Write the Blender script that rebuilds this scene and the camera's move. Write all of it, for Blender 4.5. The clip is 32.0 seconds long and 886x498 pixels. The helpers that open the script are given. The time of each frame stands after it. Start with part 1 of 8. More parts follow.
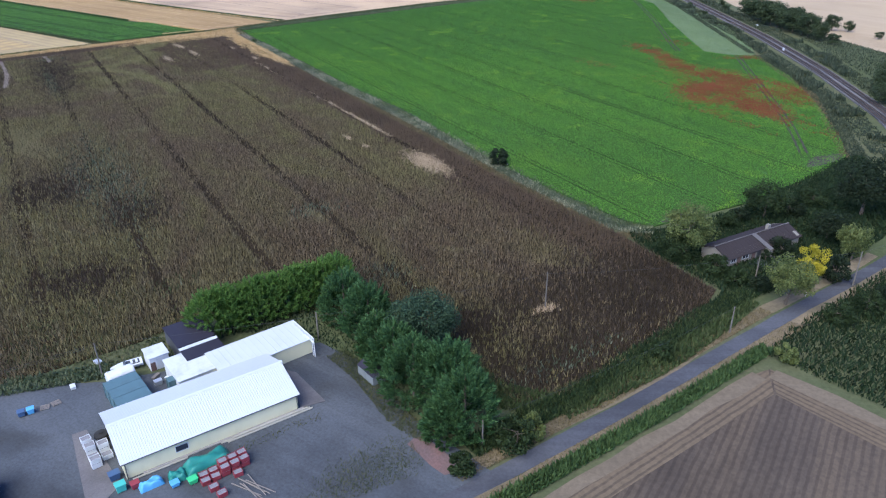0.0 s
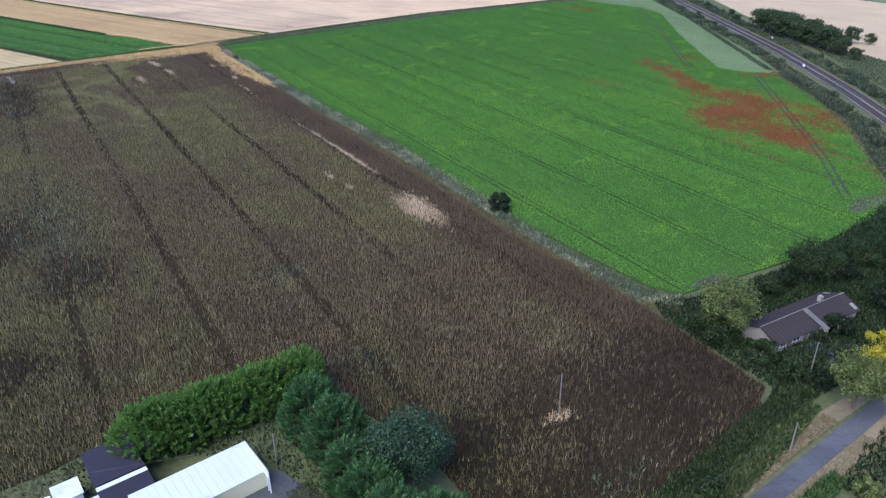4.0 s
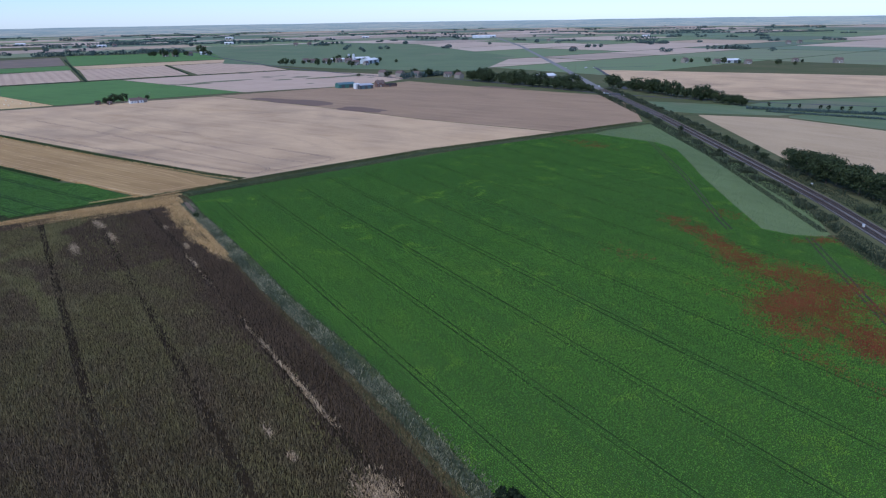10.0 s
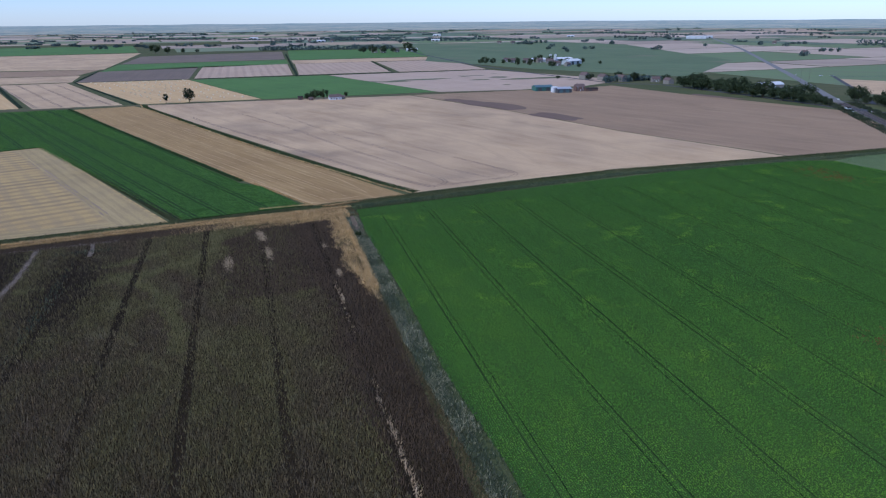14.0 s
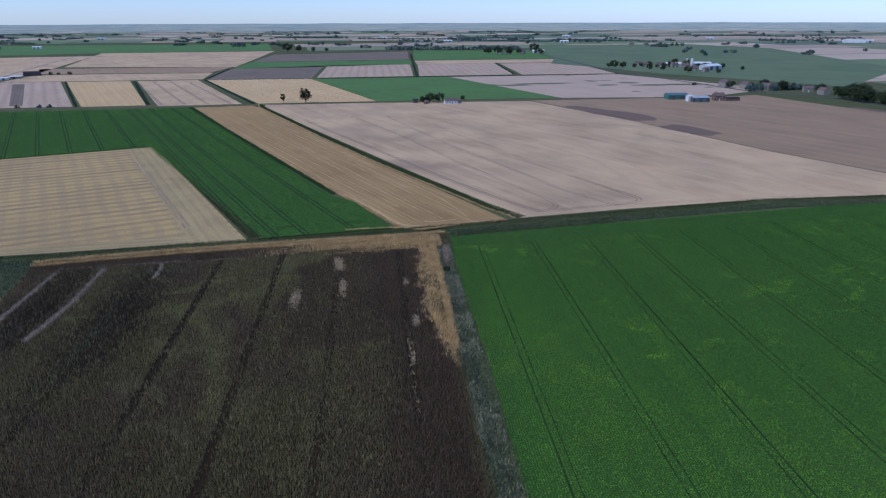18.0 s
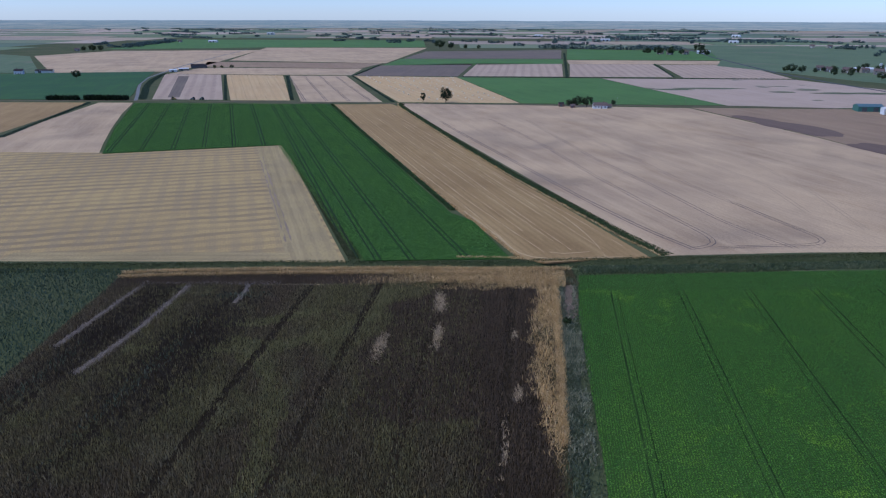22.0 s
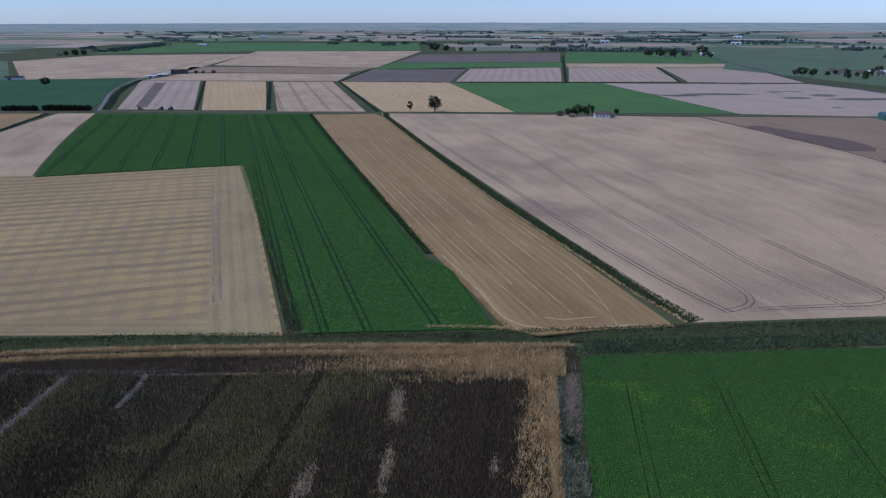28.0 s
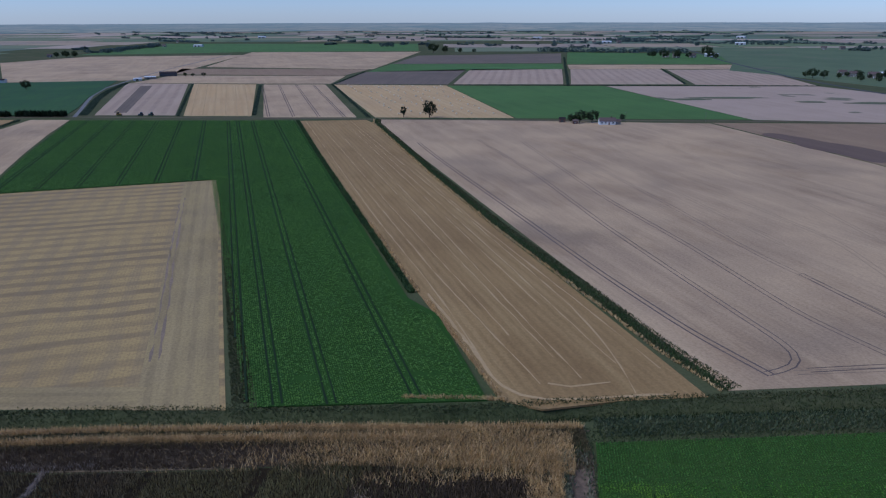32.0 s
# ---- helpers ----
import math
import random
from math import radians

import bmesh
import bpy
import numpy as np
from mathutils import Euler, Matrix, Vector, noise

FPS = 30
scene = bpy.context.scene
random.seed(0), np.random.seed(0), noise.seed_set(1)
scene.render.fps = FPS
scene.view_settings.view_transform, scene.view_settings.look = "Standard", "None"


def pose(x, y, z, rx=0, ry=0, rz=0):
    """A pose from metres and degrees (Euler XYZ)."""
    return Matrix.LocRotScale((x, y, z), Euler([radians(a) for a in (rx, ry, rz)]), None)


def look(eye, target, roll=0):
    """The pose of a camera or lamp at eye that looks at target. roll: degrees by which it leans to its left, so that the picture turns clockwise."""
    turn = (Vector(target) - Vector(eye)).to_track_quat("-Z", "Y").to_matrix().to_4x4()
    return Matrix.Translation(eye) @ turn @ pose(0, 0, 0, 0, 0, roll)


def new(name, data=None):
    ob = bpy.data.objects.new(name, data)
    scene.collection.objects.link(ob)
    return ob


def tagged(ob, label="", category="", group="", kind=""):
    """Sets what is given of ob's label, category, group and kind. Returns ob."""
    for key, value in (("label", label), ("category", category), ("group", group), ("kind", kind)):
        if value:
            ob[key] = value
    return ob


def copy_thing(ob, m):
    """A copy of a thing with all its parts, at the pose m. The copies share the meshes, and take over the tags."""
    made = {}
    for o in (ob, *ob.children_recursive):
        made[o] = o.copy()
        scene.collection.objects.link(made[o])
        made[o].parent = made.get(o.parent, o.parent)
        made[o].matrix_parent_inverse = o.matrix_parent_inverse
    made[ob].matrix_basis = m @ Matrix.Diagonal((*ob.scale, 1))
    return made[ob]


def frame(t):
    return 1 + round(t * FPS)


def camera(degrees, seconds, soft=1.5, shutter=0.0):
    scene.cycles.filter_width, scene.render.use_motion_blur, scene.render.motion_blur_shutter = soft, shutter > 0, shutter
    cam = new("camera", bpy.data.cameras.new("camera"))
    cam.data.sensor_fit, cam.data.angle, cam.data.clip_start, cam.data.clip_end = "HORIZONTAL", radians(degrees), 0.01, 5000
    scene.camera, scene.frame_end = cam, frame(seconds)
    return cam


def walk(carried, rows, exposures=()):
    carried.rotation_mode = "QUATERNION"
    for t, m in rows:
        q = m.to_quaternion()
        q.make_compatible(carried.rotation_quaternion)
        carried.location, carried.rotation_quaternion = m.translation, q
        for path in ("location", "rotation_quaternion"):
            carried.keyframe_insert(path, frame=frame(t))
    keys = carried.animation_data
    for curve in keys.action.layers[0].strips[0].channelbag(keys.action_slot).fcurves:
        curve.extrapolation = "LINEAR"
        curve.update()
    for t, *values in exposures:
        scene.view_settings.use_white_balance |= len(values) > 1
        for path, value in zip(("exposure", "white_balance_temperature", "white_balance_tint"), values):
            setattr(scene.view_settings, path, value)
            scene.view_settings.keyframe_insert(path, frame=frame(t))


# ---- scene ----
cam = camera(64.22, 32.0, soft=1.2)
PATH = [
    (0.0, pose(-0.00, -0.00, 65.00, 63.40, 0.28, -0.20)),
    (0.5, pose(0.14, 1.79, 64.92, 63.32, 0.22, -0.17)),
    (1.0, pose(0.26, 4.02, 64.91, 63.36, 0.22, -0.20)),
    (1.5, pose(0.39, 6.85, 64.97, 63.33, 0.24, -0.24)),
    (2.0, pose(0.55, 10.05, 65.08, 63.30, 0.27, -0.30)),
    (2.5, pose(0.69, 13.56, 65.27, 63.28, 0.30, -0.36)),
    (4.5, pose(1.77, 31.11, 66.96, 63.94, 0.59, -0.42)),
    (5.0, pose(2.21, 35.78, 67.48, 64.91, 0.74, -0.44)),
    (5.5, pose(2.68, 40.58, 68.09, 65.84, 0.86, -0.47)),
    (6.0, pose(3.13, 45.53, 68.83, 66.78, 0.96, -0.49)),
    (6.5, pose(3.56, 50.54, 69.70, 67.70, 1.00, -0.48)),
    (7.0, pose(4.04, 55.69, 70.66, 68.63, 1.00, -0.47)),
    (7.5, pose(4.43, 60.90, 71.67, 69.55, 1.01, -0.47)),
    (8.0, pose(4.79, 66.16, 72.65, 70.49, 0.99, -0.49)),
    (8.5, pose(5.12, 71.42, 73.49, 71.42, 0.95, -0.51)),
    (9.0, pose(5.33, 76.74, 74.14, 71.81, 0.93, -0.56)),
    (9.5, pose(5.52, 81.96, 74.50, 71.81, 0.89, -0.62)),
    (10.0, pose(5.64, 87.14, 74.63, 71.81, 0.84, -0.29)),
    (10.5, pose(5.77, 92.31, 74.67, 71.79, 0.83, 1.31)),
    (11.0, pose(5.81, 97.56, 74.73, 71.79, 0.82, 1.35)),
    (11.5, pose(5.74, 103.02, 74.84, 71.89, 0.73, 6.44)),
    (12.0, pose(5.68, 108.62, 74.98, 71.96, 0.58, 15.02)),
    (12.5, pose(5.55, 114.22, 75.19, 71.93, 0.52, 15.54)),
    (13.0, pose(5.28, 119.70, 75.43, 71.93, 0.50, 15.57)),
    (13.5, pose(4.84, 124.92, 75.68, 71.89, 0.47, 15.60)),
    (14.0, pose(4.36, 130.00, 75.91, 71.84, 0.47, 15.62)),
    (14.5, pose(3.86, 135.02, 76.13, 71.81, 0.48, 15.63)),
    (16.5, pose(0.93, 153.76, 76.49, 71.83, 0.46, 15.66)),
    (17.0, pose(-0.00, 158.66, 76.48, 71.88, 0.37, 20.16)),
    (17.5, pose(-0.91, 163.78, 76.49, 71.92, 0.23, 25.62)),
    (18.0, pose(-2.07, 168.91, 76.53, 71.90, 0.18, 25.68)),
    (18.5, pose(-3.42, 174.01, 76.54, 71.89, 0.17, 25.69)),
    (19.0, pose(-4.91, 179.09, 76.50, 71.87, 0.16, 25.73)),
    (19.5, pose(-6.59, 184.08, 76.44, 71.86, 0.10, 28.21)),
    (20.0, pose(-8.14, 189.08, 76.34, 71.85, -0.06, 37.73)),
    (20.5, pose(-9.76, 193.80, 76.23, 71.83, -0.12, 37.84)),
    (21.0, pose(-11.44, 198.29, 76.12, 71.81, -0.14, 37.85)),
    (21.5, pose(-13.25, 202.67, 76.03, 71.78, -0.13, 37.84)),
    (22.0, pose(-15.13, 207.00, 75.96, 71.73, -0.14, 37.85)),
    (22.5, pose(-17.17, 211.30, 75.94, 71.71, -0.12, 37.84)),
    (23.0, pose(-19.29, 215.57, 75.93, 71.69, -0.11, 37.83)),
    (23.5, pose(-21.48, 219.70, 75.97, 71.69, -0.11, 37.83)),
    (24.0, pose(-23.63, 223.75, 76.03, 71.69, -0.12, 37.83)),
    (24.5, pose(-25.77, 227.72, 76.09, 71.71, -0.11, 37.82)),
    (25.0, pose(-27.87, 231.65, 76.15, 71.72, -0.08, 37.79)),
    (25.5, pose(-29.94, 235.60, 76.21, 71.75, -0.05, 37.78)),
    (27.5, pose(-38.88, 251.21, 75.91, 71.86, 0.06, 37.71)),
    (28.0, pose(-41.23, 255.01, 75.92, 71.88, 0.09, 37.74)),
    (28.5, pose(-43.58, 258.80, 75.95, 71.91, 0.10, 37.72)),
    (29.0, pose(-45.91, 262.58, 75.99, 71.91, 0.10, 37.75)),
    (29.5, pose(-48.21, 266.42, 76.00, 71.90, 0.09, 37.78)),
    (30.0, pose(-50.45, 270.30, 76.00, 71.88, 0.08, 37.80)),
    (30.5, pose(-52.62, 274.22, 76.02, 71.89, 0.11, 37.78)),
    (31.0, pose(-54.79, 278.08, 76.06, 71.89, 0.12, 37.81)),
    (31.5, pose(-57.01, 281.80, 76.12, 71.89, 0.13, 37.78)),
    (32.0, pose(-59.31, 285.41, 76.19, 71.88, 0.15, 37.79)),
]
EXPOSURES = [(0.0, 1.83, 6260, 9), (5.0, 1.92, 6150, 9), (6.5, 1.84, 6030, 9), (8.0, 1.36, 5950, 9), (9.0, 1.03, 5930, 9), (14.0, 0.84, 5880, 9), (18.0, 0.74, 5820, 9), (24.0, 0.68, 5760, 10), (28.0, 0.48, 5740, 10), (32.0, 0.26, 5720, 10)]
walk(cam, PATH, EXPOSURES)

# ---- world and light: a soft evening sky with the sun low behind thin cloud ----
SUN_EL, SUN_AZ = 48.0, 215.0
world = bpy.data.worlds.new("evening_sky")
scene.world = world
world.use_nodes = True
wn = world.node_tree
sky = wn.nodes.new("ShaderNodeTexSky")
sky.sky_type = "NISHITA"
sky.sun_disc = False
sky.sun_elevation = radians(SUN_EL)
sky.sun_rotation = radians(SUN_AZ)
sky.air_density, sky.dust_density, sky.ozone_density = 1.0, 0.15, 4.2
tint = wn.nodes.new("ShaderNodeMix")
tint.data_type, tint.blend_type = "RGBA", "MULTIPLY"
tint.inputs["Factor"].default_value = 1.0
tint.inputs[7].default_value = (0.68, 0.82, 1.27, 1)
wn.links.new(sky.outputs[0], tint.inputs[6])
wn.links.new(tint.outputs[2], wn.nodes["Background"].inputs[0])
wn.nodes["Background"].inputs[1].default_value = 0.08
sun = new("sun", bpy.data.lights.new("sun", "SUN"))
sun.data.energy, sun.data.angle, sun.data.color = 2.0, radians(60), (1.0, 0.97, 0.93)
a, e = radians(SUN_AZ), radians(SUN_EL)
sun.matrix_world = look((300 * math.sin(a) * math.cos(e), 300 * math.cos(a) * math.cos(e), 300 * math.sin(e)), (0, 0, 0))

# ---- mesh and material helpers ----


def raw_mesh(name, verts, tris=None, quads=None, mats=(), smooth=False):
    """A mesh from arrays."""
    me = bpy.data.meshes.new(name)
    verts = np.asarray(verts, dtype=np.float32)
    tris = np.zeros((0, 3), np.int32) if tris is None else np.asarray(tris, np.int32)
    quads = np.zeros((0, 4), np.int32) if quads is None else np.asarray(quads, np.int32)
    me.vertices.add(len(verts))
    me.vertices.foreach_set("co", verts.ravel())
    loops = np.concatenate([tris.ravel(), quads.ravel()])
    me.loops.add(len(loops))
    me.loops.foreach_set("vertex_index", loops)
    total = np.concatenate([np.full(len(tris), 3), np.full(len(quads), 4)]).astype(np.int32)
    start = np.concatenate([[0], np.cumsum(total)[:-1]]).astype(np.int32)
    me.polygons.add(len(total))
    me.polygons.foreach_set("loop_start", start)
    me.polygons.foreach_set("loop_total", total)
    me.polygons.foreach_set("use_smooth", np.full(len(total), smooth, bool))
    for m in mats:
        me.materials.append(m)
    me.update(calc_edges=True)
    me.validate()
    return me


class Nodes:
    """Short hand for building a node material."""

    def __init__(self, name, rough=0.9):
        self.mat = bpy.data.materials.new(name)
        self.mat.use_nodes = True
        self.t = self.mat.node_tree
        self.bsdf = self.t.nodes["Principled BSDF"]
        self.bsdf.inputs["Roughness"].default_value = rough
        self.bsdf.inputs["Specular IOR Level"].default_value = 0.2
        self.tc = self.t.nodes.new("ShaderNodeTexCoord")

    def put(self, socket, value):
        if isinstance(value, bpy.types.NodeSocket):
            self.t.links.new(value, socket)
        elif isinstance(value, tuple) and len(value) == 3 and socket.type == "RGBA":
            socket.default_value = (*value, 1)
        else:
            socket.default_value = value

    def obj(self, scale=(1, 1, 1), turn=0.0, world=False):
        n = self.t.nodes.new("ShaderNodeMapping")
        if world:
            g = self.t.nodes.new("ShaderNodeNewGeometry")
            self.t.links.new(g.outputs["Position"], n.inputs[0])
        else:
            self.t.links.new(self.tc.outputs["Object"], n.inputs[0])
        n.inputs["Scale"].default_value = scale
        n.inputs["Rotation"].default_value = (0, 0, radians(turn))
        return n.outputs[0]

    def rows(self, scale, turn=-31.3):
        """World place turned so that X runs across and Y along the crop rows, then stretched."""
        n = self.t.nodes.new("ShaderNodeMapping")
        self.t.links.new(self.obj((1, 1, 1), turn, True), n.inputs[0])
        n.inputs["Scale"].default_value = scale
        return n.outputs[0]

    def noise(self, vec, scale, detail=3.0, rough=0.55, distort=0.0):
        n = self.t.nodes.new("ShaderNodeTexNoise")
        self.put(n.inputs["Vector"], vec)
        n.inputs["Scale"].default_value, n.inputs["Detail"].default_value = scale, detail
        n.inputs["Roughness"].default_value, n.inputs["Distortion"].default_value = rough, distort
        return n.outputs["Fac"]

    def wave(self, vec, scale, distort=0.0, detail=1.0, axis="Y", profile="SIN"):
        n = self.t.nodes.new("ShaderNodeTexWave")
        n.bands_direction, n.wave_profile = axis, profile
        self.put(n.inputs["Vector"], vec)
        n.inputs["Scale"].default_value, n.inputs["Distortion"].default_value = scale, distort
        n.inputs["Detail"].default_value = detail
        return n.outputs["Fac"]

    def ramp(self, fac, lo, hi, a=0.0, b=1.0):
        n = self.t.nodes.new("ShaderNodeMapRange")
        n.interpolation_type = "SMOOTHSTEP"
        self.put(n.inputs[0], fac)
        for i, v in enumerate((lo, hi, a, b)):
            n.inputs[1 + i].default_value = v
        return n.outputs[0]

    def mix(self, fac, a, b, mode="MIX"):
        n = self.t.nodes.new("ShaderNodeMix")
        n.data_type, n.blend_type = "RGBA", mode
        self.put(n.inputs["Factor"], fac)
        self.put(n.inputs[6], a)
        self.put(n.inputs[7], b)
        return n.outputs[2]

    def math(self, op, a, b=0.0):
        n = self.t.nodes.new("ShaderNodeMath")
        n.operation = op
        self.put(n.inputs[0], a)
        self.put(n.inputs[1], b)
        return n.outputs[0]

    def island(self):
        return self.t.nodes.new("ShaderNodeNewGeometry").outputs["Random Per Island"]

    def each(self):
        return self.t.nodes.new("ShaderNodeObjectInfo").outputs["Random"]

    def colors(self, fac, stops):
        n = self.t.nodes.new("ShaderNodeValToRGB")
        self.put(n.inputs[0], fac)
        ramp = n.color_ramp
        while len(ramp.elements) < len(stops):
            ramp.elements.new(0.5)
        for el, (p, c) in zip(ramp.elements, stops):
            el.position, el.color = p, (*c, 1)
        return n.outputs[0]

    def bump(self, height, strength, dist):
        n = self.t.nodes.new("ShaderNodeBump")
        n.inputs["Strength"].default_value, n.inputs["Distance"].default_value = strength, dist
        self.put(n.inputs["Height"], height)
        self.t.links.new(n.outputs[0], self.bsdf.inputs["Normal"])

    def leafy(self, color, share=0.35):
        """Thin foliage: part of the light passes through the leaf."""
        tr = self.t.nodes.new("ShaderNodeBsdfTranslucent")
        mx = self.t.nodes.new("ShaderNodeMixShader")
        mx.inputs[0].default_value = share
        self.put(tr.inputs[0], color)
        self.t.links.new(self.bsdf.outputs[0], mx.inputs[1])
        self.t.links.new(tr.outputs[0], mx.inputs[2])
        self.t.links.new(mx.outputs[0], self.t.nodes["Material Output"].inputs[0])
        return self.done(color)

    def done(self, color):
        self.put(self.bsdf.inputs["Base Color"], color)
        return self.mat


def field_mat(name, c1, c2, c3, row=0.0, row_c=None, row_amt=0.5, grain=0.5, stain=None, stain_at=(0.55, 0.65), fine=1.2, big=0.012, mottle=0.0):
    """Arable ground: broad patches, streaks along the rows (the object's X), grain, and drill or straw rows of a given spacing."""
    n = Nodes(name, 0.95)
    o = n.obj()
    streak = n.obj((0.05, 1, 1))
    col = n.mix(n.ramp(n.noise(o, big, 4), 0.35, 0.65), c1, c2)
    col = n.mix(n.ramp(n.noise(streak, 0.12, 5, 0.65), 0.4, 0.7, 0, 0.7), col, c3)
    if row:
        col = n.mix(n.math("MULTIPLY", n.ramp(n.wave(n.obj(), 0.314 / row, 1.2, 2.0), 0.45, 0.9, 0, row_amt), n.ramp(n.noise(o, 0.05, 2), 0.3, 0.6, 0.4, 1)), col, row_c)
    if stain:
        col = n.mix(n.ramp(n.noise(o, big * 0.8, 3, 0.5, 0.4), stain_at[0], stain_at[1], 0, 0.8), col, stain)
    if mottle:
        m = n.noise(n.obj((0.4, 1, 1)), 0.035, 5, 0.7, 0.5)
        col = n.mix(n.ramp(m, 0.45, 0.75, 0, mottle), col, n.mix(0.6, col, c2, "MULTIPLY"))
        col = n.mix(n.ramp(n.noise(streak, 0.9, 4, 0.7), 0.5, 0.8, 0, mottle), col, n.mix(0.5, col, (0.02, 0.018, 0.015)))
    g = n.noise(o, fine, 6, 0.75)
    col = n.mix(n.ramp(g, 0.3, 0.75, 0, grain), col, n.mix(0.65, col, (0.01, 0.01, 0.008)))
    return n.done(col)


def part(name, bm, mat, parent=None, label=""):
    """One bmesh as one mesh object, under a thing or a part."""
    me = bpy.data.meshes.new(name)
    bm.to_mesh(me)
    bm.free()
    for m in (mat if isinstance(mat, (list, tuple)) else [mat]):
        me.materials.append(m)
    ob = new(name, me)
    ob.parent = parent
    if label:
        ob["label"] = label
    return ob


def thing(name, m, label, category, group="", kind=""):
    """An Empty at a thing's base, which carries its parts."""
    ob = new(name)
    ob.empty_display_size = 0.2
    ob.matrix_world = m
    return tagged(ob, label, category, group, kind)


def box(bm, x0, y0, z0, x1, y1, z1, bevel=0.0, m=None, mat=0):
    """A box between two corners, with bevelled edges, laid in by the pose m."""
    r = bmesh.ops.create_cube(bm, size=1)
    vs = r["verts"]
    for v in vs:
        v.co = Vector(((x0 + x1) / 2 + v.co.x * (x1 - x0), (y0 + y1) / 2 + v.co.y * (y1 - y0), (z0 + z1) / 2 + v.co.z * (z1 - z0)))
        if m is not None:
            v.co = m @ v.co
    fs = {f for v in vs for f in v.link_faces}
    for f in fs:
        f.material_index = mat
    if bevel:
        bmesh.ops.bevel(bm, geom=list({e for f in fs for e in f.edges}), offset=bevel, segments=1, affect="EDGES")
    return bm


def tube(bm, a, b, r0, r1, seg=8):
    """A tapered round bar from a to b."""
    a, b = Vector(a), Vector(b)
    d = b - a
    m = Matrix.Translation((a + b) / 2) @ d.to_track_quat("Z", "Y").to_matrix().to_4x4()
    bmesh.ops.create_cone(bm, cap_ends=True, segments=seg, radius1=r0, radius2=r1, depth=d.length, matrix=m)
    return bm


def inside(poly, x, y):
    """Which of the points (arrays) lie in the polygon."""
    res = np.zeros(len(x), bool)
    j = len(poly) - 1
    for i in range(len(poly)):
        (xi, yi), (xj, yj) = poly[i], poly[j]
        if yi != yj:
            res ^= ((yi > y) != (yj > y)) & (x < (xj - xi) * (y - yi) / (yj - yi) + xi)
        j = i
    return res


def off_line(x, y, a, b):
    """Signed distance of points from the line a-b."""
    d = math.hypot(b[0] - a[0], b[1] - a[1])
    return ((b[0] - a[0]) * (y - a[1]) - (b[1] - a[1]) * (x - a[0])) / d


def prism(poly, z, depth, origin, ang):
    """Vertices and faces of a flat field with a skirt, in a frame turned by ang."""
    from mathutils.geometry import tessellate_polygon
    c, s = math.cos(ang), math.sin(ang)
    loc = [((x - origin[0]) * c + (y - origin[1]) * s, -(x - origin[0]) * s + (y - origin[1]) * c) for x, y in poly]
    area = sum(loc[i - 1][0] * loc[i][1] - loc[i][0] * loc[i - 1][1] for i in range(len(loc)))
    if area < 0:
        loc.reverse()
    k = len(loc)
    v = [(x, y, 0) for x, y in loc] + [(x, y, -depth) for x, y in loc]
    t = [tuple(q) for q in tessellate_polygon([[Vector((x, y, 0)) for x, y in loc]])]
    fixed = []
    for q in t:
        (x0, y0), (x1, y1), (x2, y2) = (loc[i] for i in q)
        fixed.append(q if (x1 - x0) * (y2 - y0) - (x2 - x0) * (y1 - y0) > 0 else q[::-1])
    return v, fixed, [(i, i + k, (i + 1) % k + k, (i + 1) % k) for i in range(k)]


def field(name, poly, mat, rows, label, z=0.05, category="field"):
    """A piece of farmland: a flat body whose local X runs along the rows."""
    ang = math.atan2(rows[1], rows[0])
    v, t, q = prism(poly, z, z + 0.4, poly[0], ang)
    ob = new(name, raw_mesh(name, v, t, q, [mat]))
    ob.matrix_world = Matrix.Translation((poly[0][0], poly[0][1], z)) @ Matrix.Rotation(ang, 4, "Z")
    return tagged(ob, label, category, kind="structure")


def ribbon(name, pts, width, z, mat, label="", category="", kind="structure", parent=None, wob=0.0, thick=0.0):
    """A strip of even width along a line of points."""
    pts = [Vector((*p, 0)) for p in pts]
    fine = []
    for a, b in zip(pts, pts[1:]):
        k = max(1, int((b - a).length / 6))
        fine += [a.lerp(b, i / k) for i in range(k)]
    fine.append(pts[-1])
    v, q = [], []
    for i, p in enumerate(fine):
        d = (fine[min(i + 1, len(fine) - 1)] - fine[max(i - 1, 0)]).normalized()
        nrm = Vector((-d.y, d.x, 0))
        w0, w1 = width / 2 + random.uniform(-wob, wob), width / 2 + random.uniform(-wob, wob)
        v += [(p + nrm * w0).to_tuple()[:2] + (z,), (p - nrm * w1).to_tuple()[:2] + (z,)]
        if i:
            q.append((2 * i - 2, 2 * i - 1, 2 * i + 1, 2 * i))
    if thick:
        k = len(v)
        v += [(x, y, h - thick) for x, y, h in v]
        for i in range(len(fine) - 1):
            q += [(2 * i, 2 * i + 2, 2 * i + 2 + k, 2 * i + k), (2 * i + 1, 2 * i + 1 + k, 2 * i + 3 + k, 2 * i + 3)]
    ob = new(name, raw_mesh(name, v, None, q, [mat]))
    ob.parent = parent
    return tagged(ob, label, category, kind=kind) if parent is None else ob


# ---- materials ----
PINK = field_mat("straw_stubble", (0.505, 0.360, 0.212), (0.372, 0.265, 0.164), (0.535, 0.387, 0.230), 3.0, (0.388, 0.276, 0.166), 0.25, 0.5, (0.30, 0.218, 0.142), (0.56, 0.74), big=0.016, mottle=0.45)
TAN = field_mat("cut_barley", (0.338, 0.218, 0.088), (0.284, 0.180, 0.074), (0.376, 0.256, 0.110), 2.6, (0.240, 0.152, 0.062), 0.45, 0.5, mottle=0.4)


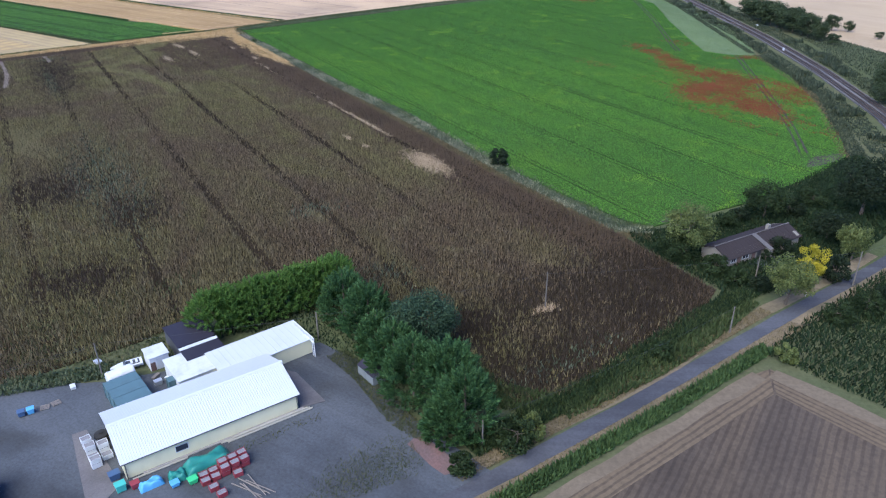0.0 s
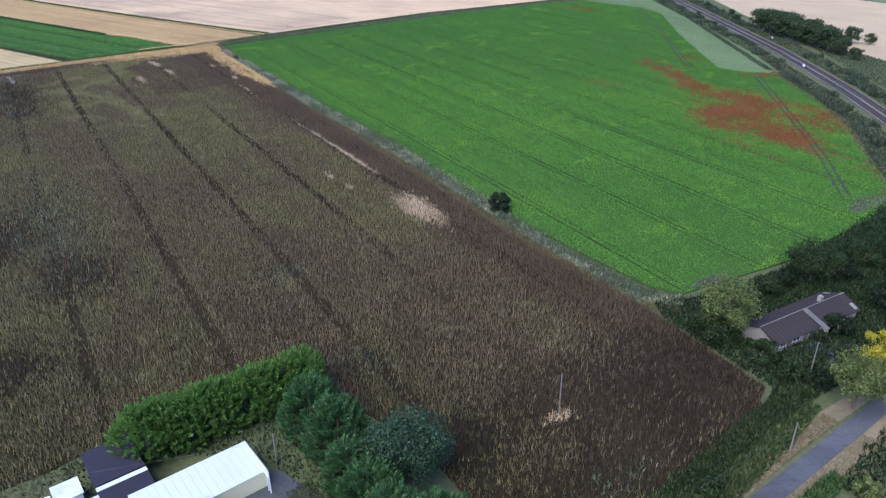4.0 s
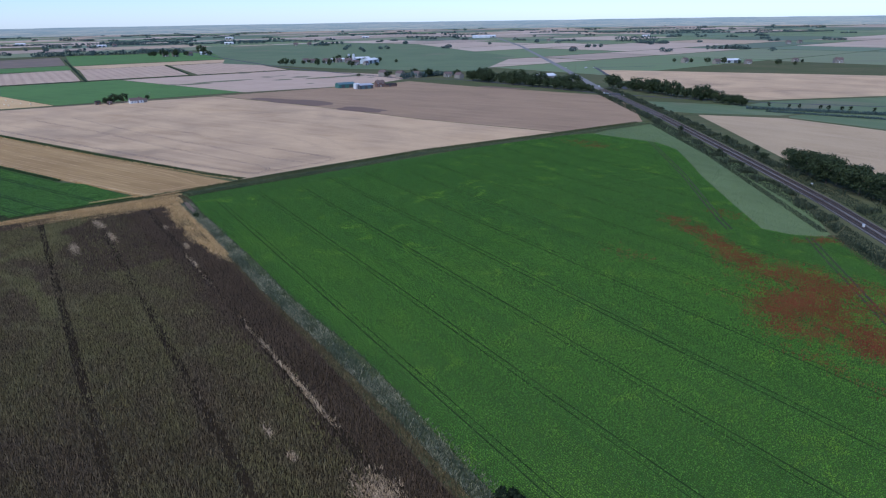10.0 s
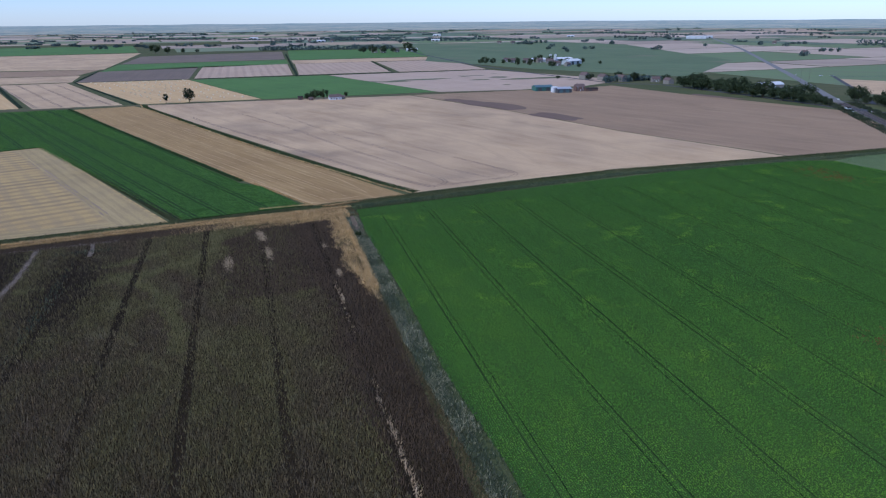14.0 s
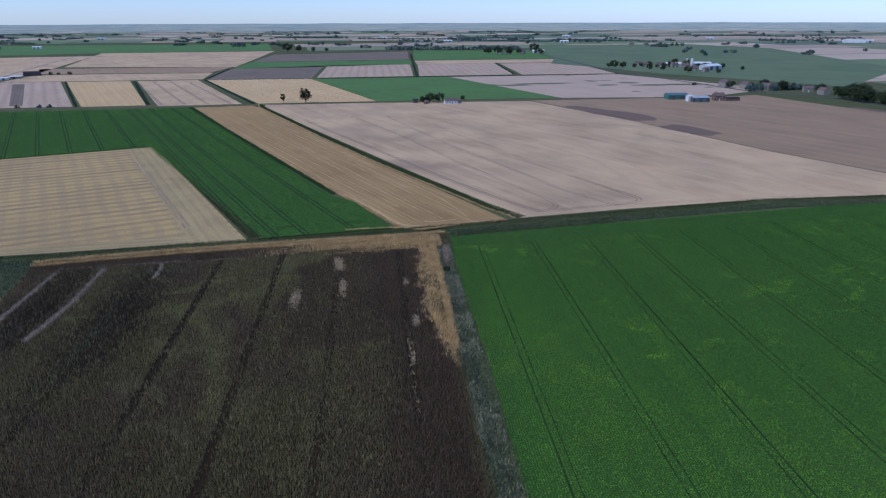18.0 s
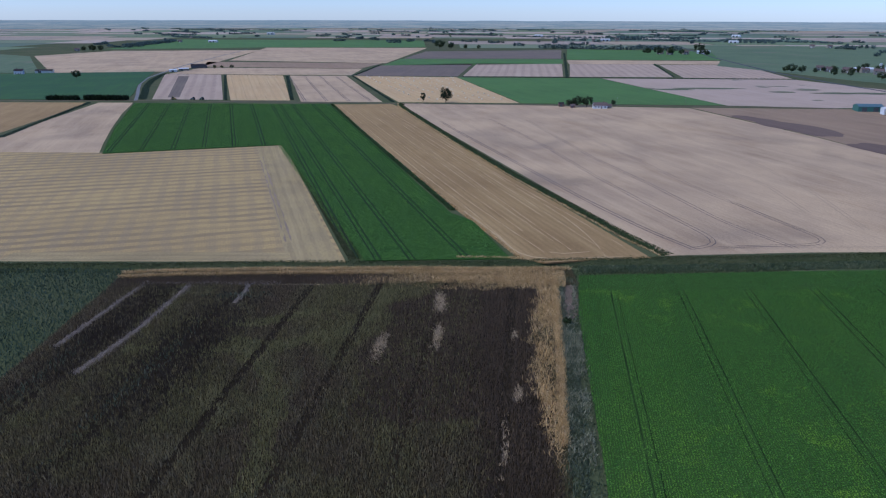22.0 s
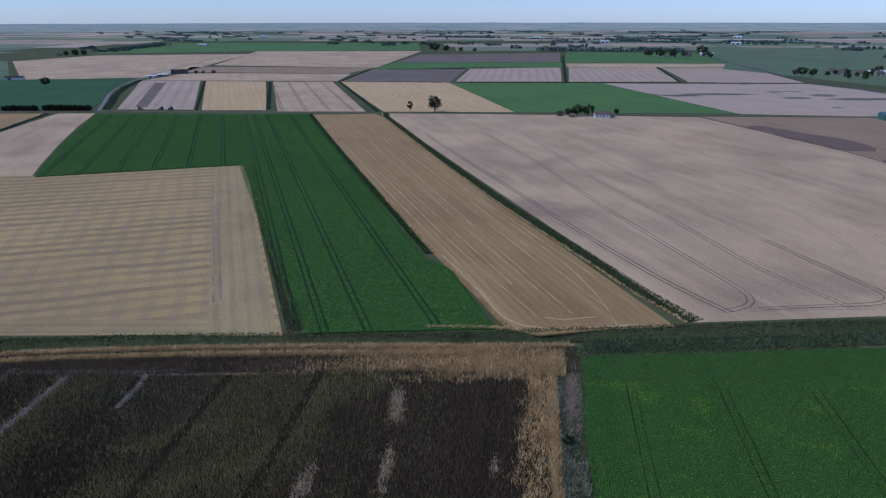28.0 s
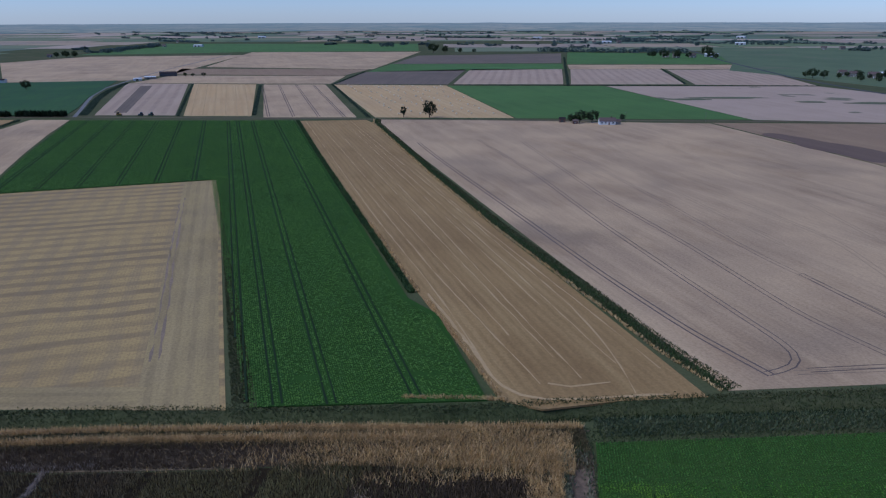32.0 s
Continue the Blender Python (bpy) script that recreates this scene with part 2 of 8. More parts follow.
def swath_mat():
    """Stubble laid in broad uneven swathes, with fainter cross bands and fine drill lines."""
    n = Nodes("swathed_stubble", 0.95)
    o = n.obj()
    col = n.mix(n.ramp(n.noise(o, 0.012, 4), 0.35, 0.65), (0.43, 0.302, 0.122), (0.36, 0.250, 0.105))
    a = n.ramp(n.wave(o, 0.314 / 8.0, 2.4, 4.0), 0.3, 0.8)
    a = n.math("MULTIPLY", a, n.ramp(n.noise(n.obj((0.25, 1, 1)), 0.06, 4, 0.65), 0.3, 0.62, 0.15, 1.0))
    col = n.mix(n.math("MULTIPLY", a, 0.85), col, (0.205, 0.146, 0.078))
    col = n.mix(n.math("MULTIPLY", n.ramp(n.wave(o, 0.314 / 7.6, 2.0, 2.0, "X"), 0.3, 0.9, 0, 0.42), n.ramp(n.noise(o, 0.03, 3), 0.3, 0.6, 0.3, 1)), col, (0.235, 0.18, 0.108))
    col = n.mix(n.ramp(n.wave(n.obj(), 0.314 / 0.9, 1.0, 2.0, "X"), 0.5, 0.95, 0, 0.14), col, (0.15, 0.115, 0.065))
    g = n.noise(o, 1.2, 6, 0.75)
    return n.done(n.mix(n.ramp(g, 0.35, 0.7, 0, 0.55), col, (0.16, 0.12, 0.065)))


STRIPED = swath_mat()
BROWN = field_mat("brown_stubble", (0.300, 0.204, 0.122), (0.262, 0.178, 0.108), (0.332, 0.238, 0.142), 3.0, (0.234, 0.152, 0.104), 0.4, 0.5, mottle=0.4)
PLOUGH = field_mat("dark_plough", (0.150, 0.115, 0.088), (0.182, 0.140, 0.104), (0.126, 0.098, 0.074), 4.0, (0.108, 0.084, 0.064), 0.4, 0.4)
GOLD = field_mat("golden_stubble", (0.494, 0.333, 0.156), (0.435, 0.295, 0.147), (0.514, 0.380, 0.202), 6.0, (0.395, 0.266, 0.129), 0.4, 0.3)
RIDGED = field_mat("ridged_soil", (0.396, 0.288, 0.205), (0.348, 0.257, 0.182), (0.432, 0.330, 0.238), 12.0, (0.276, 0.200, 0.148), 0.6, 0.3)
DEEP = field_mat("potato_leaves", (0.027, 0.085, 0.026), (0.042, 0.110, 0.026), (0.030, 0.075, 0.029), 1.8, (0.021, 0.060, 0.018), 0.5, 0.5, fine=0.9)
MEADOW = field_mat("grass_ley", (0.112, 0.160, 0.062), (0.096, 0.140, 0.054), (0.135, 0.180, 0.078), 0, None, 0, 0.4, fine=0.8, big=0.03, mottle=0.6)
LGREEN = field_mat("green_crop", (0.074, 0.158, 0.038), (0.060, 0.128, 0.032), (0.090, 0.168, 0.043), 3.0, (0.044, 0.099, 0.027), 0.4, 0.3)
# soil painted darker to hold the shade between the stalks
SHADEDSOIL = field_mat("shaded_crop_floor", (0.030, 0.023, 0.013), (0.024, 0.018, 0.010), (0.040, 0.029, 0.016), 0, None, 0, 0.6)
ROUGH = field_mat("rough_grass", (0.078, 0.094, 0.042), (0.104, 0.106, 0.056), (0.062, 0.080, 0.037), 0, None, 0, 0.6)
STRAWGRASS = field_mat("dead_grass", (0.14, 0.104, 0.064), (0.10, 0.076, 0.048), (0.17, 0.13, 0.08), 0, None, 0, 0.6)
ASPHALT = field_mat("worn_asphalt", (0.062, 0.065, 0.074), (0.086, 0.089, 0.098), (0.040, 0.042, 0.048), 0, None, 0, 0.5, fine=2.5, big=0.12, mottle=0.5)
GRAVEL = field_mat("yard_gravel", (0.086, 0.096, 0.106), (0.056, 0.062, 0.068), (0.100, 0.108, 0.114), 0, None, 0, 0.6, (0.044, 0.046, 0.044), (0.52, 0.7), fine=2.4, big=0.07, mottle=0.6)
BALLAST = field_mat("ballast", (0.150, 0.140, 0.130), (0.120, 0.112, 0.104), (0.180, 0.170, 0.158), 0, None, 0, 0.5, fine=2.5)
SOILTRACK = field_mat("wheel_track_soil", (0.05, 0.045, 0.03), (0.04, 0.035, 0.025), (0.06, 0.05, 0.035), 0, None, 0, 0.5)

# crop floors and lanes: shade under the leaves painted in as dark green
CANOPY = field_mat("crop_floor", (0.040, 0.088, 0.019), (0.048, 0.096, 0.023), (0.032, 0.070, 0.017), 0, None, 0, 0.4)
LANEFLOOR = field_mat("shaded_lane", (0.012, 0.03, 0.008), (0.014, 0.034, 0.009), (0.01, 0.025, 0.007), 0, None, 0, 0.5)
LEAFLANE = field_mat("shaded_leaf_lane", (0.010, 0.026, 0.008), (0.012, 0.030, 0.009), (0.009, 0.022, 0.007), 0, None, 0, 0.5)
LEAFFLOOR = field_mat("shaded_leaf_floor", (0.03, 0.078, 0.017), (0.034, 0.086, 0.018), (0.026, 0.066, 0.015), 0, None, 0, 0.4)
for m in (ASPHALT, GRAVEL):
    m.node_tree.nodes["Principled BSDF"].inputs["Specular IOR Level"].default_value = 0.15
YARDCONC = field_mat("yard_concrete", (0.13, 0.12, 0.118), (0.1, 0.094, 0.092), (0.165, 0.155, 0.15), 0, None, 0, 0.45, fine=3, big=0.2)
for m in (LANEFLOOR, LEAFFLOOR, CANOPY, SHADEDSOIL, ROUGH):
    m.node_tree.nodes["Principled BSDF"].inputs["Specular IOR Level"].default_value = 0.03
CONCRETE = field_mat("concrete", (0.32, 0.3, 0.27), (0.27, 0.25, 0.23), (0.36, 0.34, 0.31), 0, None, 0, 0.35, fine=3)

# ---- the land: one sheet to the horizon ----
DRAIN = [(-620, 20), (-268, 275.5), (-216, 316.5), (-187.5, 341.6), (-133.7, 384), (-113.5, 403.2), (-88.2, 425), (-58.5, 451), (-5, 498.5), (84, 555), (150, 600)]
CROP = (-0.52, 0.854)          # rows of the near fields
FARM = (-0.812, 0.584)         # rows of the fields beyond the drain
ACROSS = (0.584, 0.812)


def fine_line(pts, step):
    """Points at even steps along a line, and the line's left normal at each."""
    p = np.array(pts, float)
    s = np.concatenate([[0], np.cumsum(np.hypot(*np.diff(p, axis=0).T))])
    u = np.linspace(0, s[-1], int(s[-1] / step) + 1)
    q = np.stack([np.interp(u, s, p[:, 0]), np.interp(u, s, p[:, 1])], 1)
    t = np.gradient(q, axis=0)
    t /= np.hypot(t[:, 0], t[:, 1])[:, None]
    return q, np.stack([-t[:, 1], t[:, 0]], 1)


# the drain's cut: places across it and their depth
CUT_U, CUT_Z = [-3.6, -1.0, 1.0, 3.6], [0.0, -1.9, -1.9, 0.0]


def land():
    """The land to the horizon as one sheet, with the drain cut into it."""
    from mathutils.geometry import delaunay_2d_cdt
    q, nrm = fine_line(DRAIN, 12.0)
    pts, z, edges = [], [], []
    for u, h in zip(CUT_U, CUT_Z):
        k = len(pts)
        pts += [Vector(c) for c in (q + nrm * u).tolist()]
        z += [h] * len(q)
        edges += [(k + i, k + i + 1) for i in range(len(q) - 1)]
    for r in (0, 150, 400, 900, 1800, 3200, 4950):
        for a in np.linspace(0, 2 * math.pi, 96 if r else 1, endpoint=False):
            c = np.array([r * math.cos(a), 400 + r * math.sin(a)])
            if np.hypot(*(q - c).T).min() > 14:
                pts.append(Vector(c.tolist()))
                z.append(0.0)
    v, _, f, vi, _, _ = delaunay_2d_cdt(pts, edges, [], 0, 1e-4)
    return raw_mesh("ground", [(c.x, c.y, z[src[0]] if src else 0.0) for c, src in zip(v, vi)], [tuple(t) for t in f], None, [ROUGH])


tagged(new("ground", land()), "flat fenland ground of rough grass with a sunken drain", "ground", kind="structure")

# ---- fields beyond the drain ----
field("stubble_field", [(-172.4, 358.4), (-358.4, 489.2), (-414, 412), (-433, 398), (-700, 200), (-560, 90), (-270, 283), (-214, 327)], STRIPED, ACROSS, "pale straw stubble in regular swathes", 0.06)
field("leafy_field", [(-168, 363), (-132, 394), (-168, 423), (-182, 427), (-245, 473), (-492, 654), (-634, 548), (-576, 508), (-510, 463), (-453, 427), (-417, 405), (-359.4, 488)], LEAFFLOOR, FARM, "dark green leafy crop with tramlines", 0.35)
field("barley_strip", [(-129, 395.8), (-121, 398.4), (-110, 411), (-96, 423.8), (-150.7, 464.6), (-202.5, 501.6), (-285.6, 564.6), (-433.5, 681), (-450.5, 691), (-489.5, 654.2), (-247, 477.5), (-183, 432.5)], TAN, FARM, "tan barley stubble with pale straw lines", 0.06)
field("great_stubble_field", [(-93.4, 429.2), (-56, 463), (-5, 504), (84, 562), (-9, 634), (-105, 728), (-228, 832), (-447, 702), (-445, 693.5)], PINK, FARM, "wide pale pinkish stubble field with wheel marks", 0.06)
field("brown_field", [(86, 563), (153, 606), (170, 700), (165, 785), (150, 800), (40, 900), (-33, 980), (-60, 950), (-228, 836), (-105, 730), (-9, 636)], BROWN, FARM, "bare brown stubble field with darker stains", 0.07)
field("side_stubble", [(-640, 550), (-665, 531), (-515, 380), (-436, 345), (-416, 402), (-453, 424.5), (-510, 460.5), (-577, 505)], PINK, FARM, "pale stubble beside the leafy field", 0.05)
field("corner_stubble", [(-670, 527), (-744, 470), (-900, 350), (-700, 215), (-520, 375)], TAN, FARM, "tan stubble beyond a ditch", 0.05)
field("dark_green_field", [(-1098, 606), (-967, 768), (-790, 640), (-718, 595.5), (-673, 563.5), (-730, 508), (-900, 400)], DEEP, FARM, "dark green field with a thick hedge", 0.3)
field("ploughed_plot", [(-919, 754), (-852, 796), (-597, 616), (-652, 576)], RIDGED, FARM, "freshly worked brown plot", 0.05)
field("worked_strip", [(-655, 594), (-874, 746), (-862, 754), (-646, 601)], PLOUGH, FARM, "dark freshly worked strip on the brown plot", 0.06)
field("gold_plot", [(-845, 799), (-777, 840), (-543, 652), (-588, 618)], GOLD, FARM, "golden stubble plot", 0.05)
field("pale_plot", [(-769, 845), (-708, 889), (-467, 697), (-528, 652)], PINK, FARM, "pale stubble plot with tramlines", 0.05)
field("bale_field", [(-698, 893), (-582, 965), (-363, 770), (-455, 706)], GOLD, FARM, "golden stubble field dotted with bales", 0.05)
field("light_green_field", [(-578, 962), (-428, 1066), (-210, 872), (-361, 770)], LGREEN, FARM, "bright green young crop", 0.15)
field("patchy_stubble", [(-425, 1068), (-226, 1208), (-20, 1060), (-60, 975), (-125, 915), (-208, 872)], field_mat("stained_stubble", (0.4, 0.3, 0.225), (0.36, 0.27, 0.2), (0.43, 0.33, 0.25), 3.0, (0.33, 0.245, 0.18), 0.3, 0.3, (0.1, 0.11, 0.06), (0.64, 0.68), big=0.022), FARM, "pale stubble with dark green damp patches", 0.05)
field("ridged_plot", [(-721, 1209), (-606, 1292), (-478, 1062), (-584, 982)], RIDGED, CROP, "plot ridged in pale and brown stripes", 0.05)
field("ridged_plot", [(-595, 1299), (-484, 1380), (-360, 1146), (-470, 1066)], RIDGED, CROP, "plot ridged in pale and brown stripes", 0.05)
field("ridged_plot", [(-471, 1376), (-364, 1460), (-228, 1214), (-348, 1148)], RIDGED, CROP, "plot ridged in pale and brown stripes", 0.05)
field("thin_plot", [(-652, 1395), (-422, 1556), (-368, 1466), (-599, 1303)], PINK, FARM, "narrow pale stubble plot", 0.05)
field("far_green_field", [(-870, 1800), (-563, 1912), (-433, 1572), (-660, 1408)], LGREEN, FARM, "green field before a farmstead", 0.1)
field("dark_plough", [(-814, 1067), (-726, 1204), (-588, 976), (-703, 898)], PLOUGH, CROP, "dark freshly ploughed soil", 0.05)
field("far_green_strip", [(-908, 1231), (-673, 1416), (-606, 1298), (-812, 1072)], LGREEN, FARM, "narrow green strip", 0.05)
field("far_brown_field", [(-1056, 1484), (-855, 1743), (-683, 1430), (-911, 1240)], PLOUGH, FARM, "brown ploughed field", 0.05)
field("far_brown_strip", [(-1105, 950), (-850, 1117), (-788, 997), (-1008, 873)], BROWN, FARM, "strip of brown stubble", 0.05)
field("far_pale_strip", [(-989, 861), (-782, 997), (-710, 900), (-918, 758)], PINK, FARM, "strip of pale stubble", 0.05)
field("far_pale_field", [(-1483, 1380), (-1170, 1630), (-846, 1120), (-1108, 996)], PINK, FARM, "far pale stubble field", 0.05)
field("far_pale_field", [(-1516, 842), (-1602, 1047), (-1387, 1283), (-1025, 890), (-955, 784), (-1058, 666)], PINK, FARM, "far pale stubble field", 0.05)
field("far_meadow", [(-1691, 1072), (-2204, 1595), (-1522, 2045), (-1200, 1660), (-1490, 1390)], LGREEN, FARM, "far green meadow", 0.05)

PASTURE = field_mat("dull_pasture", (0.102, 0.146, 0.070), (0.080, 0.122, 0.060), (0.142, 0.168, 0.088), 0, None, 0, 0.4, (0.15, 0.14, 0.09), (0.6, 0.7), big=0.008)
field("far_pasture", [(-388, 1410), (-290, 1345), (-165, 1240), (60, 1120), (150, 1500), (-60, 2250), (-316, 2500), (-690, 2240), (-430, 1566)], PASTURE, FARM, "wide dull green pasture round the village", 0.06)
field("far_pasture", [(-1130, 612), (-1066, 655), (-1512, 832), (-1640, 826), (-1350, 650), (-1180, 560)], PASTURE, FARM, "dull green ley beyond the farm road", 0.06)

# ---- right of the railway ----
GRASS_STRIP = [(106.5, 553), (152, 603), (163, 576), (159, 480), (160, 440), (154.5, 383), (147.5, 344), (141, 321), (128.2, 324), (121.4, 332), (125.4, 372), (130.9, 420), (138.4, 468), (141.4, 490), (137.4, 514.4)]
field("right_tan_field", [(186, 425), (204, 636), (260, 610), (320, 500), (420, 300), (300, 180), (206, 300)], field_mat("pale_mown", (0.40, 0.30, 0.178), (0.35, 0.262, 0.158), (0.44, 0.335, 0.21), 3.0, (0.32, 0.242, 0.145), 0.35, 0.45, mottle=0.4), CROP, "pale cut field beyond the railway", 0.06)
field("right_meadow", [(186, 660), (192, 730), (258, 690), (300, 640), (262, 625), (206, 645)], PASTURE, CROP, "grass paddock by the railway", 0.06)
field("right_pasture", [(264, 614), (324, 504), (424, 304), (640, 430), (690, 552), (420, 735), (296, 716), (264, 692), (304, 640), (268, 622)], PASTURE, CROP, "dull green pasture along a drain", 0.05)
field("right_stubble", [(215, 960), (231, 1120), (900, 760), (700, 560), (420, 745), (288, 725)], PINK, (0.76, -0.64), "pale stubble in long strips", 0.06)
field("grass_strip", GRASS_STRIP, MEADOW, CROP, "pale green grass margin by the railway", 0.08)

# ---- near fields ----
BEET_POLY = [(-107, 393.5), (-92.5, 366), (-77.5, 341), (-56.7, 307), (-32.5, 264.3), (-14.2, 236.5), (-4, 218), (3.4, 203.5), (17.6, 176.5), (29.8, 157.8), (41, 142.5), (46.5, 140), (71.5, 152.5), (97.5, 171.5), (110.5, 183), (117, 198.5), (128, 235), (138, 280), (140.5, 319), (128, 323.5), (121, 331.5), (125, 372), (130.5, 420), (138, 468), (141, 490), (137, 514), (105.5, 552), (84, 546), (20, 502), (-35.6, 455.5), (-56.4, 437.8), (-83.6, 413.8)]
DARK_POLY = [(-112.3, 386), (-61, 300), (-14.2, 220), (17.8, 165), (38.9, 134), (50, 112), (44, 103), (18, 82), (10, 80), (6, 88), (1, 96), (-6, 104), (-12, 109), (-18, 114), (-25, 113), (-43, 103), (-50, 96), (-57, 91), (-68, 83), (-130, 30), (-330, 160), (-174, 254), (-213, 302), (-193.5, 316), (-180.5, 325), (-157.5, 344)]
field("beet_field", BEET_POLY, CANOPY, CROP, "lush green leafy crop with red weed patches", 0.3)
field("dark_crop_field", DARK_POLY, SHADEDSOIL, CROP, "dark withered brown crop with tramlines", 0.1)
field("dead_grass_margin", [(-212, 303), (-193, 317), (-180, 326), (-157, 345), (-112, 388), (-110, 397), (-132, 381), (-184.5, 340.5), (-216, 315)], STRAWGRASS, FARM, "rank dead grass margin along the drain", 0.12)
CORNER = [(12, 62), (47.5, 87), (50, 88), (61, 75.4), (88, 43), (40, -20), (-20, 38)]
field("ploughed_corner", CORNER, field_mat("drilled_stubble", (0.105, 0.081, 0.058), (0.082, 0.063, 0.046), (0.133, 0.097, 0.061), 1.05, (0.043, 0.032, 0.024), 0.5, 0.6, big=0.05, mottle=0.6), (0.553, 0.833), "brown stubble in fine rows beside the lane", 0.06)
HEADMAT = field_mat("drilled_headland", (0.125, 0.092, 0.059), (0.098, 0.073, 0.049), (0.156, 0.115, 0.069), 0.9, (0.055, 0.042, 0.030), 0.6, 0.6, big=0.06)
for name, poly, rows in (("corner_headland", [(12, 62), (47.5, 87), (49.6, 87.9), (48, 82), (0, 48.5), (-20, 38)], (0.806, 0.592)), ("corner_headland", [(50, 88), (61, 75.4), (88, 43), (84, 39), (57, 71), (48.3, 81.8), (49.9, 87.8)], (0.645, -0.764))):
    field(name, poly, HEADMAT, rows, "tan stubble headland with rows along the field edge", 0.075)
ribbon("bare_margin", [(0, 53.2), (12, 61.4), (47.6, 86.4)], 1.8, 0.09, field_mat("bare_margin_soil", (0.151, 0.119, 0.078), (0.122, 0.095, 0.063), (0.173, 0.136, 0.090), grain=0.5), "trodden pale margin of the corner field", "margin", wob=0.4)
ribbon("bare_margin", [(50, 87), (61, 74.2), (86, 44.2)], 2.6, 0.094, bpy.data.materials["bare_margin_soil"], "trodden pale margin of the corner field", "margin", wob=0.6)

# ---- lane, yard, railway ----
ribbon("lane", [(-90, -1), (-40, 33), (3, 63.6), (25.2, 78.6), (58.3, 102.6), (88.3, 123.6), (112, 141), (160, 175)], 2.5, 0.1, ASPHALT, "narrow grey asphalt lane with worn edges", "road", wob=0.12)
RAIL = [(60, -20), (100, 80), (125, 150), (144, 223), (155, 290), (163, 367), (168, 472), (174, 632), (175, 788), (174, 850)]
ribbon("railway_bed", RAIL, 7.6, 0.5, BALLAST, "double railway line on grey ballast", "railway", thick=0.5)
ribbon("main_road", [(174, 850), (188, 1181), (215, 1959), (215, 2547), (220, 4400)], 9, 0.3, field_mat("pale_asphalt", (0.15, 0.15, 0.15), (0.18, 0.18, 0.175), (0.13, 0.13, 0.13), grain=0.3), "straight main road to the horizon", "road")
field("yard", [(-70, 84), (-50, 86), (-20, 96), (-12, 90), (-4, 77), (7, 66), (-16, 48), (-60, 15), (-100, 45)], GRAVEL, FARM, "grey gravel yard", 0.08, "yard")

# ---- plant materials ----
def leaf_mat(name, dark, mid, light, patch=0.35):
    """Foliage: each leaf or clump its own tone, broader patches over the plant."""
    n = Nodes(name, 0.7)
    col = n.colors(n.island(), [(0.0, dark), (0.55, mid), (1.0, light)])
    p = n.noise(n.obj(world=True), patch, 2)
    col = n.mix(n.ramp(p, 0.35, 0.7, 0, 0.6), col, dark)
    return n.leafy(col)


LEAF_MID = leaf_mat("leaf_mid", (0.015, 0.028, 0.009), (0.025, 0.043, 0.013), (0.043, 0.064, 0.020))
LEAF_DARK = leaf_mat("leaf_dark", (0.009, 0.018, 0.008), (0.016, 0.026, 0.010), (0.026, 0.041, 0.016))
LEAF_PALE = leaf_mat("leaf_pale", (0.061, 0.084, 0.026), (0.112, 0.141, 0.040), (0.174, 0.189, 0.066))
LEAF_YELLOW = leaf_mat("leaf_yellow", (0.255, 0.230, 0.017), (0.383, 0.323, 0.025), (0.468, 0.391, 0.051))
LEAF_CONIFER = leaf_mat("leaf_conifer", (0.026, 0.068, 0.024), (0.060, 0.134, 0.046), (0.125, 0.220, 0.082), 1.1)
LEAF_HEDGE = leaf_mat("leaf_hedge_conifer", (0.050, 0.112, 0.024), (0.120, 0.225, 0.046), (0.205, 0.330, 0.082), 1.1)
# far foliage: distance haze painted in as a paler, bluer green
LEAF_FAR_HAZE = leaf_mat("leaf_far_haze", (0.063, 0.095, 0.087), (0.077, 0.115, 0.104), (0.098, 0.140, 0.126), 0.05)
BARK = field_mat("bark", (0.1, 0.08, 0.06), (0.08, 0.065, 0.05), (0.13, 0.105, 0.08), grain=0.6, fine=6)
REED = leaf_mat("reed", (0.036, 0.058, 0.020), (0.060, 0.085, 0.028), (0.108, 0.124, 0.050), 0.15)
HAY = leaf_mat("dead_stems", (0.40, 0.262, 0.112), (0.64, 0.438, 0.196), (0.80, 0.60, 0.32), 0.25)
PALESTRAW = leaf_mat("bleached_stems", (0.34, 0.255, 0.155), (0.52, 0.395, 0.245), (0.68, 0.54, 0.36), 0.3)
PALEWEED = leaf_mat("pale_weeds", (0.060, 0.080, 0.045), (0.100, 0.122, 0.074), (0.190, 0.200, 0.135), 0.3)
BLUEWEED = leaf_mat("rank_weed", (0.03, 0.05, 0.03), (0.055, 0.085, 0.05), (0.1, 0.135, 0.09), 0.12)
WEED = leaf_mat("weeds", (0.055, 0.084, 0.043), (0.096, 0.119, 0.059), (0.179, 0.190, 0.106), 0.15)
VERGE = leaf_mat("verge_grass", (0.038, 0.054, 0.019), (0.068, 0.079, 0.030), (0.128, 0.115, 0.060), 0.2)


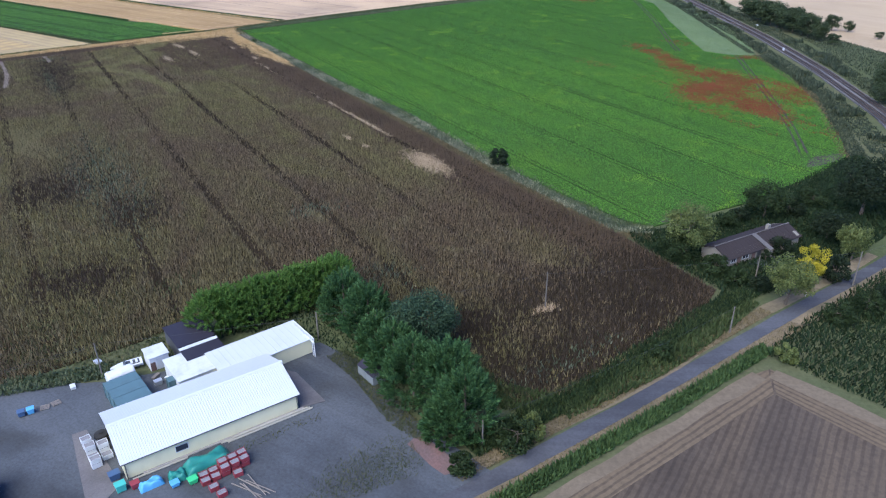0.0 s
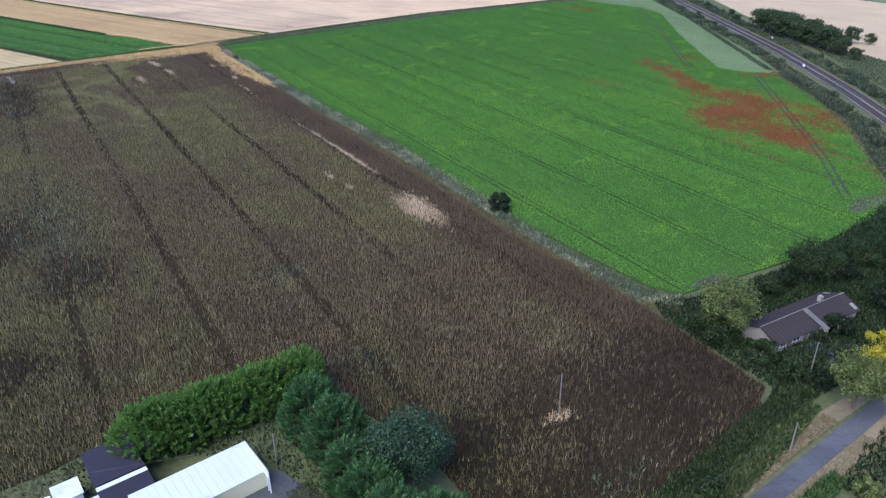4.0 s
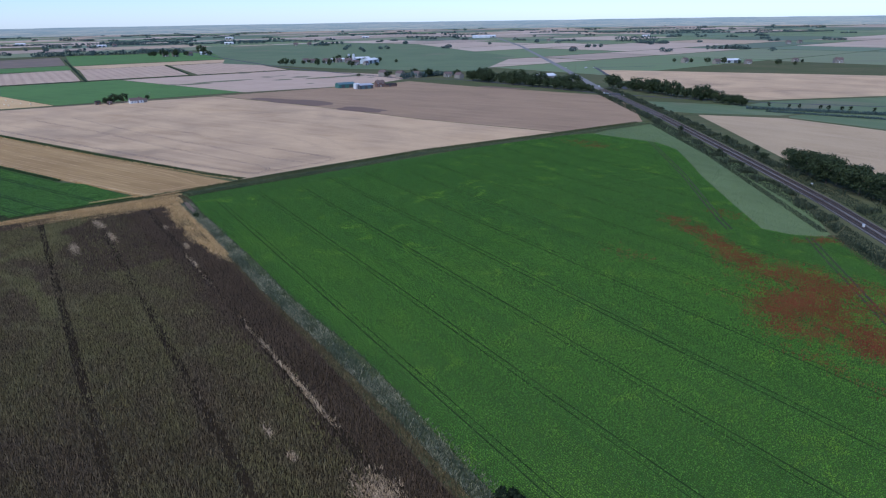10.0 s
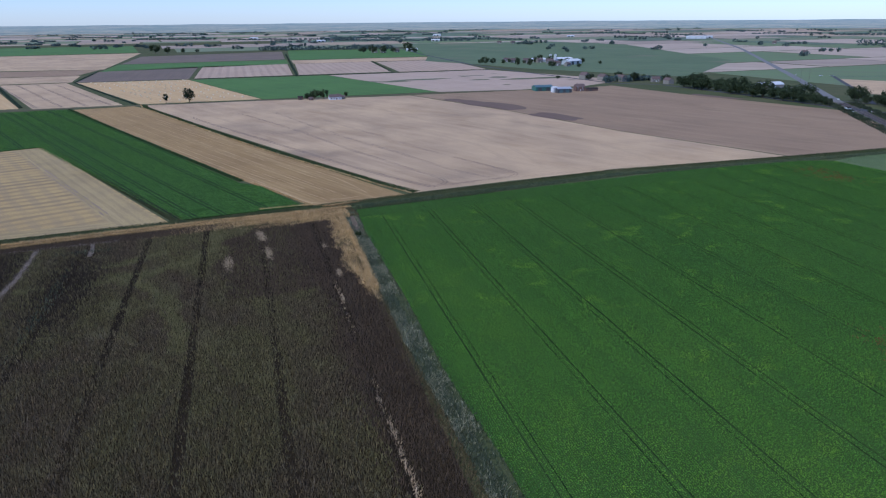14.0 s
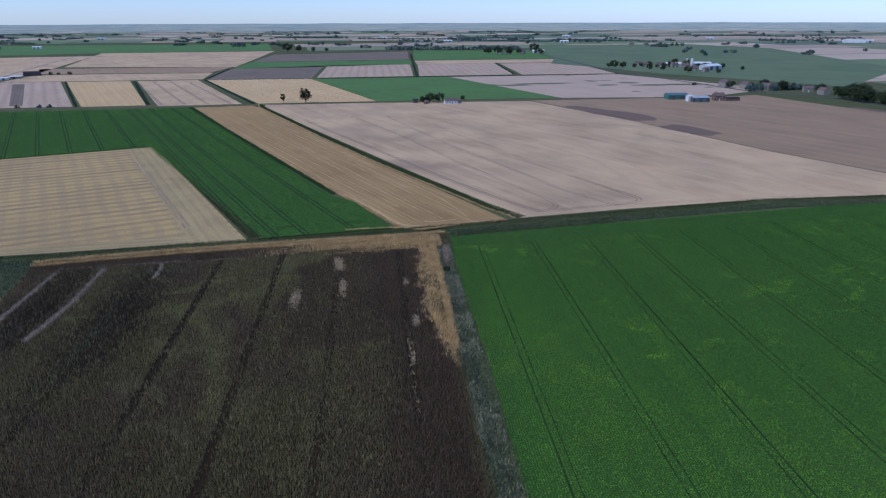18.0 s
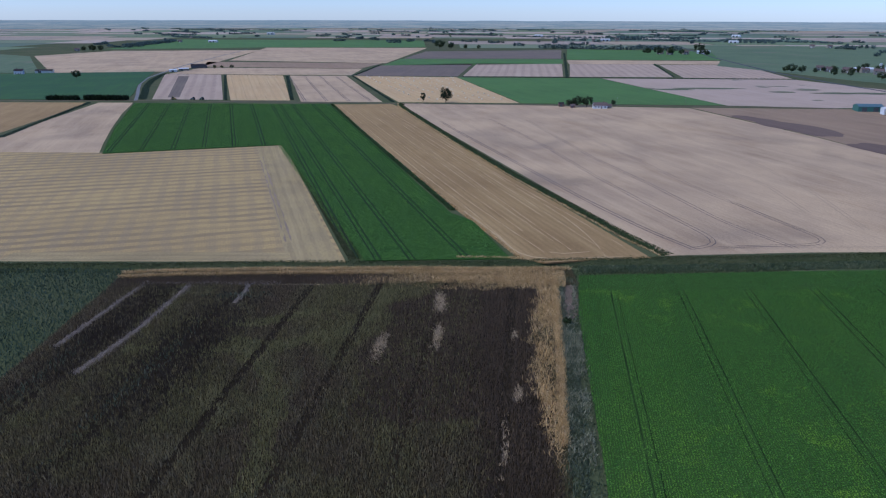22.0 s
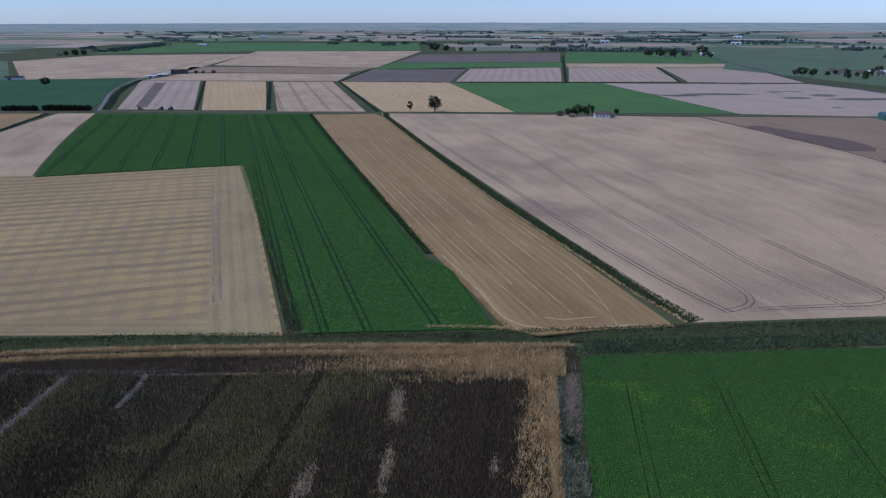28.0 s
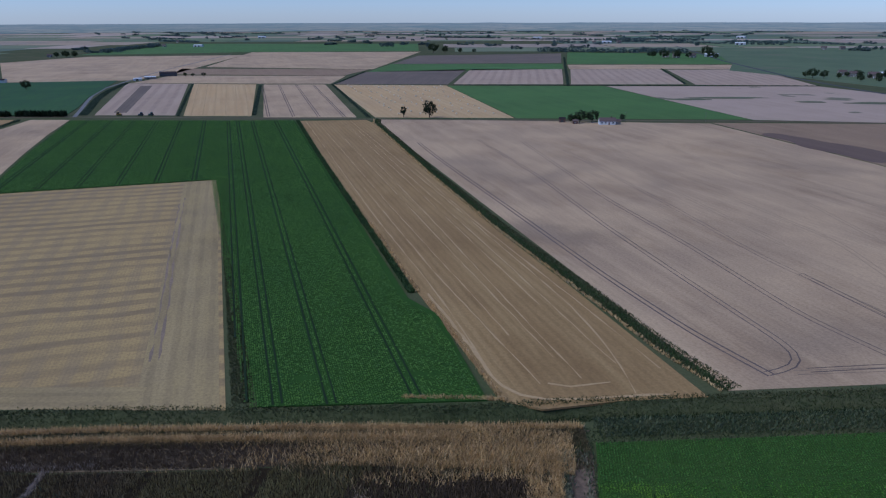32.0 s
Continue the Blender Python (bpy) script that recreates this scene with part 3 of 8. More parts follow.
def crop_mat():
    """Withered stalks: olive and brown stretches across the field, paler tips here and there."""
    n = Nodes("withered_stalks", 0.85)
    w = n.obj(world=True)
    brown = n.colors(n.island(), [(0.0, (0.066, 0.049, 0.030)), (0.5, (0.138, 0.102, 0.061)), (0.85, (0.200, 0.148, 0.090)), (1.0, (0.285, 0.218, 0.138))])
    olive = n.colors(n.island(), [(0.0, (0.086, 0.075, 0.033)), (0.5, (0.168, 0.147, 0.063)), (0.85, (0.240, 0.208, 0.092)), (1.0, (0.32, 0.276, 0.135))])
    p = n.noise(n.rows((1, 0.4, 1)), 0.022, 5, 0.65, 0.8)
    col = n.mix(n.ramp(p, 0.36, 0.58), brown, olive)
    band = n.noise(n.rows((1, 0.55, 1)), 0.045, 3, 0.55, 2.2)
    col = n.mix(n.ramp(band, 0.5, 0.6, 0, 0.45), col, brown)
    col = n.mix(n.ramp(band, 0.3, 0.42, 0.4, 0.0), col, (0.285, 0.248, 0.122))
    col = n.mix(n.ramp(n.noise(w, 0.25, 3, 0.6), 0.5, 0.75, 0, 0.4), col, (0.092, 0.068, 0.038))
    return n.leafy(col, 0.4)


def beet_mat():
    """Leafy green canopy: lighter and yellower patches, islands of tone."""
    n = Nodes("beet_canopy", 0.7)
    n.bsdf.inputs["Specular IOR Level"].default_value = 0.2
    w = n.obj(world=True)
    col = n.colors(n.island(), [(0.0, (0.060, 0.166, 0.021)), (0.6, (0.096, 0.236, 0.026)), (1.0, (0.138, 0.298, 0.037))])
    deep = n.colors(n.island(), [(0.0, (0.036, 0.110, 0.018)), (0.6, (0.060, 0.160, 0.026)), (1.0, (0.100, 0.225, 0.038))])
    yel = n.colors(n.island(), [(0.0, (0.120, 0.255, 0.024)), (0.7, (0.155, 0.298, 0.029)), (1.0, (0.200, 0.345, 0.038))])
    rows = n.rows((1, 0.3, 1), -29.6)
    col = n.mix(n.ramp(n.noise(rows, 0.012, 4, 0.6, 0.6), 0.44, 0.62, 0, 0.8), col, deep)
    col = n.mix(n.ramp(n.noise(n.rows((1, 0.06, 1), -29.6), 0.14, 4, 0.6), 0.46, 0.66, 0, 0.7), col, deep)
    col = n.mix(n.ramp(n.noise(n.rows((1, 0.5, 1), -29.6), 0.03, 4, 0.65, 0.5), 0.52, 0.70, 0, 0.55), col, yel)
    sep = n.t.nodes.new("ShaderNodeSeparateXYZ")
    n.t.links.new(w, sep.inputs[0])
    # deeper green with rising Y, broken up by row noise
    north_tone = n.math("ADD", sep.outputs[1], n.math("MULTIPLY", n.noise(rows, 0.03, 4, 0.6, 0.6), 120.0))
    col = n.mix(n.ramp(north_tone, 330, 430, 0, 0.7), col, deep)
    fleck = n.math("MULTIPLY", n.ramp(n.noise(w, 0.11, 3, 0.55, 0.6), 0.54, 0.68), n.ramp(n.noise(w, 0.02, 3), 0.42, 0.58, 0.1, 0.9))
    col = n.mix(fleck, col, yel)
    return n.leafy(col, 0.35)


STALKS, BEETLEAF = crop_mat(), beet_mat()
HEADLEAF = leaf_mat("headland_canopy", (0.052, 0.142, 0.026), (0.070, 0.176, 0.031), (0.105, 0.218, 0.044), 0.25)
POTLEAF = leaf_mat("potato_canopy", (0.060, 0.142, 0.024), (0.088, 0.196, 0.030), (0.120, 0.240, 0.040), 0.03)
POTLEAF.node_tree.nodes["Principled BSDF"].inputs["Specular IOR Level"].default_value = 0.25
BROWNSTALKS = leaf_mat("brown_stalks", (0.084, 0.060, 0.038), (0.118, 0.084, 0.053), (0.165, 0.118, 0.075), 0.06)
BLACKSTALKS = leaf_mat("blackened_stalks", (0.036, 0.027, 0.019), (0.060, 0.045, 0.030), (0.100, 0.076, 0.052), 0.06)
SCRUBLEAF = leaf_mat("scrub_leaf", (0.010, 0.023, 0.008), (0.017, 0.036, 0.013), (0.033, 0.054, 0.019))
RAILWEED = leaf_mat("rail_weeds", (0.028, 0.042, 0.024), (0.05, 0.066, 0.036), (0.09, 0.1, 0.06), 0.12)
LEAF_WOOD = leaf_mat("leaf_wood", (0.024, 0.038, 0.017), (0.04, 0.06, 0.025), (0.065, 0.09, 0.038), 0.12)
HEDGELEAF = leaf_mat("hedge_leaf", (0.034, 0.066, 0.022), (0.058, 0.102, 0.032), (0.095, 0.145, 0.050))
TAWNY = leaf_mat("tawny_grass", (0.092, 0.078, 0.038), (0.148, 0.118, 0.058), (0.240, 0.188, 0.098), 0.3)
REDWEED = leaf_mat("red_weed", (0.165, 0.044, 0.022), (0.240, 0.066, 0.034), (0.300, 0.100, 0.052), 0.1)


# ---- growing things ----
def kites(pos, height, width, lean, rng, base_z=0.0, low=0.45):
    """Upright leaf blades: one four-cornered kite at each place."""
    k = len(pos)
    a = rng.uniform(0, 2 * math.pi, k)
    h = height[0] + (height[1] - height[0]) * rng.random(k)
    w = width * rng.uniform(0.6, 1.3, k)
    side = np.stack([np.cos(a), np.sin(a), np.zeros(k)], 1)
    b = rng.uniform(0, 2 * math.pi, k)
    tip = np.stack([np.cos(b) * lean * h, np.sin(b) * lean * h, h], 1) * rng.uniform(0.85, 1.1, (k, 1))
    base = np.concatenate([pos, np.full((k, 1), base_z)], 1)
    midp = base + tip * low
    v = np.empty((k, 4, 3), np.float32)
    v[:, 0], v[:, 2] = base, base + tip
    v[:, 1], v[:, 3] = midp + side * w[:, None] / 2, midp - side * w[:, None] / 2
    return v


def leaf_flats(pos, z, size, tilt, rng):
    """Broad leaves lying near flat, as four-cornered diamonds."""
    k = len(pos)
    a = rng.uniform(0, 2 * math.pi, k)
    s = size * rng.uniform(0.6, 1.35, k)
    u = np.stack([np.cos(a), np.sin(a), rng.normal(0, tilt, k)], 1) * s[:, None]
    w = np.stack([-np.sin(a), np.cos(a), rng.normal(0, tilt, k)], 1) * s[:, None] * 0.7
    c = np.concatenate([pos, (z[0] + (z[1] - z[0]) * rng.random(k))[:, None]], 1)
    v = np.empty((k, 4, 3), np.float32)
    v[:, 0], v[:, 1], v[:, 2], v[:, 3] = c - u, c - w, c + u, c + w
    return v


def blades(pos, height, width, lean, rng, base_z=0.0):
    """Upright narrow blades: one long triangle at each place."""
    k = len(pos)
    a, b = rng.uniform(0, 2 * math.pi, k), rng.uniform(0, 2 * math.pi, k)
    h = height[0] + (height[1] - height[0]) * rng.random(k)
    w = width * rng.uniform(0.6, 1.3, k) / 2
    v = np.empty((k, 3, 3), np.float32)
    side = np.stack([np.cos(a) * w, np.sin(a) * w, np.zeros(k)], 1)
    base = np.concatenate([pos, np.full((k, 1), base_z)], 1)
    v[:, 0], v[:, 1] = base - side, base + side
    v[:, 2] = base + np.stack([np.cos(b) * lean * h, np.sin(b) * lean * h, h], 1)
    return v


def stuff(name, v, mat, label, category="plants"):
    """Leaves beyond counting, as one object."""
    k = len(v)
    if v.shape[1] == 3:
        ob = new(name, raw_mesh(name, v.reshape(-1, 3), np.arange(3 * k).reshape(k, 3), None, [mat]))
        return tagged(ob, label, category, kind="stuff")
    ob = new(name, raw_mesh(name, v.reshape(-1, 3), None, np.arange(4 * k).reshape(k, 4), [mat]))
    return tagged(ob, label, category, kind="stuff")


def in_poly(poly, spacing, rng, rows=None, row_gap=0.0):
    """Jittered places inside a polygon, in rows if a direction is given."""
    ux, uy = rows or (1.0, 0.0)
    l = math.hypot(ux, uy)
    ux, uy = ux / l, uy / l
    xs = np.array([p[0] * ux + p[1] * uy for p in poly])
    ys = np.array([-p[0] * uy + p[1] * ux for p in poly])
    g = row_gap or spacing
    gx, gy = np.meshgrid(np.arange(xs.min(), xs.max(), spacing), np.arange(ys.min(), ys.max(), g))
    gx, gy = gx.ravel(), gy.ravel()
    gx = gx + rng.uniform(-0.5, 0.5, len(gx)) * spacing
    gy = gy + rng.uniform(-0.5, 0.5, len(gy)) * g * (0.35 if rows else 1.0)
    x, y = gx * ux - gy * uy, gx * uy + gy * ux
    m = inside(poly, x, y)
    return np.stack([x[m], y[m]], 1)


def along(pts, width, count, rng, shift=0.0):
    """Places scattered along a line, within a width."""
    p = np.array(pts, float)
    d = np.diff(p, axis=0)
    l = np.hypot(d[:, 0], d[:, 1])
    i = rng.choice(len(l), count, p=l / l.sum())
    f = rng.random(count)
    n = np.stack([-d[:, 1], d[:, 0]], 1) / l[:, None]
    return p[i] + d[i] * f[:, None] + n[i] * (rng.uniform(-0.5, 0.5, count) * width + shift)[:, None]


def blotch(pos, cx, cy, rx, ry, turn, rng, rag=0.35):
    """Which places lie in a ragged oval patch."""
    c, s = math.cos(radians(turn)), math.sin(radians(turn))
    dx, dy = pos[:, 0] - cx, pos[:, 1] - cy
    return np.hypot((dx * c + dy * s) / rx, (-dx * s + dy * c) / ry) + rng.normal(0, rag, len(pos)) < 1


NX, NY = 0.854, 0.52          # across the rows of the dark crop
BX, BY = 0.870, 0.494         # across the rows of the green crop
SPACING = 19.6


def wander(pos, scale, seed):
    """Slow noise, -1 to 1, at many places."""
    g = np.random.default_rng(seed)
    out = np.zeros(len(pos))
    for k in range(5):
        a, f = g.uniform(0, 2 * math.pi), scale * 1.7 ** k
        b, ph = g.uniform(0, 2 * math.pi), g.uniform(0, 6, 2)
        out += np.sin(f * (pos[:, 0] * math.cos(a) + pos[:, 1] * math.sin(a)) + ph[0] + 1.5 * np.sin(f * 0.6 * (pos[:, 0] * math.cos(b) + pos[:, 1] * math.sin(b)) + ph[1])) / 1.5 ** k
    return out / 2.2


def lanes(pos, normal, first, spacing, gauge, half):
    """Places that fall into the wheel lanes of the tramlines."""
    o = (pos[:, 0] * normal[0] + pos[:, 1] * normal[1] - first + spacing / 2) % spacing - spacing / 2
    return np.abs(np.abs(o) - gauge / 2) < half


def tramlines(poly, normal, offsets, gauge, width, z, mat, label):
    """Pairs of bare wheel lanes across a field, ending at its edges."""
    nx, ny = normal
    s = np.arange(-1200, 1200, 3.0)
    for c in offsets:
        for g in (-gauge / 2, gauge / 2):
            x, y = nx * (c + g) - ny * s, ny * (c + g) + nx * s
            m = np.flatnonzero(inside(poly, x, y))
            for run in np.split(m, np.flatnonzero(np.diff(m) > 1) + 1):
                if len(run) > 4:
                    ribbon("tramline", [(x[run[0]], y[run[0]]), (x[run[-1]], y[run[-1]])], width, z, mat, label, "track", wob=0.08)


# pale lodged or bleached patches in the dark crop: centre, radii, turn
PALE = [(-4, 181.5, 9.0, 3.6, 122), (-127, 350, 6.5, 1.5, 128), (-114.2, 332.7, 6.5, 0.9, 124), (-122, 320, 6.6, 1.3, 121), (-99.7, 345.3, 2.6, 0.8, 120), (-83.2, 320.9, 3.2, 0.9, 120), (18, 105.6, 2.0, 1.1, 30), (-28, 204, 2.6, 0.7, 118), (-22, 196, 2.0, 0.6, 121)]
BLACK = [(-68.8, 117.4, 8, 6, 20), (-97, 164, 12, 8, 122), (-70.6, 150, 9, 6, 122), (-183, 285, 34, 6, 121), (-158, 290, 34, 8, 121), (26, 112, 16, 9, 35), (40, 118, 10, 8, 60), (4, 100, 9, 5, 40), (20, 91, 17, 6, 38), (36, 106, 13, 6, 42)]
SCORCHED = [(-131.8, 365.8), (-134.8, 353.7), (-135.6, 339.2), (-126.3, 324.5), (-122.3, 313.5), (-115.8, 304), (-104, 292), (-84, 306), (-83, 318), (-90, 333.5), (-93.7, 347), (-103.7, 358.6), (-109.5, 369.3), (-120.2, 373.9)]
LODGED = [[(-143, 350), (-137, 337), (-134.5, 320), (-139, 306), (-153, 291), (-166, 283)], [(-150, 300), (-136, 296), (-118, 285), (-100, 262)], [(-170, 300), (-160, 306), (-150, 322)]]
WEEDY = [(-87, 172, 28, 7, 122), (-12, 119, 5, 3.5, 0), (-30, 150, 5, 3, 30), (-152, 275, 22, 1.4, 121), (19, 90, 9, 2, 35), (-170, 262, 12, 1.5, 122), (-176, 318, 8, 2, 40)]

TRACKS = [[(-206.0, 309), (-204.5, 306.5), (-195, 291), (-189, 281.2), (-183, 271.5)], [(-194.6, 316.5), (-187.8, 306.2), (-177.4, 290.4), (-172.5, 281.2), (-168.3, 273.1), (-166, 268)], [(-206, 306.8), (-195, 316), (-181, 327), (-174.5, 332.5)], [(-181, 327), (-176.2, 321.4), (-172, 314.7)]]

r = np.random.default_rng(11)
p = in_poly(DARK_POLY, 0.42, r, CROP, 0.44)
o = p[:, 0] * NX + p[:, 1] * NY
side = np.interp(p[:, 1], [130, 165, 220, 300, 385], [103.0, 101.0, 102.3, 104.0, 104.8])
worn = wander(p, 0.06, 3)
keep = ~(lanes(p, (NX, NY), 15.0, SPACING, 1.1, 0.55) & (o < 96) & (r.random(len(p)) < np.clip(0.66 + 0.35 * worn, 0.3, 0.95)))
pale, weedy, black = np.zeros(len(p), bool), np.zeros(len(p), bool), np.zeros(len(p), bool)
for q in PALE:
    pale |= blotch(p, *q, r, 0.3)
pale |= (np.abs(o - 93.4 - 0.5 * worn) < 0.4) & (p[:, 1] > 205) & (p[:, 1] < 318) & (worn + r.normal(0, 0.3, len(p)) > 0.1)
for q in WEEDY:
    weedy |= blotch(p, *q, r, 0.5) & (r.random(len(p)) < 0.55)
for q in BLACK:
    black |= blotch(p, *q, r, 0.45) & (r.random(len(p)) < 0.85)
ragged = p + np.stack([wander(p, 0.2, 21), wander(p, 0.2, 22)], 1) * 2.2 + r.normal(0, 0.7, p.shape)
scorched = inside(SCORCHED, ragged[:, 0], ragged[:, 1]) & (r.random(len(p)) < 0.8 + 0.25 * worn)
olive = np.zeros(len(p), bool)
for line in LODGED:
    q, nrm = fine_line(line, 1.5)
    near = (np.abs(p - q.mean(0)) < 45).all(1)
    gap = np.sqrt(((ragged[near][:, None] - q[None]) ** 2).sum(2).min(1))
    olive[near] |= gap < 2.6
inner = off_line(p[:, 0], p[:, 1], (-193, 317), (-118, 379)) + r.normal(0, 0.8, len(p))
fringe = wander(p, 0.22, 14)
edge = (o > side - (5.2 + 2.2 * fringe) * np.clip((p[:, 1] - 300) / 22, 0, 1) + r.normal(0, 0.9, len(p))) & (p[:, 1] > 302)
edge |= (inner > -6.0 - 2.0 * fringe) & (p[:, 0] > -131 + r.normal(0, 5, len(p))) | (inner > -1.2) & (p[:, 0] > -170)
path = np.zeros(len(p), bool)
for line in TRACKS:
    q, nrm = fine_line(line, 0.8)
    near = (p[:, 0] > q[:, 0].min() - 3) & (p[:, 0] < q[:, 0].max() + 3) & (p[:, 1] > q[:, 1].min() - 3) & (p[:, 1] < q[:, 1].max() + 3)
    path[near] |= np.sqrt(((p[near][:, None] - q[None]) ** 2).sum(2).min(1)) < 1.0 + 0.4 * worn[near]
crop = keep & ~pale & ~weedy & ~edge & ~path
brown = crop & ~black & (scorched | (o > 90 + 2.5 * worn - 5 * np.clip((p[:, 1] - 290) / 40, 0, 1) + r.normal(0, 1.8, len(p))))
black &= crop
olive &= crop & ~black & ~scorched
OLIVESTALKS = leaf_mat("olive_stalks", (0.15, 0.135, 0.056), (0.225, 0.200, 0.085), (0.33, 0.290, 0.135), 0.2)
z = 0.1
for sel, name, mat, label in ((crop & ~black & ~brown & ~olive, "withered_crop", STALKS, "dense upright withered brown and olive crop stalks"), (olive, "lodged_crop", OLIVESTALKS, "paler olive swirls of leaning crop stalks"), (brown & ~olive, "brown_crop", BROWNSTALKS, "withered purple-brown crop stalks along the field side"), (black, "blackened_crop", BLACKSTALKS, "dark blackened patches of withered crop")):
    k = sel.sum()
    stuff(name, np.concatenate([blades(p[sel] + r.normal(0, 0.12, (k, 2)), (0.7, 1.35), 0.16, 0.2, r, z), blades(p[sel] + r.normal(0, 0.16, (k, 2)), (0.5, 1.0), 0.21, 0.45, r, z), blades(p[sel] + r.normal(0, 0.2, (k, 2)), (0.5, 1.1), 0.14, 0.3, r, z)]), mat, label)
low = ~keep & ~pale & ~edge
stuff("lane_stubble", np.concatenate([blades(p[low] + r.normal(0, 0.2, (low.sum(), 2)), (0.15, 0.5), 0.2, 0.5, r, z) for _ in range(2)]), BLACKSTALKS, "short trampled dark stalks in the wheel lanes")
k = pale.sum()
v = np.concatenate([blades(p[pale] + r.normal(0, 0.3, (k, 2)), (0.4, 0.95), 0.13, 0.8, r, z) for _ in range(4)] + [blades(p[pale] + r.normal(0, 0.3, (k, 2)), (0.4, 0.9), 0.2, 0.5, r, z)])
stuff("bleached_straw", v, PALESTRAW, "patches of pale bleached lodged straw in the crop")
russet = edge & (fringe + r.normal(0, 0.5, len(p)) > 0.35)
v = np.concatenate([blades(p[russet] + r.normal(0, 0.3, (russet.sum(), 2)), (0.5, 1.1), 0.18, 0.6, r, z) for _ in range(3)])
stuff("russet_margin", v, TAWNY, "brown dead grass among the straw at the crop edge")
edge &= ~russet
v = np.concatenate([blades(p[edge] + r.normal(0, 0.3, (edge.sum(), 2)), (0.6, 1.4), 0.18, 0.6, r, z) for _ in range(4)])
stuff("tawny_margin", v, HAY, "tall tawny dead grass at the corner of the dark crop")
v = kites(p[weedy] + r.normal(0, 0.2, (weedy.sum(), 2)), (0.6, 1.2), 0.2, 0.5, r, z)
stuff("field_weeds", v, PALEWEED, "grey-green weeds growing through the crop")
PALETRACK = field_mat("pale_track", (0.20, 0.163, 0.126), (0.15, 0.121, 0.094), (0.25, 0.206, 0.165), grain=0.8, fine=2)
GREYSTRAW = leaf_mat("grey_dead_stalks", (0.24, 0.195, 0.155), (0.36, 0.296, 0.238), (0.50, 0.42, 0.345), 0.3)
v = []
for a, w in zip(TRACKS, (0.9, 1.2, 0.9, 0.6)):
    ribbon("sprayed_track", a, w, 0.165, PALETRACK, "pale bare wheel track across the dark crop", "track", wob=0.3)
    k = int(np.hypot(*np.diff(np.array(a), axis=0).T).sum() * 70)
    spot = along(a, 0.2, k, r) + r.normal(0, 0.55 * w, (k, 2))
    v.append(blades(spot, (0.15, 0.6), 0.24, 0.9, r, z))
stuff("track_stalks", np.concatenate(v), GREYSTRAW, "flattened grey dead stalks along the bare tracks")

BEET_FIELD = [(-101.2, 382), (-92.5, 366)] + BEET_POLY[2:-4] + [(40, 496), (-31.1, 438.7), (-51.2, 422.1), (-78.8, 398.9)]
MAINTRACK = [(131.9, 319), (121.5, 271), (113.7, 235), (108.3, 212), (99.4, 183)]
SIDETRACK = [(134, 519.5), (129.6, 482), (122.8, 422), (114.3, 368), (110.5, 343), (109.2, 331)]
p = in_poly(BEET_POLY, 0.30, r, (-BY, BX), 0.5)
p += r.normal(0, 0.05, p.shape)
HEADLAND = [(-101.2, 382), (-78.8, 398.9), (-51.2, 422.1), (-31.1, 438.7), (40, 496)]
depth = p[:, 1] - np.interp(p[:, 0], [q[0] for q in HEADLAND], [q[1] for q in HEADLAND])
headland = (depth > 0.6 + r.normal(0, 0.7, len(p))) & (p[:, 0] < 38) & (p[:, 1] > 370)
keep = ~(lanes(p, (BX, BY), 110.8, 19.4, 1.8, 0.2) & ~headland)
turning = headland & (lanes(np.stack([depth, depth], 1), (1, 0), 1.6, 7.0, 2.0, 0.3)) & (depth < 9.5)
keep &= ~(turning & (r.random(len(p)) < 0.6))
streak = wander(p * np.array([1.0, 0.45]), 0.35, 17)
red = np.zeros(len(p), bool)
for q, share in (((96, 338, 7, 4, 105), 0.55), ((100, 312, 22, 3.4, 101), 0.6), ((107, 285, 17, 6, 118), 0.72), ((104, 262, 14, 10, 112), 0.75), ((97, 255, 12, 7, 60), 0.7), ((103, 243, 13, 7, 112), 0.75), ((107, 236, 10, 5, 112), 0.72), ((93, 222, 9, 2.5, 112), 0.35), ((120, 262, 16, 3.6, 98), 0.6), ((109, 222, 16, 2.6, 112), 0.5), ((129, 256, 20, 4.0, 108), 0.62), ((133, 316, 7, 2.5, 0), 0.55), ((94.4, 513, 13, 6, 120), 0.2), ((116, 353, 7, 3, 100), 0.25), ((66, 306, 8, 4, 120), 0.08)):
    red |= blotch(p, *q, r, 0.55) & (r.random(len(p)) < share * np.clip(0.62 + 0.6 * streak, 0.08, 1.0))
bare = (blotch(p, 104, 183, 9, 3, 35, r, 0.5) | blotch(p, 53, 145.5, 8, 2.5, 30, r, 0.5) | blotch(p, 106, 224, 5, 3, 100, r, 0.5)) & (r.random(len(p)) < 0.55)
for line in (MAINTRACK, SIDETRACK):
    q, nrm = fine_line(line, 2.0)
    for half in (-0.9, 0.9):
        w = q + nrm * half
        box_in = (p[:, 0] > w[:, 0].min() - 1) & (p[:, 0] < w[:, 0].max() + 1) & (p[:, 1] > w[:, 1].min()) & (p[:, 1] < w[:, 1].max())
        bare[box_in] |= np.abs(p[box_in, 0] - np.interp(p[box_in, 1], w[::-1, 1], w[::-1, 0])) < 0.42
bare |= blotch(p, -49.3, 427.5, 3.5, 1.5, 40, r, 0.4) & (r.random(len(p)) < 0.8)
whole = keep & ~bare & ~(red & (r.random(len(p)) < 0.55))
g = whole & ~headland
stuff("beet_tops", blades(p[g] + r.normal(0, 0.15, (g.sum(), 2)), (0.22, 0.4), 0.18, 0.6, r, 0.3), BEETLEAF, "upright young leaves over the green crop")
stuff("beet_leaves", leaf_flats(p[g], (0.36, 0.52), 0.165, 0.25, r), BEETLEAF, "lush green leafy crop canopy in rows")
g = whole & headland
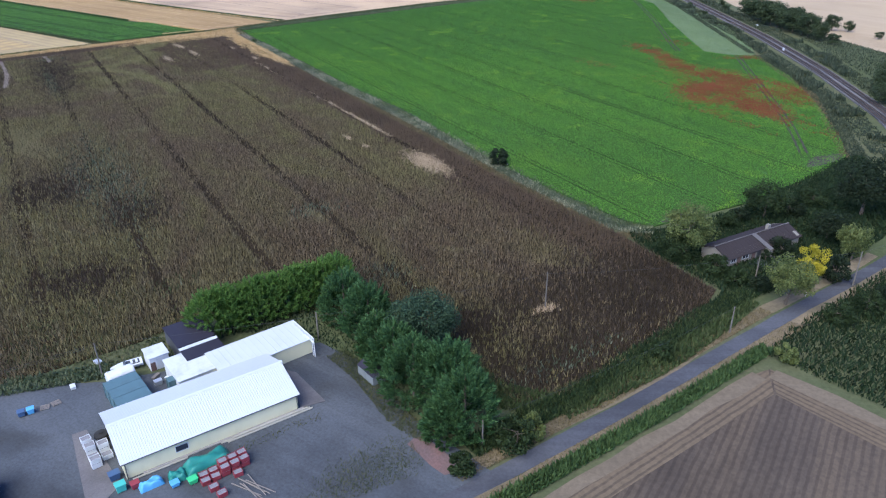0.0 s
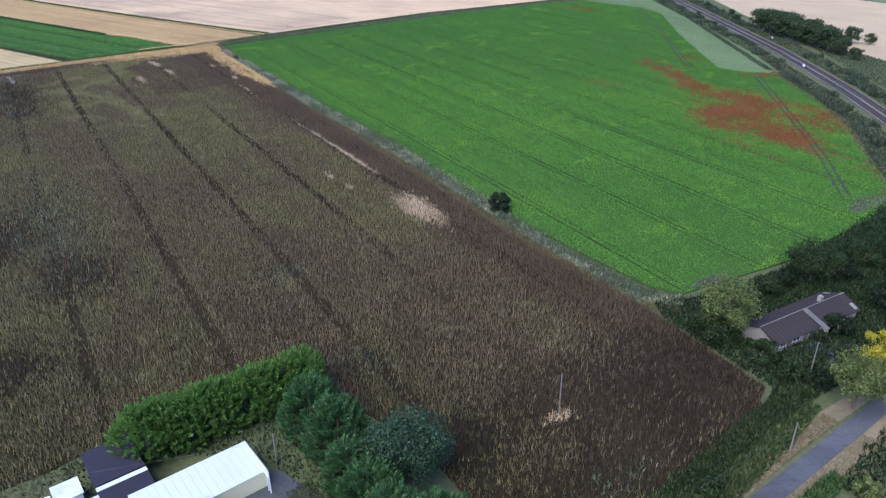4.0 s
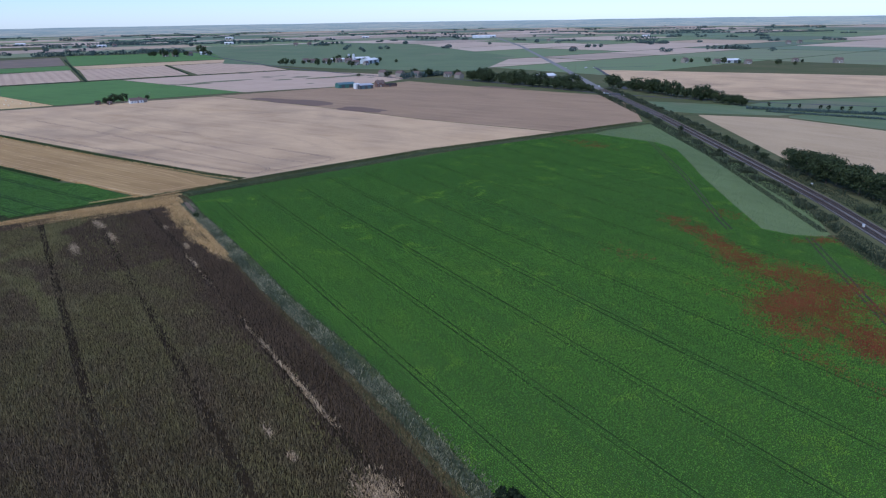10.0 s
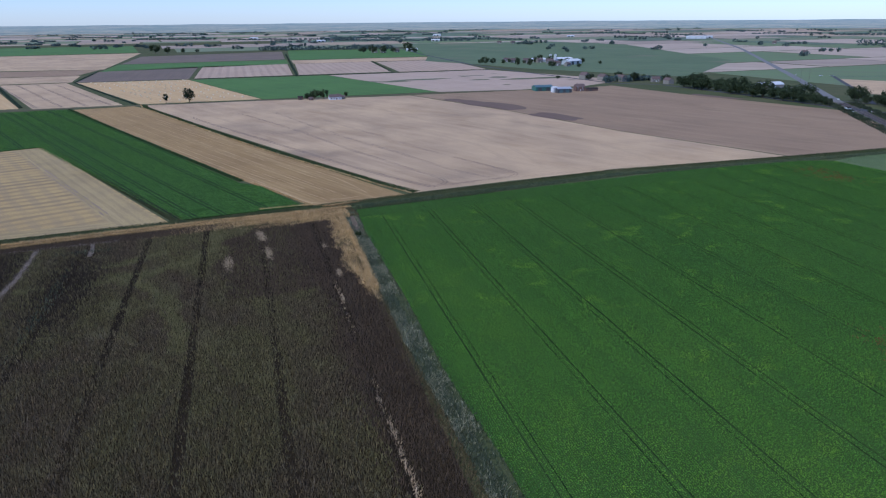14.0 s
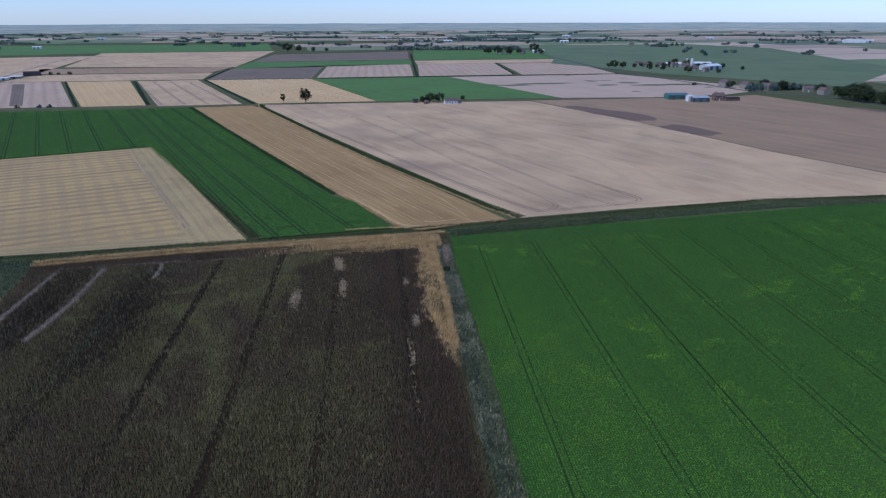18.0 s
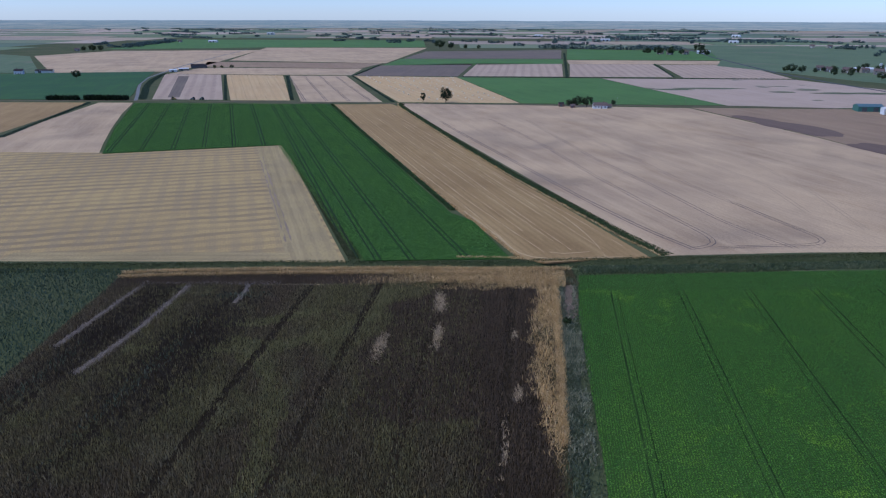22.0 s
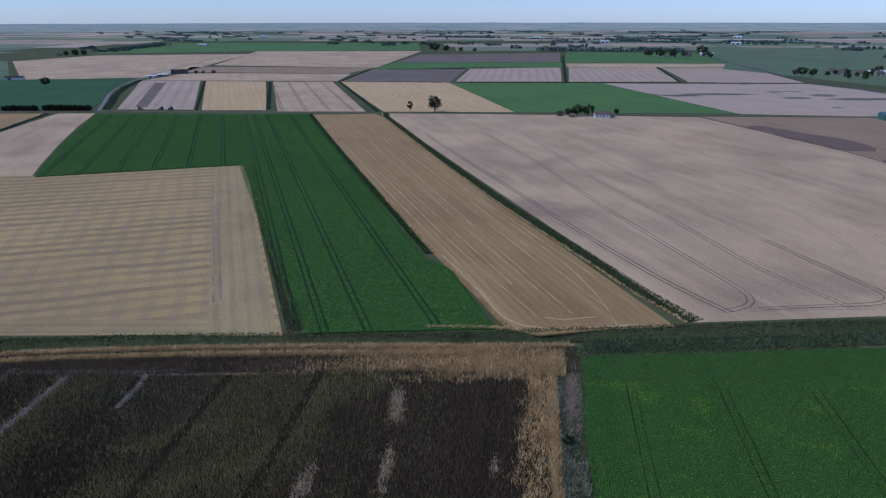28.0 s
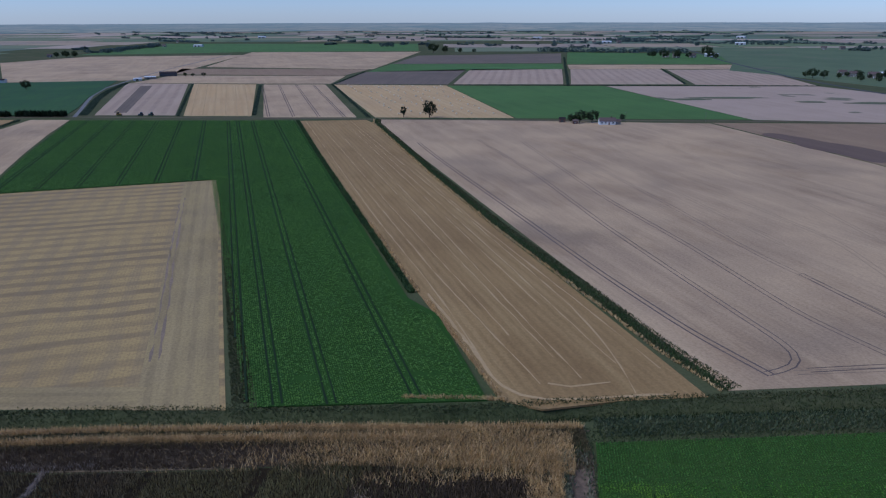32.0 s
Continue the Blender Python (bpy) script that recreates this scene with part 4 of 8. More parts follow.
stuff("headland_beet", np.concatenate([leaf_flats(p[g], (0.34, 0.5), 0.17, 0.28, r), kites(p[g], (0.2, 0.42), 0.18, 0.6, r, 0.3)]), HEADLEAF, "deeper green leafy crop on the headland by the drain")
v = np.concatenate([blades(p[red] + r.normal(0, 0.45, (red.sum(), 2)), (0.3, 0.55), 0.16, 0.5, r, 0.3) for _ in range(7)])
stuff("red_weeds", v, REDWEED, "rust-red weeds over the green crop")

# lane strips in a near-black green that stands for shade between the leaves
tramlines(BEET_FIELD, (BX, BY), [110.8 + 19.4 * k for k in range(-1, 14)], 1.8, 0.2, 0.33, LANEFLOOR, "wheel lane through the green crop with its shade painted dark")
LEAFY = [(-169.6, 361.2), (-132.5, 394), (-168, 421), (-183, 425), (-245, 471), (-492, 652), (-632, 548), (-576, 509), (-510, 464), (-453, 428), (-417.5, 407), (-361.6, 486.8)]
p = in_poly(LEAFY, 0.46, r, FARM, 0.5)
fx, fy = 0.584, 0.812
o = p[:, 0] * fx + p[:, 1] * fy
lane = np.zeros(len(p), bool)
for c in (200.6, 211.4, 229.0):
    lane |= np.abs(np.abs(o - c) - 0.95) < 0.36
q = (o - 88.0 + 8.8) % 17.6 - 8.8
lane |= (np.abs(np.abs(q) - 0.95) < 0.36) & (o < 196)
bare = blotch(p, -170, 377, 3.5, 1.6, 40, r) | blotch(p, -150, 394, 4, 1.8, 40, r)
v = leaf_flats(p[~lane & ~bare], (0.38, 0.55), 0.27, 0.2, r)
stuff("potato_leaves", v, POTLEAF, "dark green leafy crop canopy with tramlines")


tramlines(LEAFY, (fx, fy), [200.6, 211.4, 229.0], 1.9, 0.42, 0.4, LEAFLANE, "wheel lane through the leafy crop with its shade painted dark")
tramlines(LEAFY, (fx, fy), [88.0 + 17.6 * k for k in range(7)], 1.9, 0.45, 0.4, LEAFLANE, "wheel lane through the leafy crop with its shade painted dark")


# ---- drain, ditches and margins ----
DITCH = [(-109.5, 388.5), (-95, 364), (-79.5, 338), (-64, 311), (-45.5, 279), (-21, 240), (3.5, 198.5), (22.5, 164.5), (38.5, 139), (45, 137)]
HEDGE_LINE = [(-93.5, 429.2), (-112.3, 440.2), (-149.6, 466.8), (-201.4, 503.5), (-284.5, 566.4), (-432.6, 683), (-446, 698)]
r = np.random.default_rng(12)


def on_bank(count, lo, hi, part_of, rng):
    """Places between two distances from the drain's middle, with the height of the cut there."""
    u = rng.uniform(lo, hi, count)
    q, nrm = fine_line(part_of, 1.0)
    i = rng.integers(0, len(q), count)
    return q[i] + nrm[i] * u[:, None] + rng.normal(0, 0.4, (count, 2)), np.interp(u, CUT_U, CUT_Z)[:, None] - 0.05


pos, h = on_bank(60000, 0.0, 3.9, DRAIN[1:], r)
stuff("drain_reeds", blades(pos, (0.15, 0.5), 0.2, 0.6, r, h), REED, "dull green sedge on the far bank of the drain")
pos, h = on_bank(16000, -3.4, 0.6, DRAIN[1:], r)
stuff("drain_bottom_reeds", blades(pos, (0.4, 1.0), 0.2, 0.4, r, h), SCRUBLEAF, "dark green reeds standing in the sunken drain")
RIM = [(-219, 308.5), (-204.5, 322.4), (-184.0, 340.4), (-155.5, 363.5), (-130.8, 382.5), (-112, 397.5)]
corner = along([(-176, 346.5), (-150, 367.5), (-128, 383), (-112, 393)], 13, 34000, r, -6.0)
corner = corner[corner[:, 0] > -142 + 9 * wander(corner, 0.15, 6) + r.normal(0, 8, len(corner))]
v = [blades(along(RIM, 1.5, 11000, r, -0.7), (0.7, 1.4), 0.2, 0.6, r, 0.1), blades(along(RIM[:-1], 1.6, 9500, r, -4.2), (0.7, 1.4), 0.2, 0.6, r, 0.1), blades(along(RIM[2:-1], 5, 6000, r, -3.4), (0.4, 0.9), 0.16, 0.6, r, 0.1),
     blades(corner, (0.5, 1.4), 0.2, 0.6, r, 0.1), kites(along([(-147, 384), (-129, 397)], 1.2, 900, r), (0.5, 1.0), 0.4, 0.6, r), kites(along([(-131, 397), (-176, 429)], 1.1, 1300, r), (0.5, 1.0), 0.4, 0.6, r),
     blades(along(DITCH[:4], 1.8, 9000, r, -2.7), (0.5, 1.3), 0.18, 0.6, r, 0.05)]
stuff("drain_bank_straw", np.concatenate([q if q.shape[1] == 3 else q[:, :3] for q in v]), HAY, "lines of straw-coloured dead grass on the drain bank")
v = [blades(along(RIM, 6.5, 17000, r, -3.6), (0.4, 1.0), 0.2, 0.5, r, 0.1), blades(along(RIM[3:], 13, 9000, r, -8), (0.4, 1.0), 0.2, 0.5, r, 0.1), blades(along(DITCH, 2.8, 20000, r, -3.0), (0.3, 0.8), 0.2, 0.6, r, 0.05)]
stuff("brown_bank_grass", np.concatenate(v), TAWNY, "rank brown grass between the drain and the dark crop")
spot = along(RIM[:-1], 7.5, 17000, r, -9.4)
stuff("dark_bank_stalks", blades(spot[spot[:, 0] < -152 + 14 * wander(spot, 0.1, 5) + r.normal(0, 9, len(spot))], (0.4, 1.1), 0.22, 0.4, r, 0.1), BROWNSTALKS, "withered brown stalks below the straw line")
v = [kites(along(RIM[:-1], 2.6, 6500, r, -2.4), (0.3, 0.8), 0.26, 0.6, r), kites(along(DRAIN[5:], 6.5, 24000, r, -6.4), (0.3, 0.9), 0.32, 0.6, r)]
stuff("bank_weeds", np.concatenate(v), WEED, "grey-green rank weeds along the field bank")
v = [kites(in_poly([(-111, 397), (-112.5, 389), (-108, 386), (-106, 393), (-83, 413), (-56, 437), (-58, 446), (-88, 420)], 0.45, r), (0.25, 0.8), 0.28, 0.6, r)]
stuff("corner_weeds", np.concatenate(v), REED, "rank dull green weeds at the field corner by the drain")
def off_bare(q):
    """Places outside the trodden bare patch of the ditch."""
    return q[~blotch(q, -101.2, 376.2, 14, 1.4, 120, r, 0.3)]


field("bare_patch", [(-109.2, 390.5), (-106, 390.2), (-100, 379.5), (-93.4, 367), (-92.6, 360.5), (-95.6, 362.5), (-101.5, 373), (-107.5, 383.5)], field_mat("trodden_ditch_soil", (0.165, 0.118, 0.082), (0.12, 0.088, 0.062), (0.21, 0.155, 0.11), grain=0.8, big=0.15, mottle=0.5), CROP, "bare brown trodden soil beside the ditch", 0.11, "bare soil")
v = [kites(off_bare(along(DITCH, 3.4, 20000, r, -0.3)), (0.3, 1.0), 0.2, 0.5, r)]
stuff("ditch_weeds", np.concatenate(v), PALEWEED, "pale grey-green weeds and grasses in the field ditch")
spot = np.concatenate([off_bare(along(DITCH[:4], 5.0, 7600, r, 0.3)), along(DITCH[3:], 2.6, 4200, r, -0.6), along(DITCH, 1.2, 9000, r, -1.3), along(DITCH[1:8], 3.0, 9000, r, 1.6)])
spot = spot[wander(spot, 0.25, 8) + r.normal(0, 0.3, len(spot)) > 0.1]
v = [kites(spot, (0.5, 1.1), 0.2, 0.6, r)]
stuff("ditch_straw", np.concatenate(v), leaf_mat("pale_ditch_grass", (0.15, 0.155, 0.095), (0.25, 0.25, 0.155), (0.40, 0.385, 0.25), 0.3), "bleached grass along the field ditch")
v = [kites(off_bare(along(DITCH, 3.6, 9000, r, 2.3)), (0.25, 0.8), 0.26, 0.5, r)]
stuff("ditch_nettles", np.concatenate(v), WEED, "dark green nettles along the ditch")
pos, h = on_bank(16000, 3.2, 5.4, DRAIN[1:], r)
v = [kites(along(HEDGE_LINE, 5.6, 32000, r, -0.9), (0.2, 0.6), 0.26, 0.6, r), kites(pos, (0.15, 0.55), 0.28, 0.7, r, h)]
stuff("rough_bank", np.concatenate(v), VERGE, "dull rough grass along the bank between two stubble fields")
v = [kites(along(HEDGE_LINE, 2.4, 7000, r, -0.3), (0.3, 1.0), 0.3, 0.5, r), kites(along([(-246, 476), (-370, 566), (-490, 655)], 2.6, 10000, r), (0.5, 1.1), 0.45, 0.5, r), kites(along([(-184, 431), (-246, 476)], 2, 3000, r), (0.5, 1.2), 0.5, 0.5, r),
     ]
stuff("hedge_bottom", np.concatenate(v), HEDGELEAF, "low dark green hedge growth between fields")
v = [kites(along([(-171.5, 362.5), (-358, 492)], 4.5, 20000, r, 0.4), (0.2, 0.55), 0.26, 0.7, r)]
stuff("margin_weeds", np.concatenate(v), VERGE, "low dull green weeds between stubble and leafy crop")
v = [kites(along(HEDGE_LINE, 0.8, 3000, r, 1.7), (0.5, 0.9), 0.5, 0.6, r), kites(along([(-246, 476), (-184, 431)], 1.4, 900, r, 2.0), (0.4, 0.9), 0.4, 0.6, r)]
stuff("hedge_straw", np.concatenate(v), HAY, "pale dry grass at the hedge foot")
v = [kites(in_poly([(-330, 165), (-174, 254), (-212, 303), (-220, 312), (-266, 276)], 0.55, r), (0.4, 1.0), 0.34, 0.5, r)]
stuff("rank_weeds", np.concatenate(v), BLUEWEED, "bank of rank green weeds beside the drain")
# verges of the lane
TAWNYSOIL = field_mat("worn_verge", (0.165, 0.128, 0.078), (0.20, 0.155, 0.096), (0.11, 0.095, 0.055), grain=0.6, big=0.1)
LANE = [(-90, 0), (-40, 34), (3, 64), (25, 79), (58, 103), (88, 124), (112, 141)]
for s, w in ((2.5, 2.5), (-2.7, 2.7)):
    side = [(x - 0.575 * s, y + 0.818 * s) for x, y in LANE[1:6]]
    ribbon("verge", side, w, 0.07 if s > 0 else 0.075, TAWNYSOIL, "worn dry grass verge of the lane", "verge", wob=0.5)
v = [blades(along(LANE[2:5], 2.4, 12000, r, 2.6), (0.1, 0.3), 0.12, 0.9, r, 0.05), blades(along(LANE[2:5], 2.8, 9000, r, -3.1), (0.08, 0.25), 0.12, 0.9, r, 0.05)]
stuff("lane_verge_straw", np.concatenate(v), TAWNY, "short dry grass on the lane verges")
v = [kites(along([(2, 90), (7, 82.5), (16, 79), (32, 89), (46, 101), (54, 109)], 5.5, 14000, r), (0.3, 1.1), 0.26, 0.5, r), kites(along([(4, 70), (20, 81), (46, 103), (56, 110)], 3.4, 8000, r, 0.9), (0.4, 1.1), 0.24, 0.5, r)]
stuff("lane_weeds", np.concatenate(v), REED, "rank green weeds between the lane and the dark crop")
v = [kites(along([(4, 70), (20, 81), (46, 103), (56, 110)], 3.4, 7000, r, 1.0), (0.5, 1.3), 0.28, 0.5, r)]
stuff("lane_hedge", np.concatenate(v), SCRUBLEAF, "dark hedge growth and brambles beside the lane")
v = [kites(along([(5, 60), (30, 77), (52, 93)], 2.2, 9000, r, 0.4), (0.4, 1.1), 0.28, 0.5, r)]
stuff("low_hedge", np.concatenate(v), HEDGELEAF, "low fresh green hedge between lane and stubble")
v = [kites(in_poly([(40, 137), (40.5, 131), (51, 112), (45.5, 103.5), (56, 109), (70, 118), (86, 128), (108, 146), (116, 186), (108, 182), (92, 168), (70, 150), (50, 139)], 0.27, r), (0.3, 1.1), 0.3, 0.6, r)]
stuff("garden_grass", np.concatenate(v), SCRUBLEAF, "shaggy green garden grass round the bungalow")
v = [kites(in_poly([(51, 91.5), (53, 89.5), (64, 76.5), (89, 47), (140, 80), (122, 140), (100, 130), (58, 99)], 0.34, r), (0.3, 1.3), 0.3, 0.6, r)]
stuff("scrub", np.concatenate(v), SCRUBLEAF, "dark scrub and brambles across the lane")
v = [kites(in_poly([(-44, 101), (-37, 97), (-33, 99), (-21, 97), (-16, 92), (-11, 93), (-14, 101), (-19, 111), (-40, 100)], 0.4, r), (0.2, 0.8), 0.26, 0.6, r), kites(in_poly([(-16, 92), (-11, 97), (-4, 88), (3, 77), (1, 73), (-6, 80), (-9, 85)], 0.4, r), (0.15, 0.6), 0.24, 0.7, r), kites(in_poly([(-47, 92), (-42, 92), (-38, 98), (-40, 101), (-48, 97)], 0.4, r), (0.2, 0.7), 0.26, 0.6, r)]
stuff("shade_weeds", np.concatenate(v), SCRUBLEAF, "dark weeds between the sheds and the conifers")
v = [kites(in_poly([(-130, 32), (-66, 86), (-58, 101), (-45, 116), (-48, 122), (-72, 100), (-140, 45)], 0.6, r), (0.4, 1.0), 0.26, 0.7, r)]
v.append(kites(in_poly([(-68, 88), (-50, 90.5), (-47, 93), (-43, 101), (-47, 107), (-58, 99), (-69, 92)], 0.4, r), (0.3, 0.8), 0.24, 0.7, r))
stuff("rough_headland", np.concatenate(v), VERGE, "rough tawny grass headland behind the yard")
v = [kites(along([(-100, 55), (-66, 84), (-50, 89)], 4, 8000, r), (0.3, 0.9), 0.3, 0.6, r)]
stuff("yard_weeds", np.concatenate(v), WEED, "grey-green weeds growing at the yard edge")
spot = in_poly([(-16, 60), (-2, 67), (-5, 75), (-13, 71), (-20, 66)], 0.15, r)
spot = spot[blotch(spot, -9, 67, 7, 3.4, 40, r, 0.35)]
v = [blades(spot, (0.1, 0.4), 0.1, 0.8, r, 0.06), blades(along([(-17, 93), (-12, 87), (-6, 77), (-1, 73)], 3.4, 9000, r), (0.1, 0.4), 0.1, 0.8, r, 0.06), blades(along([(-27, 71), (-17, 78)], 1.6, 300, r), (0.1, 0.3), 0.12, 0.8, r, 0.06)]
stuff("yard_grass", np.concatenate(v), VERGE, "low tawny weeds creeping over the yard gravel")
spot = np.concatenate([along(RAIL[2:], 8, 26000, r, 10.5), along(RAIL[2:], 9, 26000, r, -10)])
lump = np.array([noise.noise(Vector((a * 0.09, b * 0.09, 3.0))) for a, b in spot])
v = [kites(spot[lump < 0.05], (0.2, 0.7), 0.45, 0.6, r), kites(spot[lump > 0.1], (0.8, 2.4), 0.6, 0.4, r)]
stuff("railside_scrub", np.concatenate(v), RAILWEED, "patchy grey-green scrub on both sides of the railway")
v = [kites(along([(109, 184), (132, 251), (139, 322)], 2.4, 2600, r, -1.5), (0.3, 0.8), 0.4, 0.6, r)]
stuff("railside_straw", np.concatenate(v), TAWNY, "pale dry grass at the field edge by the railway")


v = blades(in_poly(GRASS_STRIP, 0.55, r), (0.1, 0.35), 0.3, 0.7, r, 0.07)
stuff("ley_grass", v, leaf_mat("ley_grass_blade", (0.100, 0.150, 0.066), (0.130, 0.182, 0.084), (0.170, 0.215, 0.112), 0.08), "pale green grass of the railway margin", "grass")
v = [kites(along([(114, 184), (136, 251), (143, 322)], 5.5, 8000, r), (0.25, 0.8), 0.3, 0.6, r), kites(along([(141, 326), (153, 470), (156, 590)], 3.0, 6000, r), (0.25, 0.8), 0.3, 0.6, r)]
v.append(kites(in_poly([(166, 245), (200, 297), (205, 303), (188, 424), (180, 360), (172, 300)], 0.8, r), (0.3, 1.0), 0.45, 0.6, r))
stuff("rail_margin_weeds", np.concatenate(v), RAILWEED, "grey-green weeds between field and railway")


# ---- trees ----
def sprays(h, rad, clumps, count, leaf, rng):
    """Foliage of a cypress-like conifer: pointed sprays that sweep up and out from the stem."""
    t = rng.random(clumps) ** 0.8
    prof = (1 - t ** 2.6) ** 0.7 * (0.86 + 0.14 * np.minimum(1, t * 5)) * rad * rng.uniform(0.72, 0.92, clumps)
    a = rng.uniform(0, 2 * math.pi, clumps)
    c = np.stack([np.cos(a) * prof, np.sin(a) * prof, 0.2 + t * (h - 1.9)], 1)
    rise = 0.75 + 1.2 * t ** 2
    ax = np.stack([np.cos(a), np.sin(a), rise + rng.normal(0, 0.25, clumps)], 1) + rng.normal(0, 0.22, (clumps, 3))
    ax /= np.linalg.norm(ax, axis=1)[:, None]
    size = rng.uniform(0.75, 1.25, clumps) * (0.29 + 0.09 * t) * rad
    i = rng.integers(0, clumps, count)
    f = rng.random(count) ** 0.9
    d = rng.normal(size=(count, 3))
    d -= ax[i] * (d * ax[i]).sum(1)[:, None]
    d /= np.linalg.norm(d, axis=1)[:, None]
    wide = 0.30 * size[i] * (1.02 - f) ** 0.7 * rng.uniform(0.5, 1.1, count)
    pos = c[i] + ax[i] * (f * size[i] * 1.15)[:, None] + d * wide[:, None]
    pos[:, 2] = np.clip(pos[:, 2], 0.05, None)
    w = ax[i] + d * 0.45 + rng.normal(0, 0.15, (count, 3))
    w /= np.linalg.norm(w, axis=1)[:, None]
    u = np.cross(w, d + rng.normal(0, 0.4, (count, 3)))
    u /= np.linalg.norm(u, axis=1)[:, None] + 1e-6
    s = leaf * rng.uniform(0.6, 1.3, (count, 1))
    v = np.empty((count, 4, 3), np.float32)
    v[:, 0], v[:, 1], v[:, 2], v[:, 3] = pos - w * s, pos + u * s * 0.3, pos + w * s * 1.3, pos - u * s * 0.3
    return v.reshape(-1, 3), c


def crown(shape, h, rad, clumps, count, leaf, rng):
    """Leaves of a crown: clumps spread through its outline, leaves over each clump."""
    if shape == "cone":
        return sprays(h, rad, clumps, count, leaf, rng)
    else:
        d = rng.normal(size=(clumps, 3))
        d /= np.linalg.norm(d, axis=1)[:, None]
        lift, half = (0.58, 0.40) if shape == "round" else (0.45, 0.48) if shape == "bush" else (0.6, 0.36)
        f = rng.uniform(0.35, 0.85, clumps) ** 0.6
        c = np.stack([d[:, 0] * rad * f, d[:, 1] * rad * f, h * lift + d[:, 2] * h * half * f], 1)
        cr = rad * rng.uniform(0.2, 0.42, clumps)
        stretch = np.array([1, 1, 0.85]) if shape != "willow" else np.array([0.8, 0.8, 1.5])
    i = rng.integers(0, clumps, count)
    d = rng.normal(size=(count, 3))
    d /= np.linalg.norm(d, axis=1)[:, None]
    pos = c[i] + d * (cr[i] * rng.uniform(0.6, 1.08, count))[:, None] * stretch
    pos[:, 2] = np.clip(pos[:, 2], 0.05, None)
    nrm = d + rng.normal(0, 0.5, (count, 3))
    ref = rng.normal(size=(count, 3))
    if shape == "willow":
        ref = ref * 0.35 + np.array([0, 0, 1.0])
    u = np.cross(nrm, ref)
    u /= np.linalg.norm(u, axis=1)[:, None] + 1e-6
    w = np.cross(u, nrm)
    w /= np.linalg.norm(w, axis=1)[:, None] + 1e-6
    s = leaf * rng.uniform(0.6, 1.3, (count, 1))
    long = 2.2 if shape == "willow" else 1.0
    v = np.empty((count, 4, 3), np.float32)
    v[:, 0], v[:, 1], v[:, 2], v[:, 3] = pos - w * s * long / 2, pos + u * s / 2, pos + w * s * long / 2, pos - u * s / 2
    return v.reshape(-1, 3), c


def tree(name, x, y, h, rad, shape, mat, label, seed, clumps=26, count=2600, leaf=0.5, category="tree", group="", z=0.0):
    """A tree or bush: tapered trunk with limbs, and a crown of many small leaves."""
    rng = np.random.default_rng(seed)
    ob = thing(name, Matrix.Translation((x, y, z)), label, category, group)
    v, c = crown(shape, h, rad, clumps, count, leaf, rng)
    cr = new("crown", raw_mesh("crown", v, None, np.arange(len(v)).reshape(-1, 4), [mat]))
    cr.parent = ob
    bm = bmesh.new()
    tr, up = max(0.12, h * 0.022), h * (0.92 if shape == "cone" else 0.55)
    bend = Vector((rng.normal(0, 0.02) * h, rng.normal(0, 0.02) * h, up * 0.5))
    tube(bm, (0, 0, -0.25), bend, tr * 1.25, tr * 0.85, 9)
    tube(bm, bend, (bend.x * 1.3, bend.y * 1.3, up), tr * 0.85, tr * 0.3, 8)
    for k in range(0 if shape == "cone" else min(7, len(c))):
        t = rng.uniform(0.35, 0.95)
        s = Vector((bend.x, bend.y, up * t))
        e = Vector(c[k])
        tube(bm, s, s.lerp(e, 0.9), tr * 0.4, tr * 0.12, 6)
    part("trunk", bm, BARK, ob)
    return ob


# garden of the bungalow and the lane
tree("garden_tree", 49, 126, 11.2, 4.9, "round", LEAF_PALE, "light green broadleaf tree at the field corner", 1, 44, 9000, 0.3)
tree("garden_tree", 46.5, 124.5, 6, 4.2, "bush", LEAF_MID, "dark lower growth under the pale tree", 2, 30, 5000, 0.3, "bush")
tree("garden_tree", 72, 144.5, 8.5, 5.2, "round", LEAF_MID, "olive green tree behind the bungalow", 3, 36, 6000, 0.3)
tree("garden_shrub", 78, 146, 4.4, 3.2, "bush", LEAF_DARK, "dark shrub behind the bungalow", 4, 26, 3500, 0.3, "shrub")
tree("garden_tree", 94, 145, 15.5, 7.2, "round", LEAF_DARK, "large dark broadleaf tree beside the house", 5, 46, 9000, 0.36)
tree("garden_tree", 103, 138, 13, 6.0, "round", LEAF_DARK, "large dark tree at the garden edge", 6, 38, 6500, 0.36)
tree("garden_shrub", 86, 151, 5.0, 3.4, "bush", LEAF_MID, "olive shrub at the edge of the garden", 7, 26, 3500, 0.3, "shrub")
tree("garden_tree", 80.5, 133, 6.8, 4.0, "round", LEAF_DARK, "round dark clipped-looking tree in the garden", 8, 40, 5000, 0.28)
tree("willow", 81, 124, 7.2, 3.5, "willow", LEAF_PALE, "pale drooping willow beside the lane", 9, 30, 5500, 0.2)
tree("golden_tree", 68.5, 115.5, 7.4, 2.9, "round", LEAF_YELLOW, "bright golden-yellow leaved tree", 10, 34, 5000, 0.25)
tree("garden_tree", 60.5, 107, 9.6, 3.9, "round", LEAF_PALE, "pale green tree with whitish seed heads", 11, 40, 7000, 0.27)
tree("garden_shrub", 73.5, 116, 5, 3.0, "bush", LEAF_DARK, "dark shrub beside the golden tree", 12, 22, 2200, 0.36, "shrub")
tree("garden_shrub", 67.5, 125.5, 4.2, 2.3, "round", LEAF_DARK, "dark small tree before the house", 13, 22, 2000, 0.3, "shrub")
tree("garden_shrub", 64.0, 124, 2.2, 1.2, "bush", LEAF_DARK, "low dark shrub by the porch", 14, 12, 800, 0.28, "shrub")
